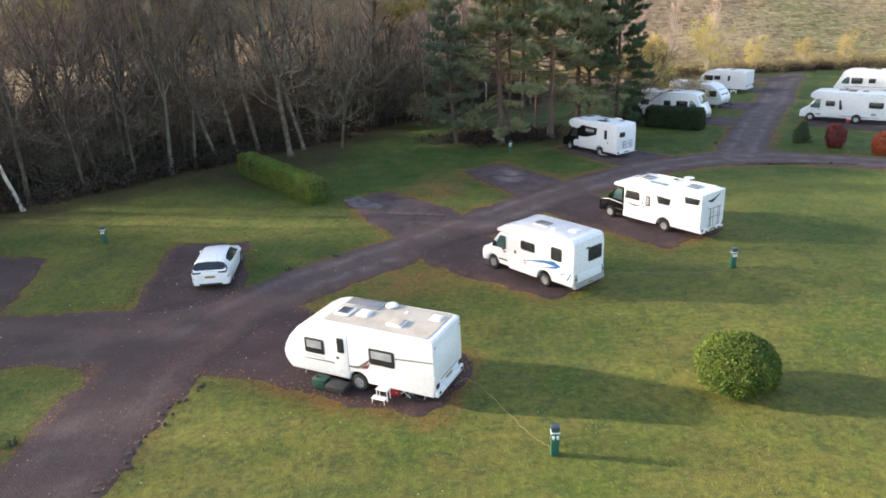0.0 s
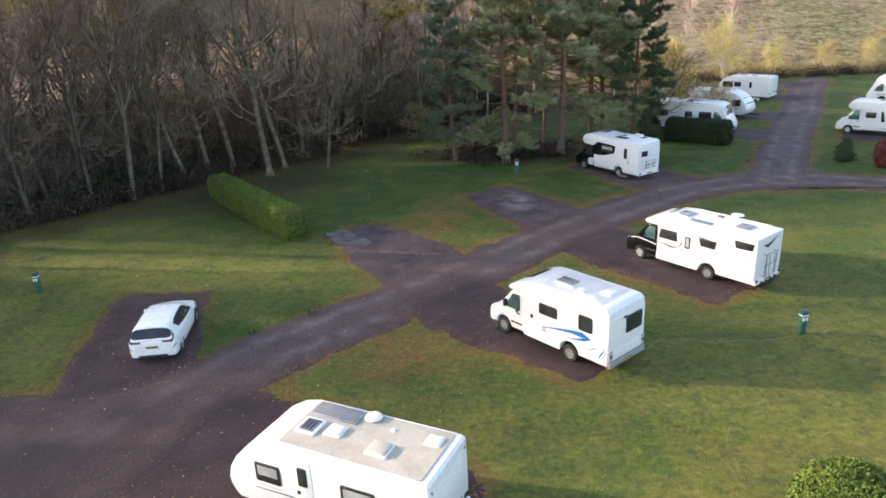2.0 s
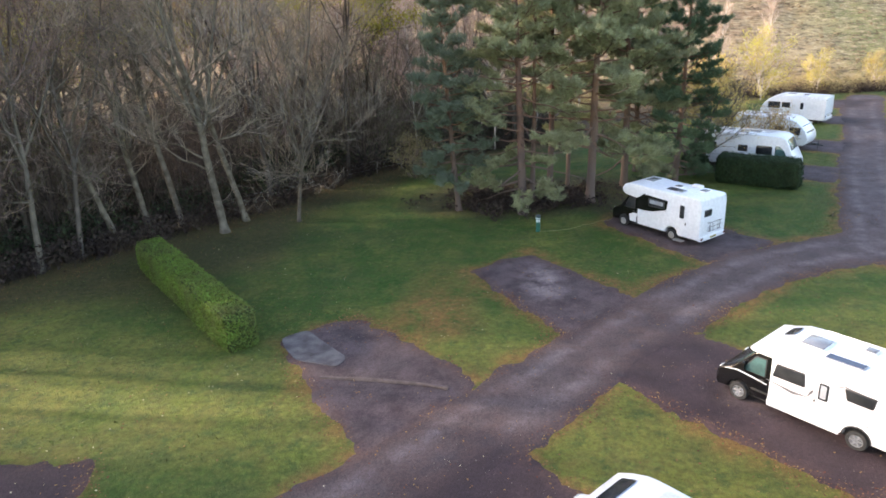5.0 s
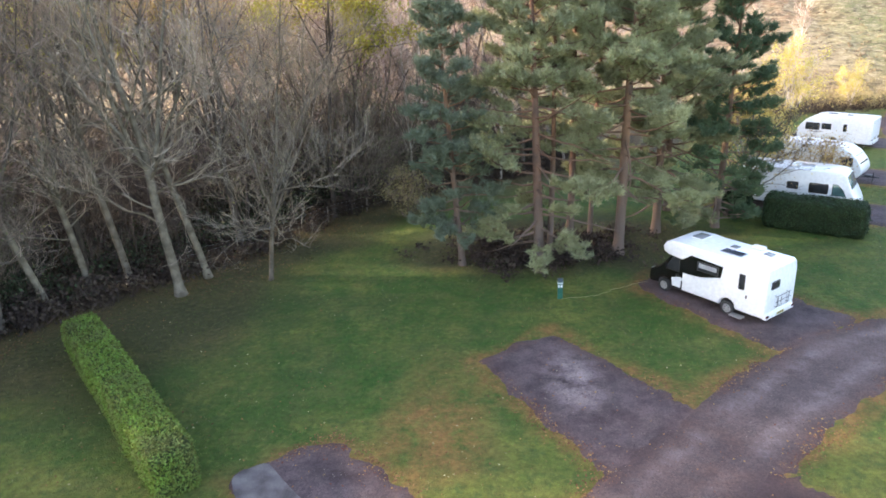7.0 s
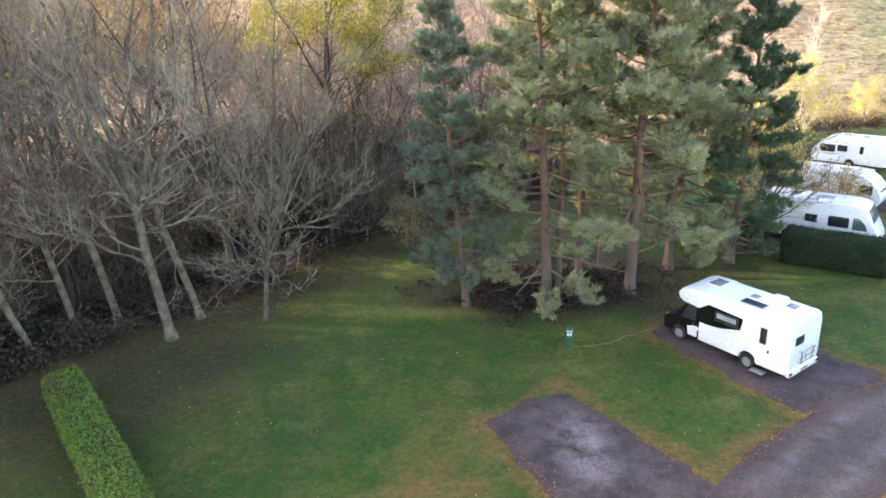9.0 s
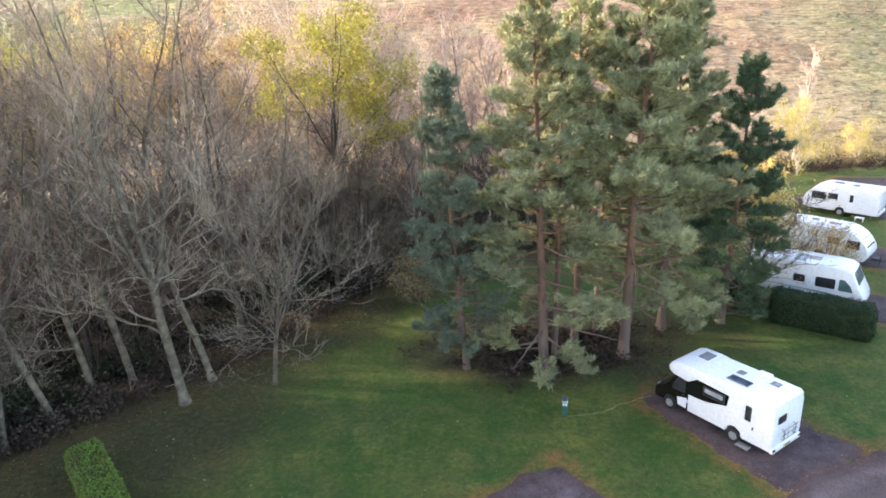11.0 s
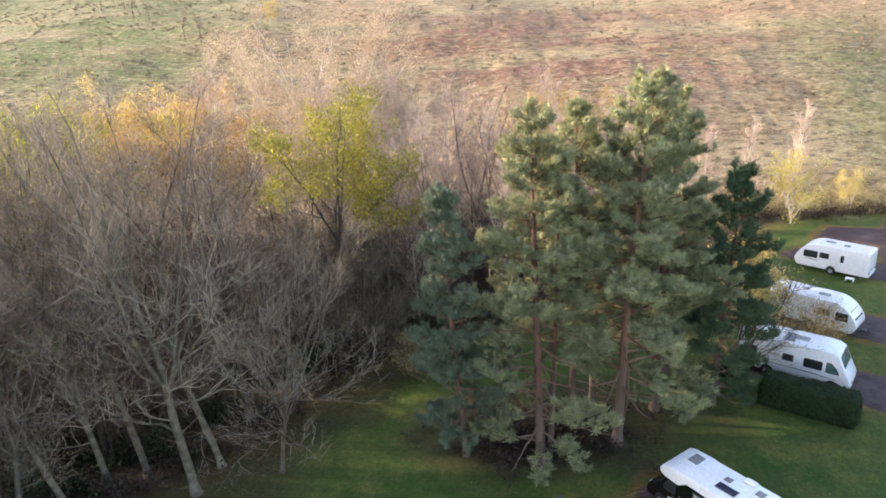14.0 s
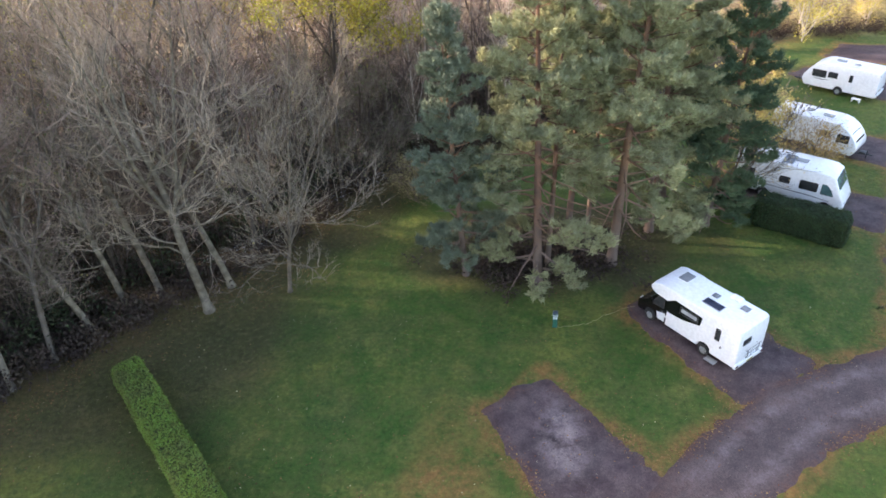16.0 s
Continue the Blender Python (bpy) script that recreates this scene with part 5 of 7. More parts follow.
def hatchback(m, label):
    """A five-door hatchback: one smooth skin through cross-sections, glass and lamps laid on that skin."""
    c = empty("hatchback", m, label, "car")
    stations = [  # x, sill z, shoulder z, roof z, half width at the shoulder, half width at the roof
        (-0.03, 0.34, 0.56, 0.60, 0.66, 0.52), (-0.02, 0.29, 0.70, 0.76, 0.78, 0.66), (0.01, 0.26, 0.86, 0.93, 0.87, 0.76), (0.06, 0.24, 0.97, 1.03, 0.905, 0.79), (0.16, 0.23, 1.01, 1.22, 0.92, 0.76), (0.27, 0.22, 1.01, 1.38, 0.93, 0.71), (0.40, 0.22, 1.00, 1.465, 0.935, 0.69),
        (0.95, 0.21, 0.98, 1.51, 0.935, 0.68), (1.75, 0.20, 0.96, 1.53, 0.935, 0.68), (2.45, 0.20, 0.94, 1.48, 0.93, 0.67), (2.90, 0.20, 0.93, 1.30, 0.925, 0.65), (3.28, 0.20, 0.92, 1.06, 0.91, 0.66),
        (3.55, 0.21, 0.90, 0.97, 0.90, 0.72), (4.00, 0.22, 0.82, 0.90, 0.86, 0.68), (4.28, 0.24, 0.71, 0.79, 0.77, 0.60), (4.41, 0.28, 0.58, 0.64, 0.64, 0.50), (4.46, 0.34, 0.48, 0.52, 0.54, 0.42)]

    def half(s):
        x, z0, z1, z2, w1, w2 = s
        zm = z0 + (z1 - z0) * 0.5
        return [Vector((x, y, z)) for y, z in ((0.0, z0), (w1 * 0.84, z0), (w1 * 0.965, z0 + 0.07), (w1, zm), (w1 * 0.985, z1 - 0.07), (w1 * 0.95, z1),
                                               (w2 + (w1 * 0.95 - w2) * 0.42, z1 + (z2 - z1) * 0.55), (w2 + 0.01, z1 + (z2 - z1) * 0.86), (w2 * 0.8, z2 - 0.008), (w2 * 0.4, z2 + 0.012), (0.0, z2 + 0.018))]
    net = [half(s) for s in stations]
    xs_ = [s[0] for s in stations]

    def spline(p, t):
        i = min(int(t), len(p) - 2)
        f = t - i
        a, b, d, e = p[max(i - 1, 0)], p[i], p[i + 1], p[min(i + 2, len(p) - 1)]
        return 0.5 * ((2 * b) + (d - a) * f + (2 * a - 5 * b + 4 * d - e) * f * f + (3 * b - a - 3 * d + e) * f * f * f)

    def skin(x, v, lift=0.0):
        """A point of the skin at x, v along the section from the sill's middle (0) to the roof's middle (10); v over 10 runs down the far side."""
        s, v = (1, v) if v <= 10 else (-1, 20 - v)
        u = float(np.interp(x, xs_, range(len(xs_))))
        at_ = lambda uu, vv: spline([spline(r, vv) for r in net], uu)
        p = at_(u, v)
        if lift:
            du = at_(min(u + 0.05, len(net) - 1.001), v) - at_(max(u - 0.05, 0), v)
            dv = at_(u, min(v + 0.05, 10)) - at_(u, max(v - 0.05, 0))
            nrm = du.cross(dv)
            if nrm.dot(Vector((0, p.y, p.z - 0.7))) < 0:
                nrm = -nrm
            p = p + nrm.normalized() * lift
        return Vector((p.x, s * p.y, p.z))

    def patch(name, low, high, steps, mat, lab="", lift=0.006, across=6):
        """A piece laid on the skin between two lines of (x, v)."""
        g = bmesh.new()
        rows = []
        for k in range(steps + 1):
            t = k / steps
            pick = lambda line: [float(np.interp(t * (len(line) - 1), range(len(line)), [q[i] for q in line])) for i in (0, 1)]
            (xa, va), (xb, vb) = pick(low), pick(high)
            rows.append([g.verts.new(skin(xa + (xb - xa) * i / across, va + (vb - va) * i / across, lift)) for i in range(across + 1)])
        for a, b in zip(rows, rows[1:]):
            for i in range(across):
                g.faces.new((a[i], a[i + 1], b[i + 1], b[i]))
        bmesh.ops.remove_doubles(g, verts=g.verts[:], dist=0.0005)
        bmesh.ops.recalc_face_normals(g, faces=g.faces[:])
        bmesh.ops.solidify(g, geom=g.faces[:], thickness=0.006)
        return part(name, g, mat, c, lab, smooth=60)
    bm = bmesh.new()
    fine = [x for a, b in zip(xs_, xs_[1:]) for x in np.linspace(a, b, 5)[:-1]] + [xs_[-1]]
    rings = [[bm.verts.new(skin(x, v * 0.25)) for v in range(80)] for x in fine]
    for a, b in zip(rings, rings[1:]):
        for i in range(80):
            bm.faces.new((a[i], a[(i + 1) % 80], b[(i + 1) % 80], b[i]))
    bm.faces.new(rings[0])
    bm.faces.new(rings[-1][::-1])
    bmesh.ops.remove_doubles(bm, verts=bm.verts[:], dist=0.0005)
    bmesh.ops.recalc_face_normals(bm, faces=bm.faces)
    part("body", bm, M_CARPAINT, c, smooth=60)
    for s in (1, -1):
        v_ = lambda pts: [(x, v if s > 0 else 20 - v) for x, v in pts]
        patch("side_window", v_([(0.78, 6.2), (1.0, 5.4), (1.6, 5.15), (2.3, 5.12), (3.18, 5.15)]), v_([(0.78, 6.3), (1.0, 6.8), (1.6, 7.0), (2.3, 7.0), (3.18, 5.35)]), 26, M_GLASS, "dark tinted side window")
        for x in (1.12, 1.98):
            patch("door_pillar", v_([(x, 5.12), (x + 0.03, 5.12)]), v_([(x - 0.04, 6.85), (x - 0.01, 6.85)]), 1, M_TRIM, "", 0.010)
        patch("tail_light", v_([(0.0, 8.6), (0.0, 7.2), (0.002, 6.0), (0.012, 5.0), (0.07, 4.6), (0.18, 4.95), (0.34, 5.9)]), v_([(0.02, 8.6), (0.036, 7.2), (0.055, 6.5), (0.095, 6.1), (0.16, 6.1), (0.25, 6.1), (0.34, 6.05)]), 18, M_TAIL, "slim dark wraparound tail lamp")
        patch("headlight", v_([(3.65, 4.7), (3.9, 4.4), (4.15, 4.2), (4.3, 4.3)]), v_([(3.65, 4.9), (3.9, 5.1), (4.15, 5.5), (4.3, 6.0)]), 10, M_LAMP)
        patch("reflector", v_([(-0.015, 3.4), (0.06, 3.25), (0.16, 3.2)]), v_([(-0.015, 3.6), (0.06, 3.5), (0.16, 3.35)]), 6, M_GREY)
        for x in (1.32, 2.25):
            patch("door_handle", v_([(x, 4.25), (x + 0.18, 4.25)]), v_([(x, 4.42), (x + 0.18, 4.42)]), 2, M_CARPAINT, "", 0.025)
        for x in (0.88, 3.58):
            part("arch_liner", placed(lathe([(0.0, -0.05), (0.36, -0.05), (0.36, 0.052), (0.0, 0.052)], 28), Matrix.Translation((x, s * 0.868, 0.36))), M_TRIM, c)
            wheel(c, x, s * 0.83, 0.325, 0.205)
        part("door_mirror", merged(box(2.84, 3.02, s * 1.0 - 0.09, s * 1.0 + 0.09, 0.97, 1.10, 0.045), tube([(2.94, s * 0.86, 0.97), (2.92, s * 0.97, 1.02)], 0.025)), M_CARPAINT, c, "white door mirror")
    patch("rear_window", [(0.17, 6.4), (0.11, 6.9), (0.066, 8.0), (0.056, 10.0), (0.066, 12.0), (0.11, 13.1), (0.17, 13.6)], [(0.24, 6.8), (0.262, 7.4), (0.272, 8.2), (0.275, 10.0), (0.272, 11.8), (0.262, 12.6), (0.24, 13.2)], 24, M_GLASS, "wide dark tinted rear window")
    patch("windscreen", [(2.58, 7.4), (2.52, 8.4), (2.50, 10.0), (2.52, 11.6), (2.58, 12.6)], [(3.22, 7.0), (3.28, 8.2), (3.32, 10.0), (3.28, 11.8), (3.22, 13.0)], 16, M_SCREEN, "raked windscreen")
    patch("spoiler", [(0.285, 7.6), (0.29, 10.0), (0.285, 12.4)], [(0.44, 7.5), (0.46, 10.0), (0.44, 12.5)], 12, M_CARPAINT, "", 0.018)
    patch("tailgate_trim", [(0.020, 8.4), (0.018, 10.0), (0.020, 11.6)], [(0.028, 8.4), (0.026, 10.0), (0.028, 11.6)], 8, M_STEEL, "thin bright tailgate strip", 0.010)
    part("diffuser", box(-0.045, 0.16, -0.58, 0.58, 0.24, 0.37, 0.035), M_TRIM, c, "black lower bumper")
    part("number_plate", placed(panel(rect(-0.26, 0.26, 0.64, 0.75), 0.02), on_rear(-0.02)), M_PLATE, c, "yellow plate with plain dark bars")
    part("plate_bar", placed(panel(rect(-0.2, 0.2, 0.675, 0.715), 0.024), on_rear(-0.02)), M_TRIM, c)
    return c


def parked(x, y, heading):
    return pose(x, y, GROUND_Z, 0, 0, heading)


caravan(parked(0.17, 22.47, 154.5), "white touring caravan with weathered beige roof on dark gravel pitch", 6.45, 2.25, 2.62)
motorhome(parked(6.83, 30.96, 131), "white low-profile motorhome with blue swoosh on dark gravel pitch", 6.2, 2.25, 2.72, (1.83, 5.37), "white", False, "blue")
motorhome(parked(14.99, 37.7, 128.5), "long white motorhome with glossy black cab and grey flashes", 7.15, 2.28, 2.60, (2.35, 6.27), "black", False, "black")
motorhome(parked(15.0, 57.33, 124.7), "white overcab motorhome with black cab beside the pines", 6.35, 2.3, 2.78, (1.87, 5.42), "black", True, "luton")
motorhome(parked(21.03, 75.81, -38), "white A-class motorhome half hidden by dark hedge and branches", 7.2, 2.3, 2.85, (2.1, 6.1), "white", False, "a", True)
caravan(parked(26.75, 83.25, -45), "white caravan with curved grey line behind bare branches", 6.4, 2.25, 2.6, "curve", -1)
caravan(parked(38.1, 89.0, 135.7), "long white caravan with dark front windows on far pitch", 6.2, 2.3, 2.6, "long", 1)
motorhome(parked(41.9, 66.25, 141), "white overcab motorhome parked across the back road", 7.6, 2.3, 2.85, (2.6, 6.6), "white", True, "plain")
motorhome(parked(52.4, 80.4, 141), "white A-class motorhome with dark side windows behind another", 7.4, 2.3, 2.95, (2.0, 5.9), "white", False, "a", True)
hatchback(parked(-11.79, 32.86, 96), "white five-door hatchback car with tinted windows on gravel")

# ---- trees and shrubs ----


class Growth:
    """Gathers tapered limbs into one list of vertices and faces."""

    def __init__(self):
        self.v, self.f = [], []

    def limb(self, pts, r0, r1, sides):
        base = len(self.v)
        k = len(pts)
        for i, p in enumerate(pts):
            d = (pts[min(i + 1, k - 1)] - pts[max(i - 1, 0)]).normalized()
            u = d.cross(Vector((0.3, 0.9, 0.2))).normalized()
            w = d.cross(u)
            r = r0 + (r1 - r0) * i / (k - 1)
            for s in range(sides):
                a = 2 * math.pi * s / sides
                self.v.append(p + (u * math.cos(a) + w * math.sin(a)) * r)
        for i in range(k - 1):
            for s in range(sides):
                a, b = base + i * sides + s, base + i * sides + (s + 1) % sides
                self.f.append((a, b, b + sides, a + sides))

    def sliver(self, p, q, w, rng):
        """A fine twig: a narrow long triangle."""
        d = q - p
        u = d.cross(Vector((rng.uniform(-1, 1), rng.uniform(-1, 1), rng.uniform(-1, 1)))).normalized() * w
        b = len(self.v)
        self.v += [p - u, p + u, q]
        self.f.append((b, b + 1, b + 2))

    def leaf(self, p, size, rng, up=0.0):
        d = Vector((rng.gauss(0, 1), rng.gauss(0, 1), rng.gauss(0, 1) + up)).normalized()
        u = d.cross(Vector((rng.uniform(-1, 1), rng.uniform(-1, 1), rng.uniform(-1, 1)))).normalized()
        w = d.cross(u)
        b = len(self.v)
        self.v += [p - w * size * 0.5, p + u * size * 0.32, p + w * size * 0.6, p - u * size * 0.32]
        self.f.append((b, b + 1, b + 2, b + 3))

    def data(self):
        return (self.v, self.f)


def way(a, e):
    return Vector((math.cos(a) * math.cos(e), math.sin(a) * math.cos(e), math.sin(e)))


def bent(p, d, length, steps, rng, wander, lift):
    pts = [p.copy()]
    d = d.copy()
    for _ in range(steps):
        d = (d + Vector((rng.gauss(0, wander), rng.gauss(0, wander), rng.gauss(0, wander) + lift))).normalized()
        p = p + d * (length / steps)
        pts.append(p.copy())
    return pts


def at(pts, t):
    x = t * (len(pts) - 1)
    i = min(int(x), len(pts) - 2)
    return pts[i].lerp(pts[i + 1], x - i)


def bare_tree(name, m, label, seed, h=19.0, r=0.24, first=0.35, spread=0.9, limbs=13, subs=6, twigs=5, fine=3, upright=0.75, lean=(0, 0), leaders=4, bark=None, twig_mat=None, leaves=0, leaf_mat=None, leaf_size=0.16, twig_w=0.010, wander=0.14, low=3):
    """A leafless broadleaf tree: a trunk that parts into leaders, rising limbs, boughs and upright twigs; some late leaves where it still has them."""
    rng = random.Random(seed)
    t = empty(name, m, label, "tree", "woodland trees")
    wood, crown, green = Growth(), Growth(), Growth()
    axis = Vector((lean[0], lean[1], 1)).normalized()
    stems, tips = [], []
    if leaders > 1:
        foot = bent(Vector((0, 0, -0.2)), axis, h * first, 5, rng, 0.025, 0)
        wood.limb(foot, r, r * 0.72, 8)
        for i in range(leaders):
            e = 84 if i == 0 else rng.uniform(58, 76)
            d = (way(i * 6.28 / max(1, leaders - 1) + rng.uniform(-0.5, 0.5), radians(e)) + Vector((lean[0], lean[1], 0)) * 0.8).normalized()
            stems.append((bent(at(foot, 0.99 - 0.05 * i), d, h * (1 - first) * rng.uniform(0.92, 1.12), 8, rng, 0.10, 0.02), r * (0.62 if i == 0 else 0.48), 0.06))
    else:
        foot = bent(Vector((0, 0, -0.2)), axis, h * 0.95, 11, rng, 0.03, 0.01)
        stems.append((foot, r, first))
    wood.limb([foot[0], foot[0].lerp(foot[1], 0.2), foot[0].lerp(foot[1], 0.55)], r * 1.7, r * 0.95, 8)

    def bough(base, d, ln, lr, lift, dense):
        limb = bent(base, d, ln, 6, rng, wander, lift)
        wood.limb(limb, lr, 0.012, 5)
        n = max(2, int(dense * (0.5 + 0.2 * ln)))
        for j in range(n):
            g = 0.18 + 0.82 * (j + rng.random()) / n
            here = (at(limb, min(g + 0.08, 1.0)) - at(limb, max(g - 0.08, 0.0))).normalized()
            sd = (here + way(rng.uniform(0, 6.28), rng.uniform(-0.4, 0.7)) * 0.95 + Vector((0, 0, 0.20 * upright))).normalized()
            sl = ln * rng.uniform(0.25, 0.48) * (1.2 - 0.5 * g) + 0.35
            sub = bent(at(limb, min(g, 0.99)), sd, sl, 4, rng, 0.26, 0.06 * upright)
            crown.limb(sub, max(0.014, lr * 0.38), 0.006, 3)
            for k in range(twigs):
                q = at(sub, min(0.15 + 0.85 * (k + rng.random()) / twigs, 0.99))
                td = (sd * 0.9 + way(rng.uniform(0, 6.28), rng.uniform(-0.3, 0.8)) * 0.85 + Vector((0, 0, 0.22 * upright))).normalized()
                e1 = q + td * rng.uniform(0.4, 1.15) * (0.36 + 0.027 * h)
                crown.sliver(q, e1, twig_w, rng)
                tips.append(e1)
                for _ in range(fine):
                    q2 = q.lerp(e1, rng.uniform(0.15, 0.9))
                    crown.sliver(q2, q2 + (td + way(rng.uniform(0, 6.28), rng.uniform(-0.2, 0.9)) * 0.6).normalized() * (e1 - q).length * rng.uniform(0.45, 0.8), twig_w * 0.75, rng)

    for n, (stem, rr, start) in enumerate(stems):
        wood.limb(stem, rr, 0.02, 7)
        out = stem[-1] - stem[0]
        count = limbs if leaders == 1 else max(4, int(limbs * 1.5 / leaders))
        for i in range(count):
            f = start + (0.98 - start) * ((i + rng.random() * 0.8) / count) ** 0.95
            a = i * 2.4 + rng.uniform(-0.5, 0.5)
            d = (way(a, radians(rng.uniform(12, 52) + 16 * f) * upright) + Vector((out.x, out.y, 0)) * (0.0 if leaders == 1 else 0.10)).normalized()
            ln = spread * h * (0.36 if leaders == 1 else 0.27) * (1.10 - f) * rng.uniform(0.7, 1.3) + 0.7
            bough(at(stem, f), d, ln, max(0.022, rr * (0.42 if leaders == 1 else 0.55) * (1.05 - f)), 0.06 * upright, subs)
    if leaders > 1:
        for i in range(low):
            bough(at(foot, rng.uniform(0.5, 0.97)), way(rng.uniform(0, 6.28), radians(rng.uniform(8, 40))), spread * h * rng.uniform(0.14, 0.26), r * 0.26, -0.01, subs * 0.6)
    part("trunk", wood.data(), bark or M_BARK, t, smooth=60)
    part("crown", crown.data(), twig_mat or M_TWIG, t, "fine bare twigs", smooth=0)
    if leaves:
        for _ in range(leaves):
            p = rng.choice(tips)
            green.leaf(p + Vector((rng.gauss(0, 0.25), rng.gauss(0, 0.25), rng.gauss(-0.1, 0.28))), leaf_size * rng.uniform(0.6, 1.4), rng)
        part("foliage", green.data(), leaf_mat or M_YELLOWLEAF, t, "thin autumn leaves", smooth=0)
    return t


def pine(name, m, label, seed, h=20.0, r=0.30, bare=0.28, spread=4.2, limbs=56, lean=(0, 0), needle=None, clump=1.0, cone=False):
    """A Scots pine: orange stem, bent limbs that turn up at their ends, and bottle-brush shoots of needles in uneven puffs."""
    rng = random.Random(seed)
    t = empty(name, m, label, "pine tree", "pines by the lawn")
    wood, leaf = Growth(), Growth()
    size = min(1.0, 0.25 + h / 20)
    stem = bent(Vector((0, 0, -0.2)), Vector((lean[0], lean[1], 1)).normalized(), h * 0.98, 14, rng, 0.012, 0.01)
    wood.limb(stem, r, 0.03, 9)
    wood.limb([stem[0], stem[0].lerp(stem[1], 0.3), stem[0].lerp(stem[1], 0.8)], r * 1.5, r * 0.9, 9)

    def shoot(p, d, long):
        """Needles all round a short shoot."""
        for _ in range(int(30 * clump)):
            q = p + d * rng.uniform(-0.35, 0.25) * long + Vector((rng.gauss(0, 0.06), rng.gauss(0, 0.06), rng.gauss(0, 0.05))) * size
            n = (d * 0.75 + way(rng.uniform(0, 6.28), rng.uniform(-0.5, 1.2))).normalized()
            leaf.sliver(q, q + n * long * rng.uniform(0.5, 0.85), 0.025 * size, rng)

    for i in range(limbs):
        u = ((i + rng.random()) / limbs) ** 0.9
        f = bare + (0.99 - bare) * u
        shape = (1 - u) ** 0.8 if cone else (0.62 + 0.38 * min(1.0, u / 0.3)) * (1.04 - u) ** 0.62
        ln = max(0.35 * size, spread * shape * rng.choice((0.55, 0.8, 0.95, 1.0, 1.12)) * rng.uniform(0.9, 1.1))
        e = radians((-14 if not cone else 0) + 52 * u ** 1.4 + rng.gauss(0, 8))
        limb = bent(at(stem, min(f, 0.99)), way(i * 2.4 + rng.uniform(-0.5, 0.5), e), ln, 6, rng, 0.10, 0.045)
        wood.limb(limb, max(0.016, 0.085 * (1.15 - f) * h / 20), 0.012, 4)
        if not cone and u < 0.42 and rng.random() < 0.5 - 0.5 * u:
            continue
        many = max(4, int(ln / (0.27 * size)))
        for k in range(many):
            g = 0.30 + 0.70 * (k + rng.random()) / many
            here = (at(limb, min(g + 0.1, 1.0)) - at(limb, max(g - 0.1, 0.0))).normalized()
            aside = here.cross(Vector((0, 0, 1))).normalized() * (1 if k % 2 else -1)
            sd = (here * 0.7 + aside * rng.uniform(0.3, 1.0) + Vector((0, 0, rng.uniform(-0.15, 0.6)))).normalized()
            sl = (0.30 + 0.24 * ln * (1.15 - g)) * rng.uniform(0.7, 1.3)
            q = at(limb, min(g, 0.99))
            sub = bent(q, sd, sl, 2, rng, 0.12, 0.14)
            wood.limb(sub, 0.018 * size, 0.008 * size, 3)
            tufts = max(3, int(sl / (0.19 * size)))
            for w in range(tufts):
                p = at(sub, min(0.3 + 0.7 * (w + rng.random()) / tufts, 0.99)) + Vector((rng.gauss(0, 0.10), rng.gauss(0, 0.10), rng.gauss(0.06, 0.10))) * size
                shoot(p, (sd + Vector((rng.gauss(0, 0.4), rng.gauss(0, 0.4), rng.uniform(0.1, 0.9)))).normalized(), rng.uniform(0.34, 0.54) * size)
    for k in range(4):
        shoot(stem[-1] - Vector((0, 0, 0.25 * k * size)), Vector((0, 0, 1)), 0.5 * size)
    part("trunk", wood.data(), M_PINEBARK, t, "orange-brown trunk and limbs", smooth=60)
    part("crown", leaf.data(), needle or M_NEEDLE, t, "grey-green needle clumps", smooth=0)
    return t


def spot(x, y, turn=0.0, size=1.0, tall=1.0):
    z = float(height(np.array([x]), np.array([y]))[0])
    return Matrix.Translation((x, y, z - 0.03)) @ Matrix.Rotation(radians(turn), 4, "Z") @ Matrix.Diagonal((size, size, size * tall, 1))


def leafy_solid(name, m, label, category, body, leaf_mat, count, size, seed, group="", body_mat=None, up=0.3):
    """A dense clipped or rounded shrub: a solid core, dark by default for inner shade, covered with real leaves. body:
    bmesh.
    """
    rng = random.Random(seed)
    t = empty(name, m, label, category, group)
    bmesh.ops.triangulate(body, faces=body.faces[:])
    tris = [(f.calc_area(), [v.co.copy() for v in f.verts], f.normal.copy()) for f in body.faces if f.normal.z > -0.6]
    weights = [a for a, _, _ in tris]
    leaf = Growth()
    for a, vs, nrm in rng.choices(tris, weights, k=count):
        s, q = rng.random(), rng.random()
        if s + q > 1:
            s, q = 1 - s, 1 - q
        p = vs[0] + (vs[1] - vs[0]) * s + (vs[2] - vs[0]) * q + nrm * rng.gauss(0.03, 0.05)
        b = len(leaf.v)
        d = (nrm + Vector((rng.gauss(0, 0.8), rng.gauss(0, 0.8), rng.gauss(up, 0.8)))).normalized()
        u = d.cross(Vector((rng.gauss(0, 1), rng.gauss(0, 1), rng.gauss(0, 1)))).normalized()
        w = d.cross(u)
        k = size * rng.uniform(0.6, 1.4)
        leaf.v += [p - w * k * 0.5, p + u * k * 0.3, p + w * k * 0.6, p - u * k * 0.3]
        leaf.f.append((b, b + 1, b + 2, b + 3))
    part("body", body, body_mat or M_HEDGEBODY, t, "solid core filling the gaps behind the leaves", smooth=60)
    part("foliage", leaf.data(), leaf_mat, t, smooth=0)
    return t


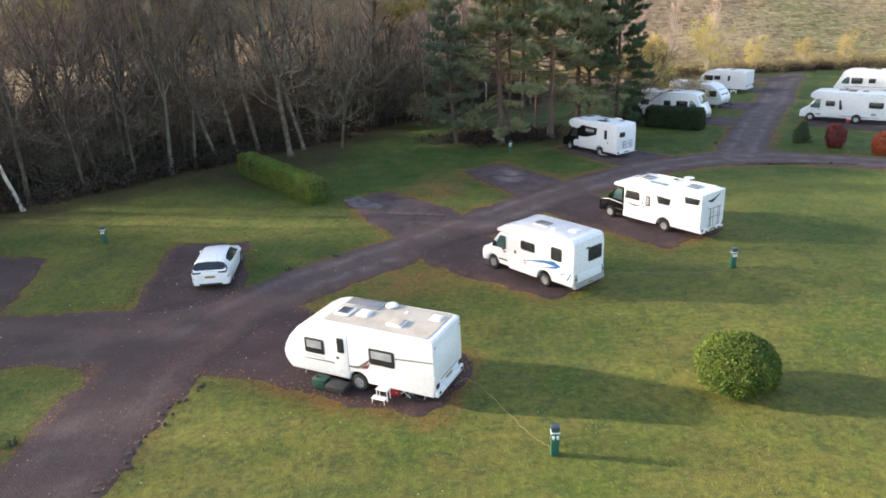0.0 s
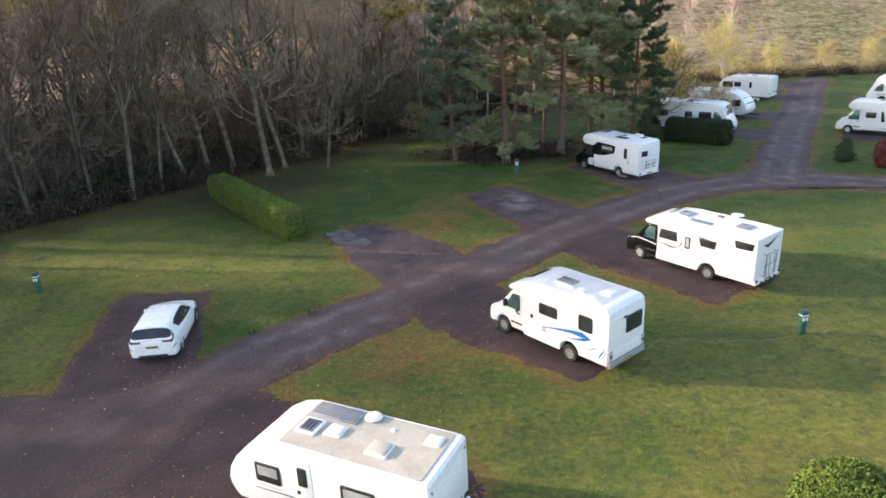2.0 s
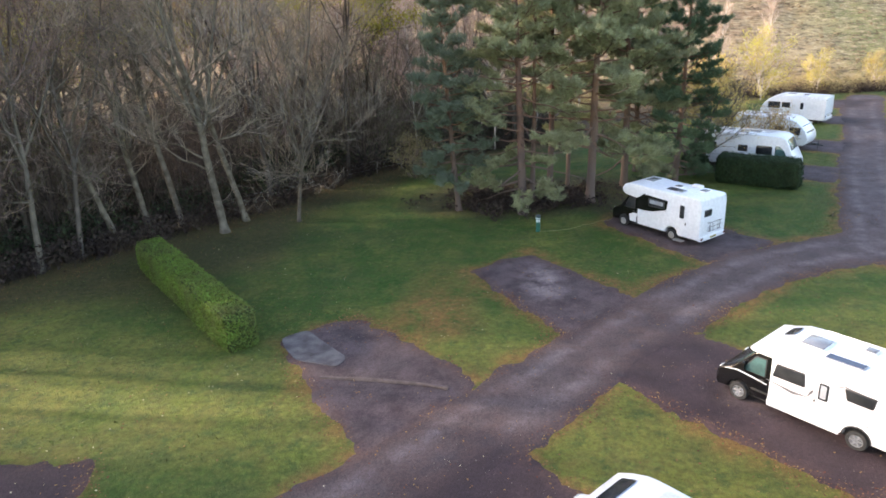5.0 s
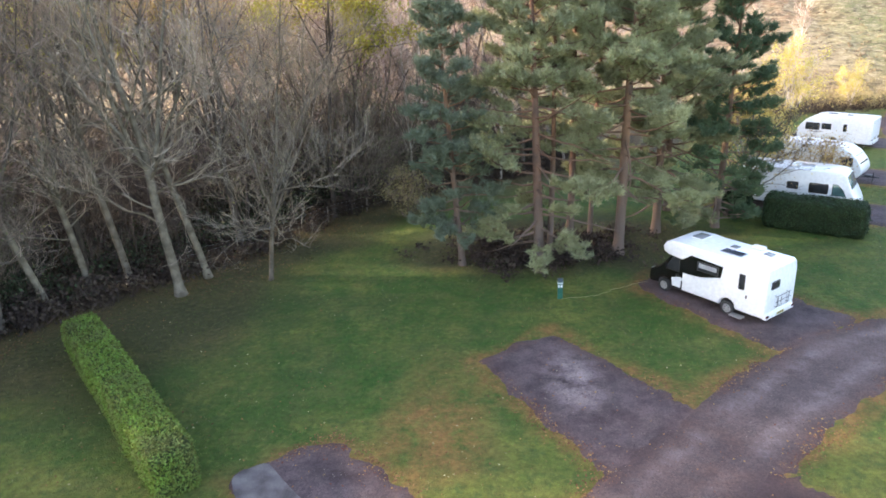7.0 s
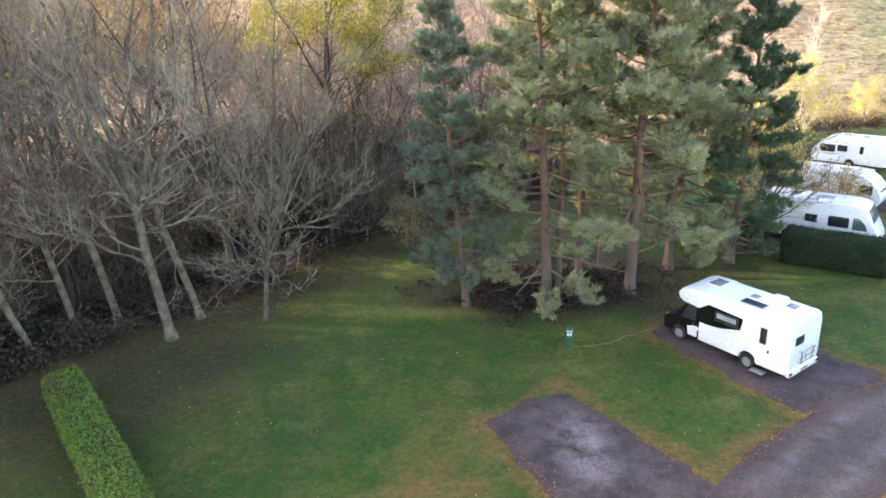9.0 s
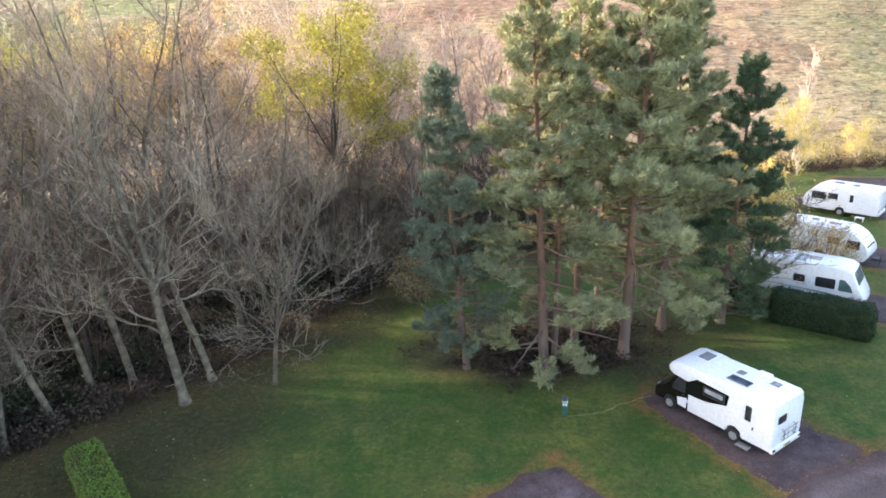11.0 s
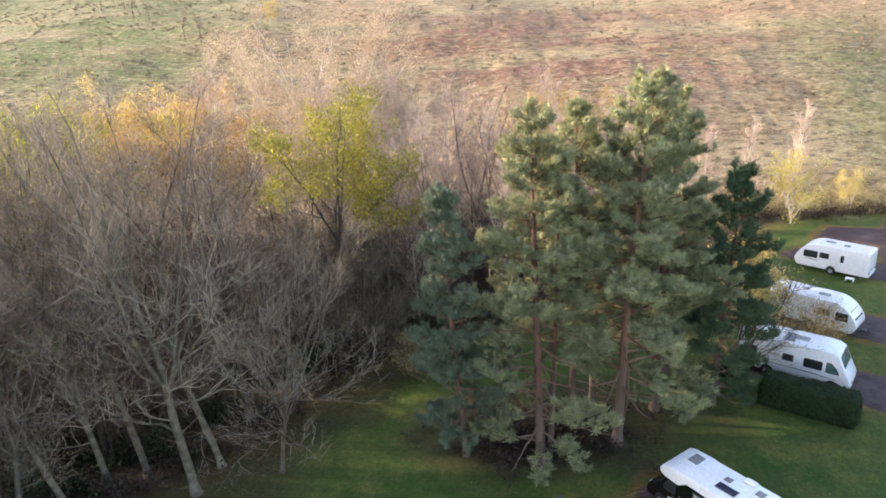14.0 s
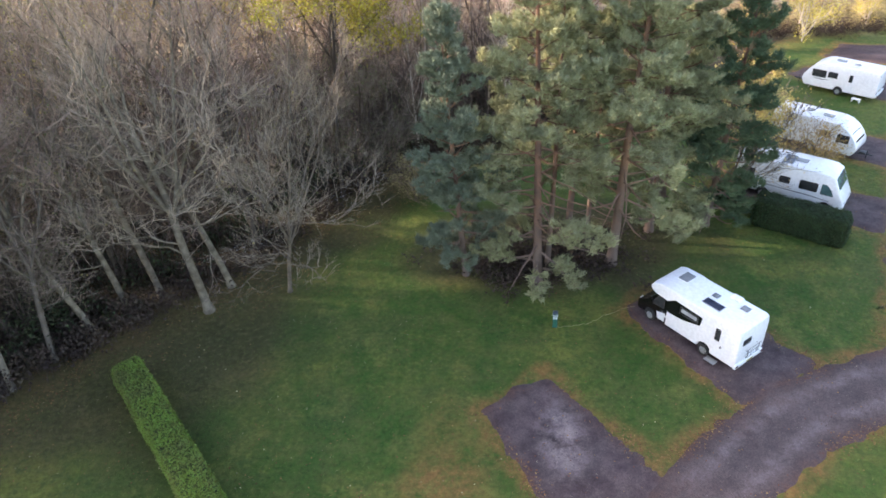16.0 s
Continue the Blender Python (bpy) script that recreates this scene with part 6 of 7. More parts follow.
def lumpy_box(lx, ly, lz, seed, rough=0.08, round_=0.18):
    """A clipped hedge's mass, uneven, from -lx/2 to lx/2 and -ly/2 to ly/2, standing on 0."""
    bm = box(-lx / 2, lx / 2, -ly / 2, ly / 2, -0.05, lz, round_)
    bmesh.ops.subdivide_edges(bm, edges=bm.edges[:], cuts=3, use_grid_fill=True)
    long = [e for e in bm.edges if e.calc_length() > 0.6]
    bmesh.ops.subdivide_edges(bm, edges=long, cuts=3, use_grid_fill=True)
    for w in bm.verts:
        p = w.co * 1.1 + Vector((seed * 7.3, 0, 0))
        w.co += Vector((noise.noise(p), noise.noise(p + Vector((9, 0, 0))), noise.noise(p + Vector((0, 9, 0))) if w.co.z > 0.2 else 0)) * rough
    bmesh.ops.recalc_face_normals(bm, faces=bm.faces)
    return bm


def lumpy_ball(rx, ry, rz, seed, rough=0.12):
    bm = bmesh.new()
    bmesh.ops.create_icosphere(bm, subdivisions=4, radius=1.0)
    for w in bm.verts:
        n = w.co.normalized()
        k = 1 + rough * noise.noise(n * 2.2 + Vector((seed, 0, 0))) + rough * 0.6 * noise.noise(n * 5 + Vector((seed, 3, 0)))
        w.co = Vector((n.x * rx * k, n.y * ry * k, max(-0.02, rz * 0.92 + n.z * rz * k * 1.0 if n.z > -0.85 else 0.0)))
    bmesh.ops.recalc_face_normals(bm, faces=bm.faces)
    return bm


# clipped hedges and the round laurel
leafy_solid("hedge", spot(-12.7, 52.7, 127.4), "long clipped green hedge on the lawn beside the wood", "hedge", lumpy_box(13.1, 1.35, 1.72, 1), M_HEDGE, 52000, 0.088, 1, "", M_HEDGECORE)
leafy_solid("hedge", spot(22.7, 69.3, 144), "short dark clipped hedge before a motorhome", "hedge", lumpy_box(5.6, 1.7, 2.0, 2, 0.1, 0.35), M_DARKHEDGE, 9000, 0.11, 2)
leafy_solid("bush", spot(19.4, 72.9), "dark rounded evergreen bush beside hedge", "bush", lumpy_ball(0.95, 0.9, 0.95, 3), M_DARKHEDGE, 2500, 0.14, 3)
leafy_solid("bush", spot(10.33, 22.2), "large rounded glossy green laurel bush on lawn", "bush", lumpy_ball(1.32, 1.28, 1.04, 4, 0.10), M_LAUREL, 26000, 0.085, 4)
leafy_solid("shrub", spot(32.5, 58.0), "rounded dark red shrub beside back road", "shrub", lumpy_ball(0.72, 0.7, 1.0, 5, 0.22), M_REDLEAF, 5200, 0.10, 5, "", M_REDLEAF)
leafy_solid("shrub", spot(34.7, 55.0), "orange-red autumn shrub beside back road", "shrub", lumpy_ball(0.75, 0.75, 0.92, 6, 0.2), M_ORANGELEAF, 5200, 0.10, 6, "", M_ORANGELEAF)
pine("young_conifer", spot(30.9, 60.5), "small dark green conifer on grass beside back road", 77, 1.75, 0.05, 0.06, 0.85, 60, needle=M_DARKNEEDLE, clump=0.6, cone=True)

# pines
pine("pine_tree", spot(5.3, 64.7), "tall pine with orange trunk and grey-green crown", 11, 20.6, 0.30, 0.07, 5.3, 104, (0.0, 0.07))
pine("pine_tree", spot(10.1, 66.7), "tall pine with leaning pale lower trunk", 12, 22.1, 0.32, 0.17, 5.5, 100, (0.05, -0.02))
pine("pine_tree", spot(13.3, 70.1), "tall pine standing behind the others", 13, 20.6, 0.28, 0.10, 5.2, 96, (0.0, -0.08))
pine("pine_tree", spot(1.1, 66.2), "slender pine at the end of the lawn", 14, 17.2, 0.20, 0.10, 3.1, 88, (-0.065, -0.08), M_BLUENEEDLE)
pine("pine_tree", spot(7.6, 68.4), "pine with long bare stem", 15, 20.6, 0.24, 0.38, 4.0, 66, (0.03, 0.02))
pine("pine_tree", spot(17.2, 70.6), "dark pine at the edge of the clump", 16, 16.4, 0.24, 0.05, 3.9, 84, (0.0, -0.1), M_DARKNEEDLE)
pine("pine_tree", spot(15.4, 74.5), "dark pine behind the clump", 17, 19.0, 0.24, 0.16, 3.6, 62, (-0.02, -0.04), M_DARKNEEDLE)

pine("pine_tree", spot(6.1, 66.4), "slim pine close behind another trunk", 18, 18.6, 0.19, 0.5, 2.8, 34, (0.02, 0.0))
pine("pine_tree", spot(9.1, 69.6), "slim pine with long bare orange stem", 19, 19.2, 0.17, 0.5, 3.0, 34, (0.01, -0.02))

# trees at the wood's front
front = [(-20.4, 62.2, 1, 21.0, (-0.26, 0.02)), (-19.3, 64.4, 2, 21.5, (-0.16, 0.0)), (-17.5, 65.3, 3, 22.5, (-0.14, 0.03)), (-14.2, 63.7, 4, 23.2, (-0.12, 0.02)), (-13.4, 66.0, 5, 21.5, (-0.18, 0.0)), (-9.7, 65.2, 6, 17.4, (0.18, -0.06))]
for x, y, s, h, ln in front:
    bare_tree("woodland_tree", spot(x, y), "tall bare grey-barked tree at the edge of the lawn", 100 + s, h, (0.0, 0.2, 0.2, 0.21, 0.26, 0.2, 0.14)[s], (0.0, 0.40, 0.3, 0.42, 0.36, 0.42, 0.28)[s], 1.0 if s != 6 else 1.15, 24, 8, 6, 3, 1.0, ln, (0, 4, 3, 4, 5, 4, 5)[s], M_FRONTBARK, M_FRONTTWIG if s != 6 else M_HAZELTWIG, (1400 if s < 3 else 350), (M_OLIVELEAF if s < 3 else M_BROWNLEAF), 0.11, 0.010, 0.22, 9)
bare_tree("birch_tree", spot(-30.6, 48.9), "leaning white-trunked birch at the wood's edge", 120, 16, 0.15, 0.35, 0.6, 12, 5, 4, 2, 0.9, (-0.22, 0.0), 1, M_BIRCHBARK, M_BIRCHTWIG)
bare_tree("thorn_tree", spot(18.6, 72.6), "low spreading bare tree with yellowing leaves over hedge", 121, 8.5, 0.16, 0.14, 1.7, 18, 7, 5, 3, 0.7, (0.14, -0.05), 4, M_SAPLING, M_SAPLING, 900, M_GOLDLEAF, 0.13, 0.014)

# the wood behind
# one kind takes the shade-toned sapling bark to dim the wood
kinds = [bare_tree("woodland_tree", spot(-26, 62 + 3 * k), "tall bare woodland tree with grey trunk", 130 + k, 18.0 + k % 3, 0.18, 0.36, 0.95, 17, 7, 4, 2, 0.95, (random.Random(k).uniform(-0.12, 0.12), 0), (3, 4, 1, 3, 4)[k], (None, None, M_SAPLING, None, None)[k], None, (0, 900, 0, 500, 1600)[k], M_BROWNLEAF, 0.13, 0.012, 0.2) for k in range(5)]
autumn = [bare_tree("autumn_tree", spot(x, y), lab, 150 + k, h, 0.16, (0.60, 0.54, 0.5)[k], sp, 22, 6, 5, 2, 0.95, (0, 0), 5, bk, tw, lv, lm, sz, low=0)
          for k, (x, y, lab, h, sp, bk, tw, lv, lm, sz) in enumerate([
              (-7.6, 76.4, "tree with bright yellow-green autumn leaves in the wood", 19.8, 0.72, None, None, 20000, M_YELLOWLEAF, 0.14),
              (-17.4, 83.0, "birch with golden autumn leaves behind bare trees", 19.6, 0.9, M_BIRCHBARK, M_BIRCHTWIG, 17000, M_GOLDLEAF, 0.14),
              (-29.5, 72.0, "tree with thin yellow autumn leaves", 18.5, 1.15, None, None, 8000, M_YELLOWLEAF, 0.17)])]
birches = [bare_tree("birch_tree", spot(x, y), "slender bare birch with pinkish twigs below the hill", 170 + k, h, (0.12, 0.09)[k], 0.15, (0.7, 0.5)[k], 22, 7, 7, 4, (1.15, 1.4)[k], (0, 0), 1, M_BIRCHBARK, M_BIRCHTWIG, twig_w=0.011) for k, (x, y, h) in enumerate([(-1.5, 92.0, 17.5), (39.6, 108.6, 13.0)])]
birches.append(bare_tree("birch_tree", spot(-12.0, 95.0), "pale cream-leaved birch at the back of the wood", 175, 19.0, 0.14, 0.22, 1.0, 20, 6, 5, 3, 1.0, (0, 0), 4, M_BIRCHBARK, M_BIRCHTWIG, 17000, M_CREAMLEAF, 0.11, 0.012))

rng = random.Random(5)
taken = [(x, y) for x, y, *_ in front] + [(-8.8, 76.6), (-17.4, 83.0), (-29.5, 72), (-1.5, 92)]


# unseen gaps left in the planting, placed so low sun streaks the site
SUN_GAPS = ((38.6, 1.1), (41.0, 0.9), (43.8, 1.3), (46.8, 0.9), (49.2, 0.6), (61.4, 1.6), (65.6, 1.9), (70.6, 2.5), (79.5, 1.4), (86.0, 1.6), (89.5, 1.4), (94.0, 1.8), (98.0, 2.4))


def in_sun_gap(x, y, share):
    q = x * math.sin(radians(180 - SUN_HEADING)) + y * math.cos(radians(180 - SUN_HEADING))
    return any(abs(q - r) < half * share for r, half in SUN_GAPS)


def free(x, y, gap):
    if any((x - a) ** 2 + (y - b) ** 2 < gap * gap for a, b in taken):
        return False
    taken.append((x, y))
    return True


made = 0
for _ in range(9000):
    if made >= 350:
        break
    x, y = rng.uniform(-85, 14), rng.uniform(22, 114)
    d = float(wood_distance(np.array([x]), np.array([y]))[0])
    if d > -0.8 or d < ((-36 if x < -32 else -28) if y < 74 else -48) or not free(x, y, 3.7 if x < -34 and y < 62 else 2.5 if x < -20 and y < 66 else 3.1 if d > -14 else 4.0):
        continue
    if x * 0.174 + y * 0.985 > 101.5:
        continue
    if d < -4 and in_sun_gap(x, y, 1.0):
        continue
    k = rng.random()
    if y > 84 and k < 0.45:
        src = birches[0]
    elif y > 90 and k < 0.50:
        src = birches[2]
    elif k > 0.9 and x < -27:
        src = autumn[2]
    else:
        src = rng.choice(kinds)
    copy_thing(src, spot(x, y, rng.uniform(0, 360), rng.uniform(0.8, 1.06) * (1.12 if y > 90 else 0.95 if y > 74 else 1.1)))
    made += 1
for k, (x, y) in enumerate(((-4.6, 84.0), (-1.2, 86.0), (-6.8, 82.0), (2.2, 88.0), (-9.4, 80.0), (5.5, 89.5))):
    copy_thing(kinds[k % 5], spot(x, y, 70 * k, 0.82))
# saplings and hazel filling the wood's lower storey
thin = [bare_tree("sapling", spot(-22.5 + 2 * k, 64.5 + 3 * k), "thin bare sapling in the wood's lower storey", 190 + k, 7.5, 0.05, 0.15, 1.1, 15, 5, 5, 2, 1.0, (0.1 * (k - 1), 0), (1, 3, 2)[k], M_SAPLING, M_SAPLING) for k in range(3)]
for t in thin:
    tagged(t, group="saplings in the wood", category="sapling")
made = 0
for _ in range(9000):
    if made >= 80:
        break
    x, y = rng.uniform(-62, 8), rng.uniform(26, 98)
    d = float(wood_distance(np.array([x]), np.array([y]))[0])
    if d > (-4.5 if -26 < x < -8 else -1.2) or d < -13 or x < -36 or in_sun_gap(x, y, 0.7) or not free(x, y, 1.5):
        continue
    copy_thing(rng.choice(thin), spot(x, y, rng.uniform(0, 360), rng.uniform(0.6, 1.25)))
    made += 1
# hazels and low bare trees filling the wood's front
hazels = [bare_tree("hazel", spot(x, y), "low dense bare hazel at the wood's front", 200 + k, h, 0.08, 0.10, 1.3, 20, 7, 6, 2, 0.9, (0.05 * k, 0), 5, M_SAPLING, M_HAZELTWIG, 900, M_OLIVELEAF, 0.12, 0.011, 0.2) for k, (x, y, h) in enumerate([(-24.4, 62.6, 9.0), (-12.2, 70.6, 10.0)])]
for t in hazels:
    tagged(t, group="hazels in the wood", category="hazel")
for k, (x, y) in enumerate(((-15.6, 69.8), (-10.4, 71.6), (-8.6, 74.8), (-29.4, 56.0), (-32.0, 53.5), (-25.6, 64.2), (-20.8, 68.4), (-7.0, 78.6), (-35.0, 51.0), (-17.0, 70.6), (-13.6, 72.6), (-8.9, 71.0), (-28.0, 59.0), (-8.0, 73.4), (-6.4, 76.8), (-4.2, 79.6), (-2.0, 82.0), (-5.4, 78.4), (-23.4, 66.6), (-18.6, 71.6))):
    if in_sun_gap(x, y, 1.2):
        continue
    copy_thing(hazels[k % 2], spot(x, y, 77 * k, 0.8 + 0.09 * (k * 7 % 5)))
HILL_BUSHES = ((0, -43.6, 157.0, 0.36), (0, -40.5, 156.0, 0.3), (0, -57.6, 171.0, 0.34), (0, -54.0, 169.5, 0.28), (1, -30.0, 163.0, 0.6), (0, -59.5, 152.7, 0.2), (0, -56.0, 151.5, 0.18))
# birches and scrub along the foot of the hill
for x, y, s in ((33.4, 107.5, 0.9), (28.4, 106.0, 0.85), (27.0, 107.5, 0.7), (22, 98, 0.9), (14, 97, 0.95), (3, 96, 0.95), (26.0, 104.0, 0.8)):
    copy_thing(birches[1], spot(x, y, rng.uniform(0, 360), s))
for k, x, y, turn, s in ((1, 10.0, 93.0, 40, 0.8),
                         (2, -31.0, 84.0, 20, 1.05), (0, -35.5, 70.0, 20, 0.95), (1, 12.4, 104.0, 120, 0.85), (1, -27.0, 92.0, 200, 1.0), (2, -22.0, 88.0, 100, 0.95)):
    copy_thing(autumn[k], spot(x, y, turn, s))
golden = bare_tree("autumn_shrub", spot(38.4, 104.8), "golden-leaved shrub at the foot of the hill", 182, 7.4, 0.07, 0.10, 1.0, 20, 6, 5, 2, 1.0, (0, 0), 5, M_BIRCHBARK, M_BIRCHTWIG, 6000, M_YELLOWGOLD, 0.13, 0.010)
tagged(golden, category="shrub", group="shrubs below the hill")
for x, y, turn, s in ((47.0, 108.5, 80, 0.62), (55.0, 110.0, 10, 0.55), (62.0, 111.0, 50, 0.6), (31.0, 103.5, 200, 0.55), (70.0, 110.5, 120, 0.6)):
    copy_thing(golden, spot(x, y, turn, s))
for k, x, y, s in HILL_BUSHES:
    copy_thing((kinds[0], golden)[k], spot(x, y, 50 * x, s))
for x, y, s in ((-12.6, 103.0, 1.34), (-14.6, 100.0, 1.25), (-10.4, 100.5, 1.25)):
    copy_thing(birches[2], spot(x, y, 40 * x, s))
for x, y, s in ((-24.6, 106.0, 1.3), (-21.5, 104.0, 1.2), (-5.2, 102.0, 1.25), (-3.0, 100.0, 1.15), (1.3, 92.0, 1.15), (0.4, 97.0, 1.2), (4.2, 91.0, 1.1)):
    copy_thing(birches[0], spot(x, y, 40 * x, s * 0.9))


bare_tree("thorn_tree", spot(22.6, 79.6), "small tree with thin golden leaves between pitches", 122, 7.6, 0.12, 0.2, 1.4, 16, 6, 5, 3, 0.8, (0.1, -0.1), 4, M_BIRCHBARK, M_BIRCHTWIG, 10000, M_GOLDLEAF, 0.16)
bare_tree("thorn_tree", spot(26.3, 75.9), "low golden-leaved bush beside a motorhome", 123, 3.9, 0.06, 0.08, 1.6, 14, 6, 4, 2, 0.8, (0.0, 0.0), 4, None, None, 2600, M_GOLDLEAF, 0.11)
bare_tree("thorn_tree", spot(-2.2, 75.2), "pale-leaved shrub at the end of the lawn", 124, 3.2, 0.06, 0.08, 1.1, 16, 6, 5, 2, 0.8, (0.0, 0.0), 4, None, None, 3800, M_STRAWLEAF, 0.10)


def undergrowth(name, label, mat, count, seed, where, hgt, wid, kind_="stuff", leaf=0.2):
    """Brambles, bracken and saplings nobody could count: bundles of crossing stems."""
    r = random.Random(seed)
    g = Growth()
    n = 0
    while n < count:
        x, y = where(r)
        if x is None:
            continue
        z = float(height(np.array([x]), np.array([y]))[0])
        p = Vector((x, y, z - 0.05))
        h = hgt * r.uniform(0.5, 1.3)
        for _ in range(9):
            q = p + Vector((r.gauss(0, wid), r.gauss(0, wid), h * r.uniform(0.4, 1.0)))
            g.sliver(p + Vector((r.gauss(0, wid * 0.5), r.gauss(0, wid * 0.5), 0)), q, 0.022, r)
            for _ in range(3):
                g.leaf(q + Vector((r.gauss(0, 0.2), r.gauss(0, 0.2), r.gauss(0, 0.15))), leaf, r)
        n += 1
    return tagged(part(name, g.data(), mat, None, "", 0), label, "undergrowth", kind=kind_)


def in_wood(r, near=-0.2, far=-14.0):
    x, y = r.uniform(-60, 12), r.uniform(22, 100)
    d = float(wood_distance(np.array([x]), np.array([y]))[0])
    return (x, y) if far < d < near and not (-13 < d < -1.5 and in_sun_gap(x, y, 0.65)) else (None, None)


undergrowth("woodland_undergrowth", "dead brown brambles and bracken under the trees", M_BRUSH, 3200, 31, in_wood, 1.3, 0.5)
# more evergreen scrub than grows here, a dark mass for shade between trunks
undergrowth("evergreen_undergrowth", "dark ivy and holly scrub, partly filling in for shade, along the wood's edge", M_EVERGREENBRUSH, 1100, 32, lambda r: in_wood(r, -2.0, -10.0), 2.0, 0.6)
# stems added to close bright gaps and darken the wood's depth
undergrowth("young_thicket", "tangled thicket of young stems, toned dark for shade deep in the wood", M_THICKET, 3500, 36, lambda r: in_wood(r, -5.0, -34.0), 6.2, 0.8, leaf=0.17)
undergrowth("pine_undergrowth", "reddish dead weeds under the pines", M_BRUSH, 260, 35, lambda r: (r.gauss(6.0, 2.6), r.gauss(67.6, 1.5)), 0.5, 0.3)
undergrowth("brown_bank", "dark brown dead growth along the bank below the hill", M_BRUSH, 420, 37, lambda r: (r.uniform(28, 80), r.gauss(107.4, 0.7)), 1.2, 0.6, leaf=0.14)
undergrowth("scrub", "pale tangled scrub along the foot of the hill", M_SCRUB, 1300, 33, lambda r: (r.uniform(-5, 90), r.gauss(110.5, 1.6)), 1.6, 0.6, leaf=0.12)


def tussocks(count, seed):
    """Rough grass on the hillside: sheaves of blades leaning downhill."""
    r = random.Random(seed)
    pts = []
    while len(pts) < count:
        y = 113 + 110 * r.random() ** 1.5
        x = r.uniform(-30 - 0.6 * (y - 60), 20 + 0.75 * (y - 50))
        if value_noise(x, y, 5.0, 71) + 0.5 * value_noise(x, y, 2.2, 72) > -0.25:
            pts.append((x, y))
    zs = height(np.array([p[0] for p in pts]), np.array([p[1] for p in pts]))
    g = Growth()
    for (x, y), z in zip(pts, zs):
        s = r.uniform(0.12, 0.30) * (0.5 + y / 230)
        for _ in range(6):
            a = r.uniform(0, 6.28)
            p = Vector((x + r.gauss(0, s * 0.5), y + r.gauss(0, s * 0.3), z - 0.05))
            g.sliver(p, p + Vector((math.cos(a) * s * 0.5, math.sin(a) * s * 0.5 - 0.15 * s, s * r.uniform(0.6, 1.1))), s * 0.3, r)
    return tagged(part("moor_grass", g.data(), M_TUSSOCK, None, "", 0), "tan tussocks of dead moorland grass", "grass", kind="stuff")


tussocks(15000, 41)

# ---- small things ----


def hookup_post(x, y, turn):
    p = empty("hookup_post", pose(x, y, float(height(np.array([x]), np.array([y]))[0]) - 0.02, 0, 0, turn), "green electric hook-up post with dark cap and white sockets", "power post", "electric hook-up posts")
    part("column", box(-0.13, 0.13, -0.11, 0.11, 0.0, 0.98, 0.03), M_POSTGREEN, p)
    part("cap", box(-0.138, 0.138, -0.118, 0.118, 0.94, 1.10, 0.04), M_NAVY, p, "dark blue-grey cap")
    part("band", box(-0.145, 0.145, -0.125, 0.125, 0.86, 0.9, 0.008), M_WHITEPLASTIC, p)
    for s in (1, -1):
        part("socket", box(s * 0.065 - 0.04, s * 0.065 + 0.04, -0.145, -0.105, 0.66, 0.80, 0.012), M_WHITEPLASTIC, p, "white socket cover")
    return p


for x, y, a in ((3.4, 18.75, 0), (14.45, 33.1, 10), (-20.9, 40.85, 5), (5.8, 61.0, -10)):
    hookup_post(x, y, a)


def small_marker(x, y, s, label="low dark plant stump marking the road edge"):
    """A stub post with a ragged tuft round it."""
    z = float(height(np.array([x]), np.array([y]))[0])
    t = empty("edge_marker", pose(x, y, z - 0.02, 0, 0, s * 40), label, "marker", "road edge markers")
    part("stub", tube([(0, 0, 0), (0.01, 0.02, 0.16), (0.0, 0.03, 0.27)], 0.025, 7), M_TIMBER, t)
    g, r = Growth(), random.Random(s)
    for _ in range(34):
        a = r.uniform(0, 6.28)
        g.sliver(Vector((r.gauss(0, 0.08), r.gauss(0, 0.12), 0)), Vector((math.cos(a) * 0.17, math.sin(a) * 0.17, r.uniform(0.1, 0.4))), 0.014, r)
    part("weeds", g.data(), M_EVERGREENBRUSH, t, "dark weeds round the stub", 0)


for k, (x, y) in enumerate(((25.0, 53.2), (27.6, 52.9), (29.4, 52.5), (-8.4, 35.1), (-14.6, 20.3), (-6.1, 36.9), (23.9, 61.3))):
    small_marker(x, y, k + 1)


strip = [(23.4, 53.55), (25.0, 53.3), (26.4, 53.12), (27.6, 52.95), (28.6, 52.7), (29.6, 52.45), (31.0, 51.9)]
tagged(part("edging_strip", tube([(x, y, 0.06) for x, y in strip], 0.07, 6), M_STONE), "low dark edging along the inner bend of the road", "edging")


lip = [(-5.0, 44.7), (-4.2, 44.55), (-3.3, 44.4), (-2.4, 44.25), (-1.5, 44.0), (-0.7, 43.75), (0.05, 43.5)]
ridge = tube([(x, y, 0.055) for x, y in lip], 0.09, 8)
for w in ridge.verts:
    w.co += Vector((noise.noise(w.co * 3.1), noise.noise(w.co * 3.1 + Vector((7, 0, 0))), 0)) * 0.12
tagged(part("gravel_lip", ridge, M_LIP), "low pale gravel lip across the mouth of an empty pitch", "edging")


def cable(label, pts, mat, seed):
    """A supply lead lying in the grass."""
    r = random.Random(seed)
    out = []
    for (ax, ay), (bx, by) in zip(pts, pts[1:]):
        for k in range(5):
            t = k / 5
            x, y = ax + (bx - ax) * t + r.gauss(0, 0.035), ay + (by - ay) * t + r.gauss(0, 0.035)
            out.append((x, y))
    zs = np.maximum(height(np.array([p[0] for p in out]), np.array([p[1] for p in out])), np.where(gravel_distance(np.array([p[0] for p in out]), np.array([p[1] for p in out])) < 0.2, 0.07, -1)) + 0.035
    return tagged(part("power_cable", tube([(x, y, z - 0.012) for (x, y), z in zip(out, zs)], 0.008, 5), mat), label, "cable", "hook-up cables")


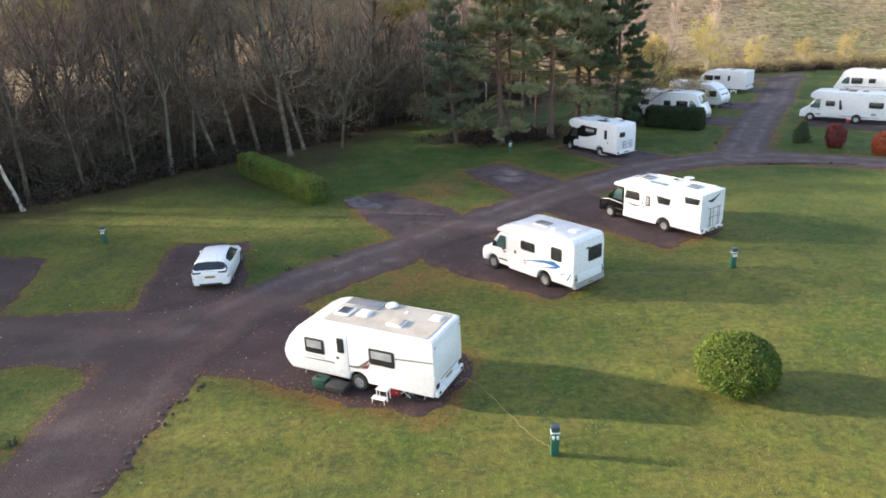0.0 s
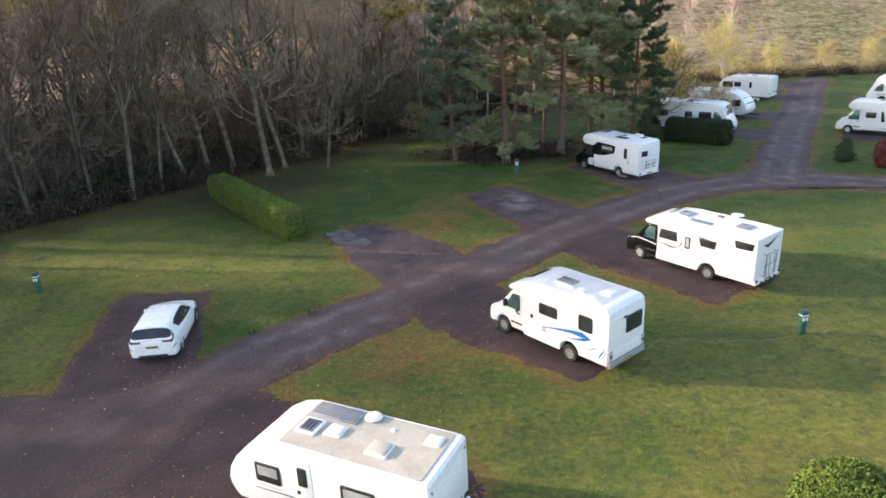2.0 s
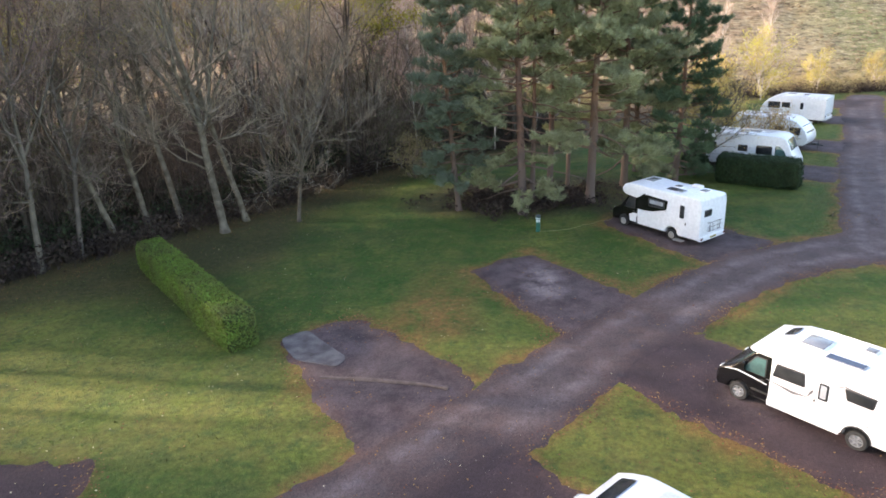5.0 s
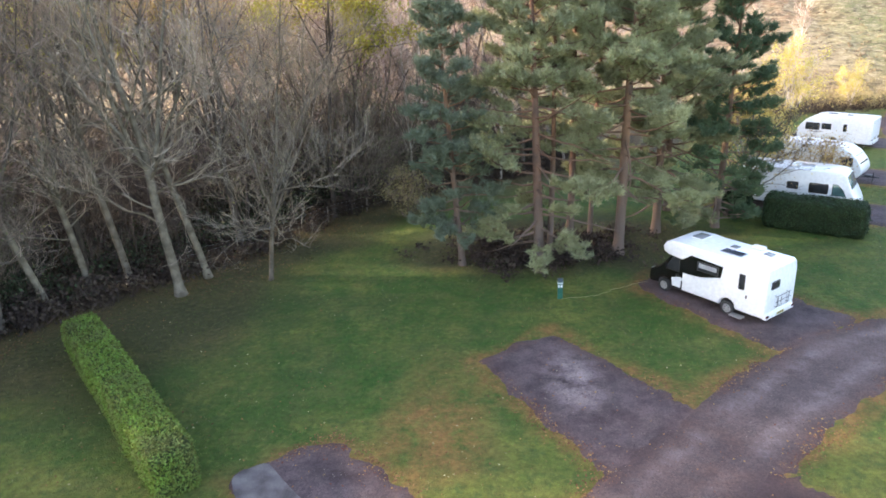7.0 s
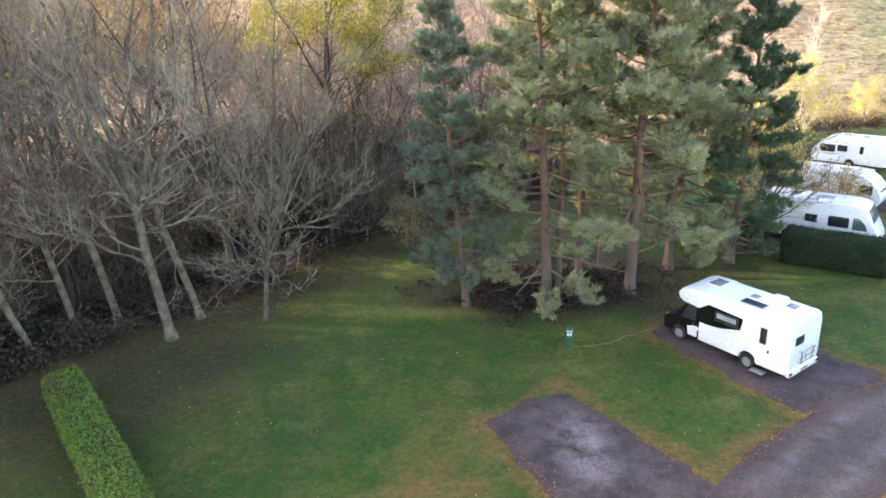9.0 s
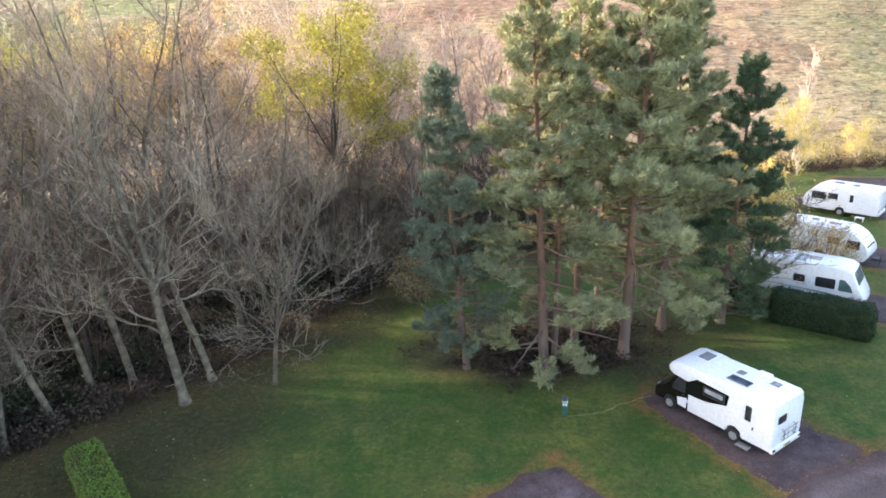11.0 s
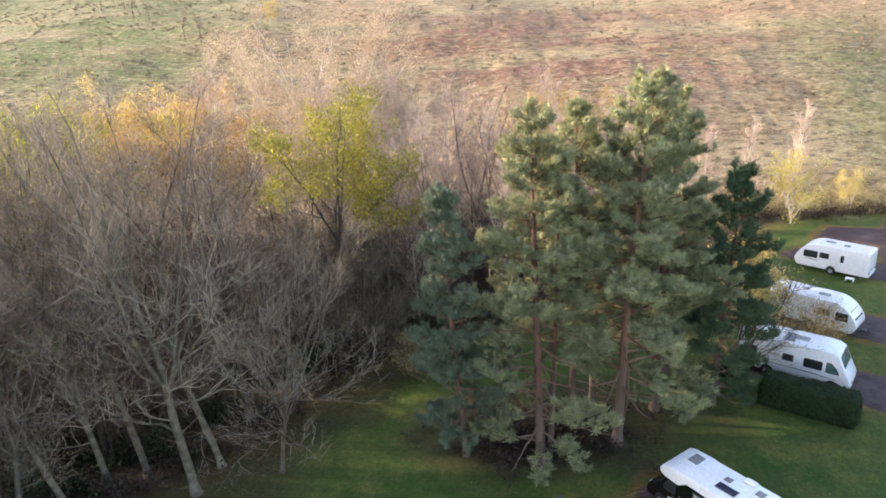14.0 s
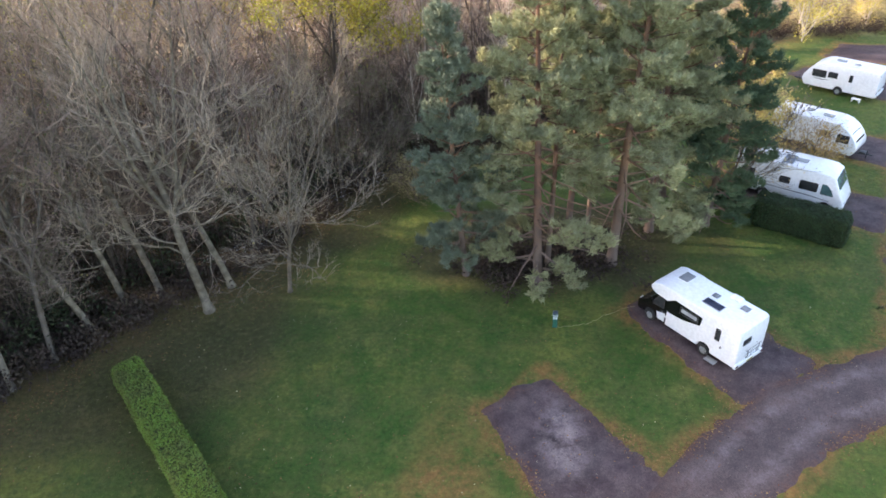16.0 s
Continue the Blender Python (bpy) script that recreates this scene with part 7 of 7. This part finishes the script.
cable("pale yellow hook-up cable lying from caravan to post", [(0.3, 22.9), (0.75, 23.4), (1.2, 23.05), (1.65, 22.2), (2.25, 20.85), (2.8, 19.7), (3.25, 19.15), (3.4, 18.9)], M_CABLE, 1)
cable("grey wavy hook-up cable lying across the lawn", [(7.9, 32.3), (8.7, 33.1), (9.2, 32.95), (9.95, 33.05), (10.9, 32.7), (11.8, 32.8), (12.6, 32.6), (13.9, 32.9), (14.35, 33.0)], M_CABLE_GREY, 2)
cable("pale hook-up cable lying from overcab motorhome to post", [(5.9, 60.9), (6.4, 60.95), (7.65, 61.1), (8.4, 61.55), (9.4, 62.0), (10.9, 62.4)], M_CABLE, 3)

# things set down beside the caravan
box_turn = 154.5


def set_down(name, x, y, label, category):
    return empty(name, pose(x, y, GROUND_Z + 0.01, 0, 0, box_turn), label, category)


t = set_down("water_container", -4.62, 23.2, "dark green plastic water container beside caravan", "water container")
part("tank", box(-0.3, 0.3, -0.2, 0.2, 0.0, 0.42, 0.06), M_GREENPLASTIC, t)
part("cap", placed(lathe([(0.0, 0.0), (0.06, 0.0), (0.06, 0.05), (0.0, 0.05)], 16, "Z"), Matrix.Translation((0.18, 0, 0.42))), M_TRIM, t)
part("grip", tube([(-0.15, 0, 0.41), (-0.1, 0, 0.48), (0.05, 0, 0.48), (0.08, 0, 0.41)], 0.02), M_GREENPLASTIC, t)
t = set_down("waste_tank", -3.95, 22.85, "flat dark grey wheeled waste tank beside caravan", "waste tank")
part("tank", box(-0.42, 0.42, -0.28, 0.28, 0.04, 0.34, 0.07), M_TRIM, t)
for s in (1, -1):
    part("wheel", placed(lathe([(0.0, -0.03), (0.09, -0.03), (0.09, 0.03), (0.0, 0.03)], 16), Matrix.Translation((-0.3, s * 0.31, 0.09))), M_TYRE, t)
t = set_down("step_stool", -2.3, 22.12, "white plastic double step below the caravan window", "step stool")
for x0, x1, h in ((-0.28, 0.28, 0.2), (-0.25, 0.25, 0.4)):
    y0 = 0.0 if h < 0.3 else -0.28
    part("tread", box(x0, x1, y0, y0 + 0.26, h - 0.035, h, 0.01), M_WHITEPLASTIC, t)
    for sx in (x0 + 0.03, x1 - 0.03):
        for sy in (y0 + 0.03, y0 + 0.23):
            part("leg", tube([(sx, sy, 0.0), (sx * 0.94, sy, h - 0.03)], 0.018), M_WHITEPLASTIC, t)
t = set_down("gas_locker", -1.8, 22.5, "small red plastic box under the caravan", "plastic box")
part("tub", box(-0.2, 0.2, -0.15, 0.15, 0.0, 0.26, 0.03), M_REDPLASTIC, t)
part("lid", box(-0.21, 0.21, -0.16, 0.16, 0.26, 0.29, 0.012), M_REDPLASTIC, t)
t = set_down("airer", -1.5, 22.35, "folded white tubular airer leaning under caravan", "clothes airer")
part("side_frame", tube([(-0.3, 0.05, 0.02), (0.3, -0.05, 0.3)], 0.018), M_WHITEPLASTIC, t)
part("side_frame", tube([(-0.3, -0.05, 0.3), (0.3, 0.05, 0.02)], 0.018), M_WHITEPLASTIC, t)
for k in (-0.2, 0.0, 0.2):
    part("rail", tube([(k, -0.2, 0.16 + k * 0.2), (k, 0.2, 0.16 + k * 0.2)], 0.012), M_WHITEPLASTIC, t)
t = set_down("levelling_ramp", -0.98, 22.2, "black plastic levelling ramp at the caravan's rear", "levelling ramp")
ramp = [(-0.28, 0.0), (0.28, 0.0), (0.28, 0.12), (0.12, 0.12), (0.06, 0.08), (-0.06, 0.08), (-0.12, 0.04), (-0.26, 0.02)]
part("wedge", extruded(ramp, -0.1, 0.1, 0.008, 1), M_TRIM, t)
part("rib", box(0.14, 0.26, -0.08, 0.08, 0.12, 0.13), M_GREYTRIM, t)
t = empty("bucket", pose(38.6, 67.2, GROUND_Z + 0.005), "small red and white bucket beside motorhome wheel", "bucket")
part("pail", lathe([(0.0, 0.0), (0.16, 0.0), (0.2, 0.4), (0.185, 0.4), (0.15, 0.02), (0.0, 0.02)], 20, "Z"), M_REDPLASTIC, t)
part("rim", lathe([(0.19, 0.38), (0.215, 0.38), (0.215, 0.42), (0.19, 0.42)], 20, "Z"), M_WHITEPLASTIC, t)
t = empty("caravan_step", pose(36.0, 88.6, GROUND_Z + 0.005, 0, 0, 135), "white step below the far caravan's door", "step stool")
part("tread", box(-0.35, 0.35, -0.2, 0.2, 0.26, 0.32, 0.015), M_WHITEPLASTIC, t)
for sx in (-0.3, 0.3):
    part("leg", box(sx - 0.03, sx + 0.03, -0.18, 0.18, 0.0, 0.27, 0.01), M_WHITEPLASTIC, t)

# wheel chocks under the blue-striped motorhome's front wheel
t = empty("levelling_ramp", pose(2.35, 34.45, GROUND_Z + 0.005, 0, 0, 131), "black levelling ramp under motorhome wheel", "levelling ramp")
part("wedge", extruded([(-0.45, 0.0), (0.3, 0.0), (0.3, 0.02), (-0.38, 0.05)], -0.14, 0.14, 0.006, 1), M_TRIM, t)

# post and wire fence at the back of the lawn
fence = empty("fence", pose(0, 0, 0), "old timber post and wire fence along the wood", "fence")
line = [(-15.4, 67.4), (-12.6, 69.6), (-9.9, 72.6), (-7.9, 75.4), (-5.4, 77.4), (-3.4, 78.8), (-1.0, 80.2)]
tops = []
for k, (x, y) in enumerate(line):
    z = float(height(np.array([x]), np.array([y]))[0])
    lean = 0.06 * math.sin(k * 5.1)
    part("post", tube([(x, y, z - 0.1), (x + lean, y, z + 1.0)], 0.045, 7), M_TIMBER, fence)
    tops.append((x, y, z))
for h in (0.45, 0.8, 1.08):
    part("wire", tube([(x, y, z + h) for x, y, z in tops], 0.004, 4), M_STEEL, fence)

# stone edging of the road's inner bend
edge = empty("stone_edging", pose(0, 0, 0), "row of rough dark stones edging the gravel road", "stone edging")
r = random.Random(8)
stone_shapes = []
for k in range(4):
    bm = bmesh.new()
    bmesh.ops.create_icosphere(bm, subdivisions=1, radius=0.12)
    for w in bm.verts:
        w.co = Vector((w.co.x * r.uniform(0.9, 1.5), w.co.y * r.uniform(0.7, 1.1), w.co.z * r.uniform(0.5, 0.8)))
    ob = part("stone", bm, M_STONE, edge, smooth=0)
    stone_shapes.append(ob.data)
    ob.location = (-10.62 + 0.02 * k, 17.0 + 0.35 * k, 0.06)
path = [(-10.5, 18.4), (-10.3, 19.6), (-10.2, 20.6), (-9.95, 21.9), (-9.6, 23.2), (-9.1, 24.0)]
for (ax, ay), (bx, by) in zip(path, path[1:]):
    n = int(math.hypot(bx - ax, by - ay) / 0.3)
    for k in range(n):
        ob = new("stone", r.choice(stone_shapes))
        ob.parent = edge
        ob.location = (ax + (bx - ax) * k / n + r.gauss(0, 0.13), ay + (by - ay) * k / n + r.gauss(0, 0.12), 0.03)
        ob.rotation_euler = (r.uniform(-0.3, 0.3), r.uniform(-0.3, 0.3), r.uniform(0, 6.28))
        ob.scale = [r.uniform(0.6, 1.2)] * 3

# pale chippings slab on the empty pitch
bm = panel(rounded([(-7.25, 48.1), (-6.9, 47.2), (-6.2, 46.1), (-5.2, 45.75), (-4.45, 45.4), (-4.1, 46.2), (-4.7, 46.9), (-5.4, 47.75), (-6.2, 48.85), (-6.8, 48.5)], 0.35, 4), 0.02)
part("slab_top", placed(bm, Matrix.Translation((0, 0, 0.062))), M_CONCRETE, tagged(empty("chippings_patch", pose(0, 0, 0), "pale worn patch of concrete on a gravel pitch", "concrete patch")))


def scattered(name, label, category, mat, xyz, size, seed, flat=True):
    """Leaves or blades nobody could count, one quad or blade each."""
    r = np.random.RandomState(seed)
    n = len(xyz)
    a = r.uniform(0, 6.28, n)
    s = size * r.uniform(0.6, 1.4, n)
    if flat:
        u = np.stack([np.cos(a), np.sin(a), r.normal(0, 0.25, n)], 1) * s[:, None] * 0.5
        w = np.stack([-np.sin(a), np.cos(a), r.normal(0, 0.25, n)], 1) * s[:, None] * 0.33
        verts = np.stack([xyz - u, xyz + w, xyz + u, xyz - w], 1).reshape(-1, 3)
        faces = np.arange(4 * n).reshape(-1, 4)
    else:
        u = np.stack([np.cos(a), np.sin(a), np.zeros(n)], 1) * s[:, None] * 0.22
        top = xyz + np.stack([r.normal(0, 0.35, n) * s, r.normal(0, 0.35, n) * s, s], 1)
        verts = np.stack([xyz - u, xyz + u, top], 1).reshape(-1, 3)
        faces = np.arange(3 * n).reshape(-1, 3)
    return tagged(part(name, (verts.tolist(), faces.tolist()), mat, None, "", 0), label, category, kind="stuff")


def ground_points(n, seed, weight):
    r = np.random.RandomState(seed)
    x, y = r.uniform(-30, 34, n), r.uniform(16, 78, n)
    g, w = gravel_distance(x, y), wood_distance(x, y)
    keep = (r.uniform(0, 1, n) < weight(x, y, g, w)) & (w > -3)
    x, y, g = x[keep], y[keep], g[keep]
    z = np.where(g < 0.1, 0.072, height(x, y) + 0.012)
    return np.stack([x, y, z], 1), g


clump = lambda x, y: np.clip(0.5 + 0.9 * value_noise(x, y, 2.3, 51), 0.05, 1)
car_pitch = lambda x, y: np.exp(-(np.hypot(x + 13.2, y - 35) / 4.5) ** 2)
pts, _ = ground_points(360000, 61, lambda x, y, g, w: clump(x, y) * np.maximum.reduce([0.9 * np.exp(-(g / 0.42) ** 2), 0.022 + 0.014 * (g < -0.2), 0.16 * car_pitch(x, y) * (g < 0.3), 0.3 * np.exp(-(w / 3.0) ** 2), 0.42 * np.exp(-(np.hypot(x + 1, y - 33) / 3.8) ** 2), 0.3 * np.exp(-(np.hypot(x + 4.2, y - 43.2) / 1.6) ** 2)]))
scattered("fallen_leaves", "orange and brown fallen leaves along the gravel edges", "leaves", M_FALLEN, pts, 0.085, 1)
pts, _ = ground_points(60000, 64, lambda x, y, g, w: 0.05 * clump(y, x) * np.where(x < 3, 1.0, 0.25) * np.where(g < 0, 0.4, 1.0) + 0.08 * car_pitch(x, y))
pts[:, 2] += 0.02
scattered("bleached_leaves", "pale bleached leaves scattered over lawn and gravel", "leaves", M_PALELEAF, pts, 0.065, 4)
pts, g = ground_points(150000, 62, lambda x, y, g, w: np.where((g > 0.12) & (w > 0.3), 0.35 + 0.6 * np.clip(value_noise(x, y, 1.4, 52), 0, 1), 0.0))
pts[:, 2] -= 0.03
scattered("lawn_grass", "tufts of green and straw-coloured lawn grass", "grass", M_GRASS, pts, 0.085, 2, False)
pts, g = ground_points(90000, 63, lambda x, y, g, w: np.where(g < -0.05, 0.5 * clump(x, y), 0.0))
pts[:, 2] = 0.074
scattered("loose_chippings", "loose stone chippings on the gravel road and pitches", "gravel", M_CHIPS, pts, 0.055, 3)
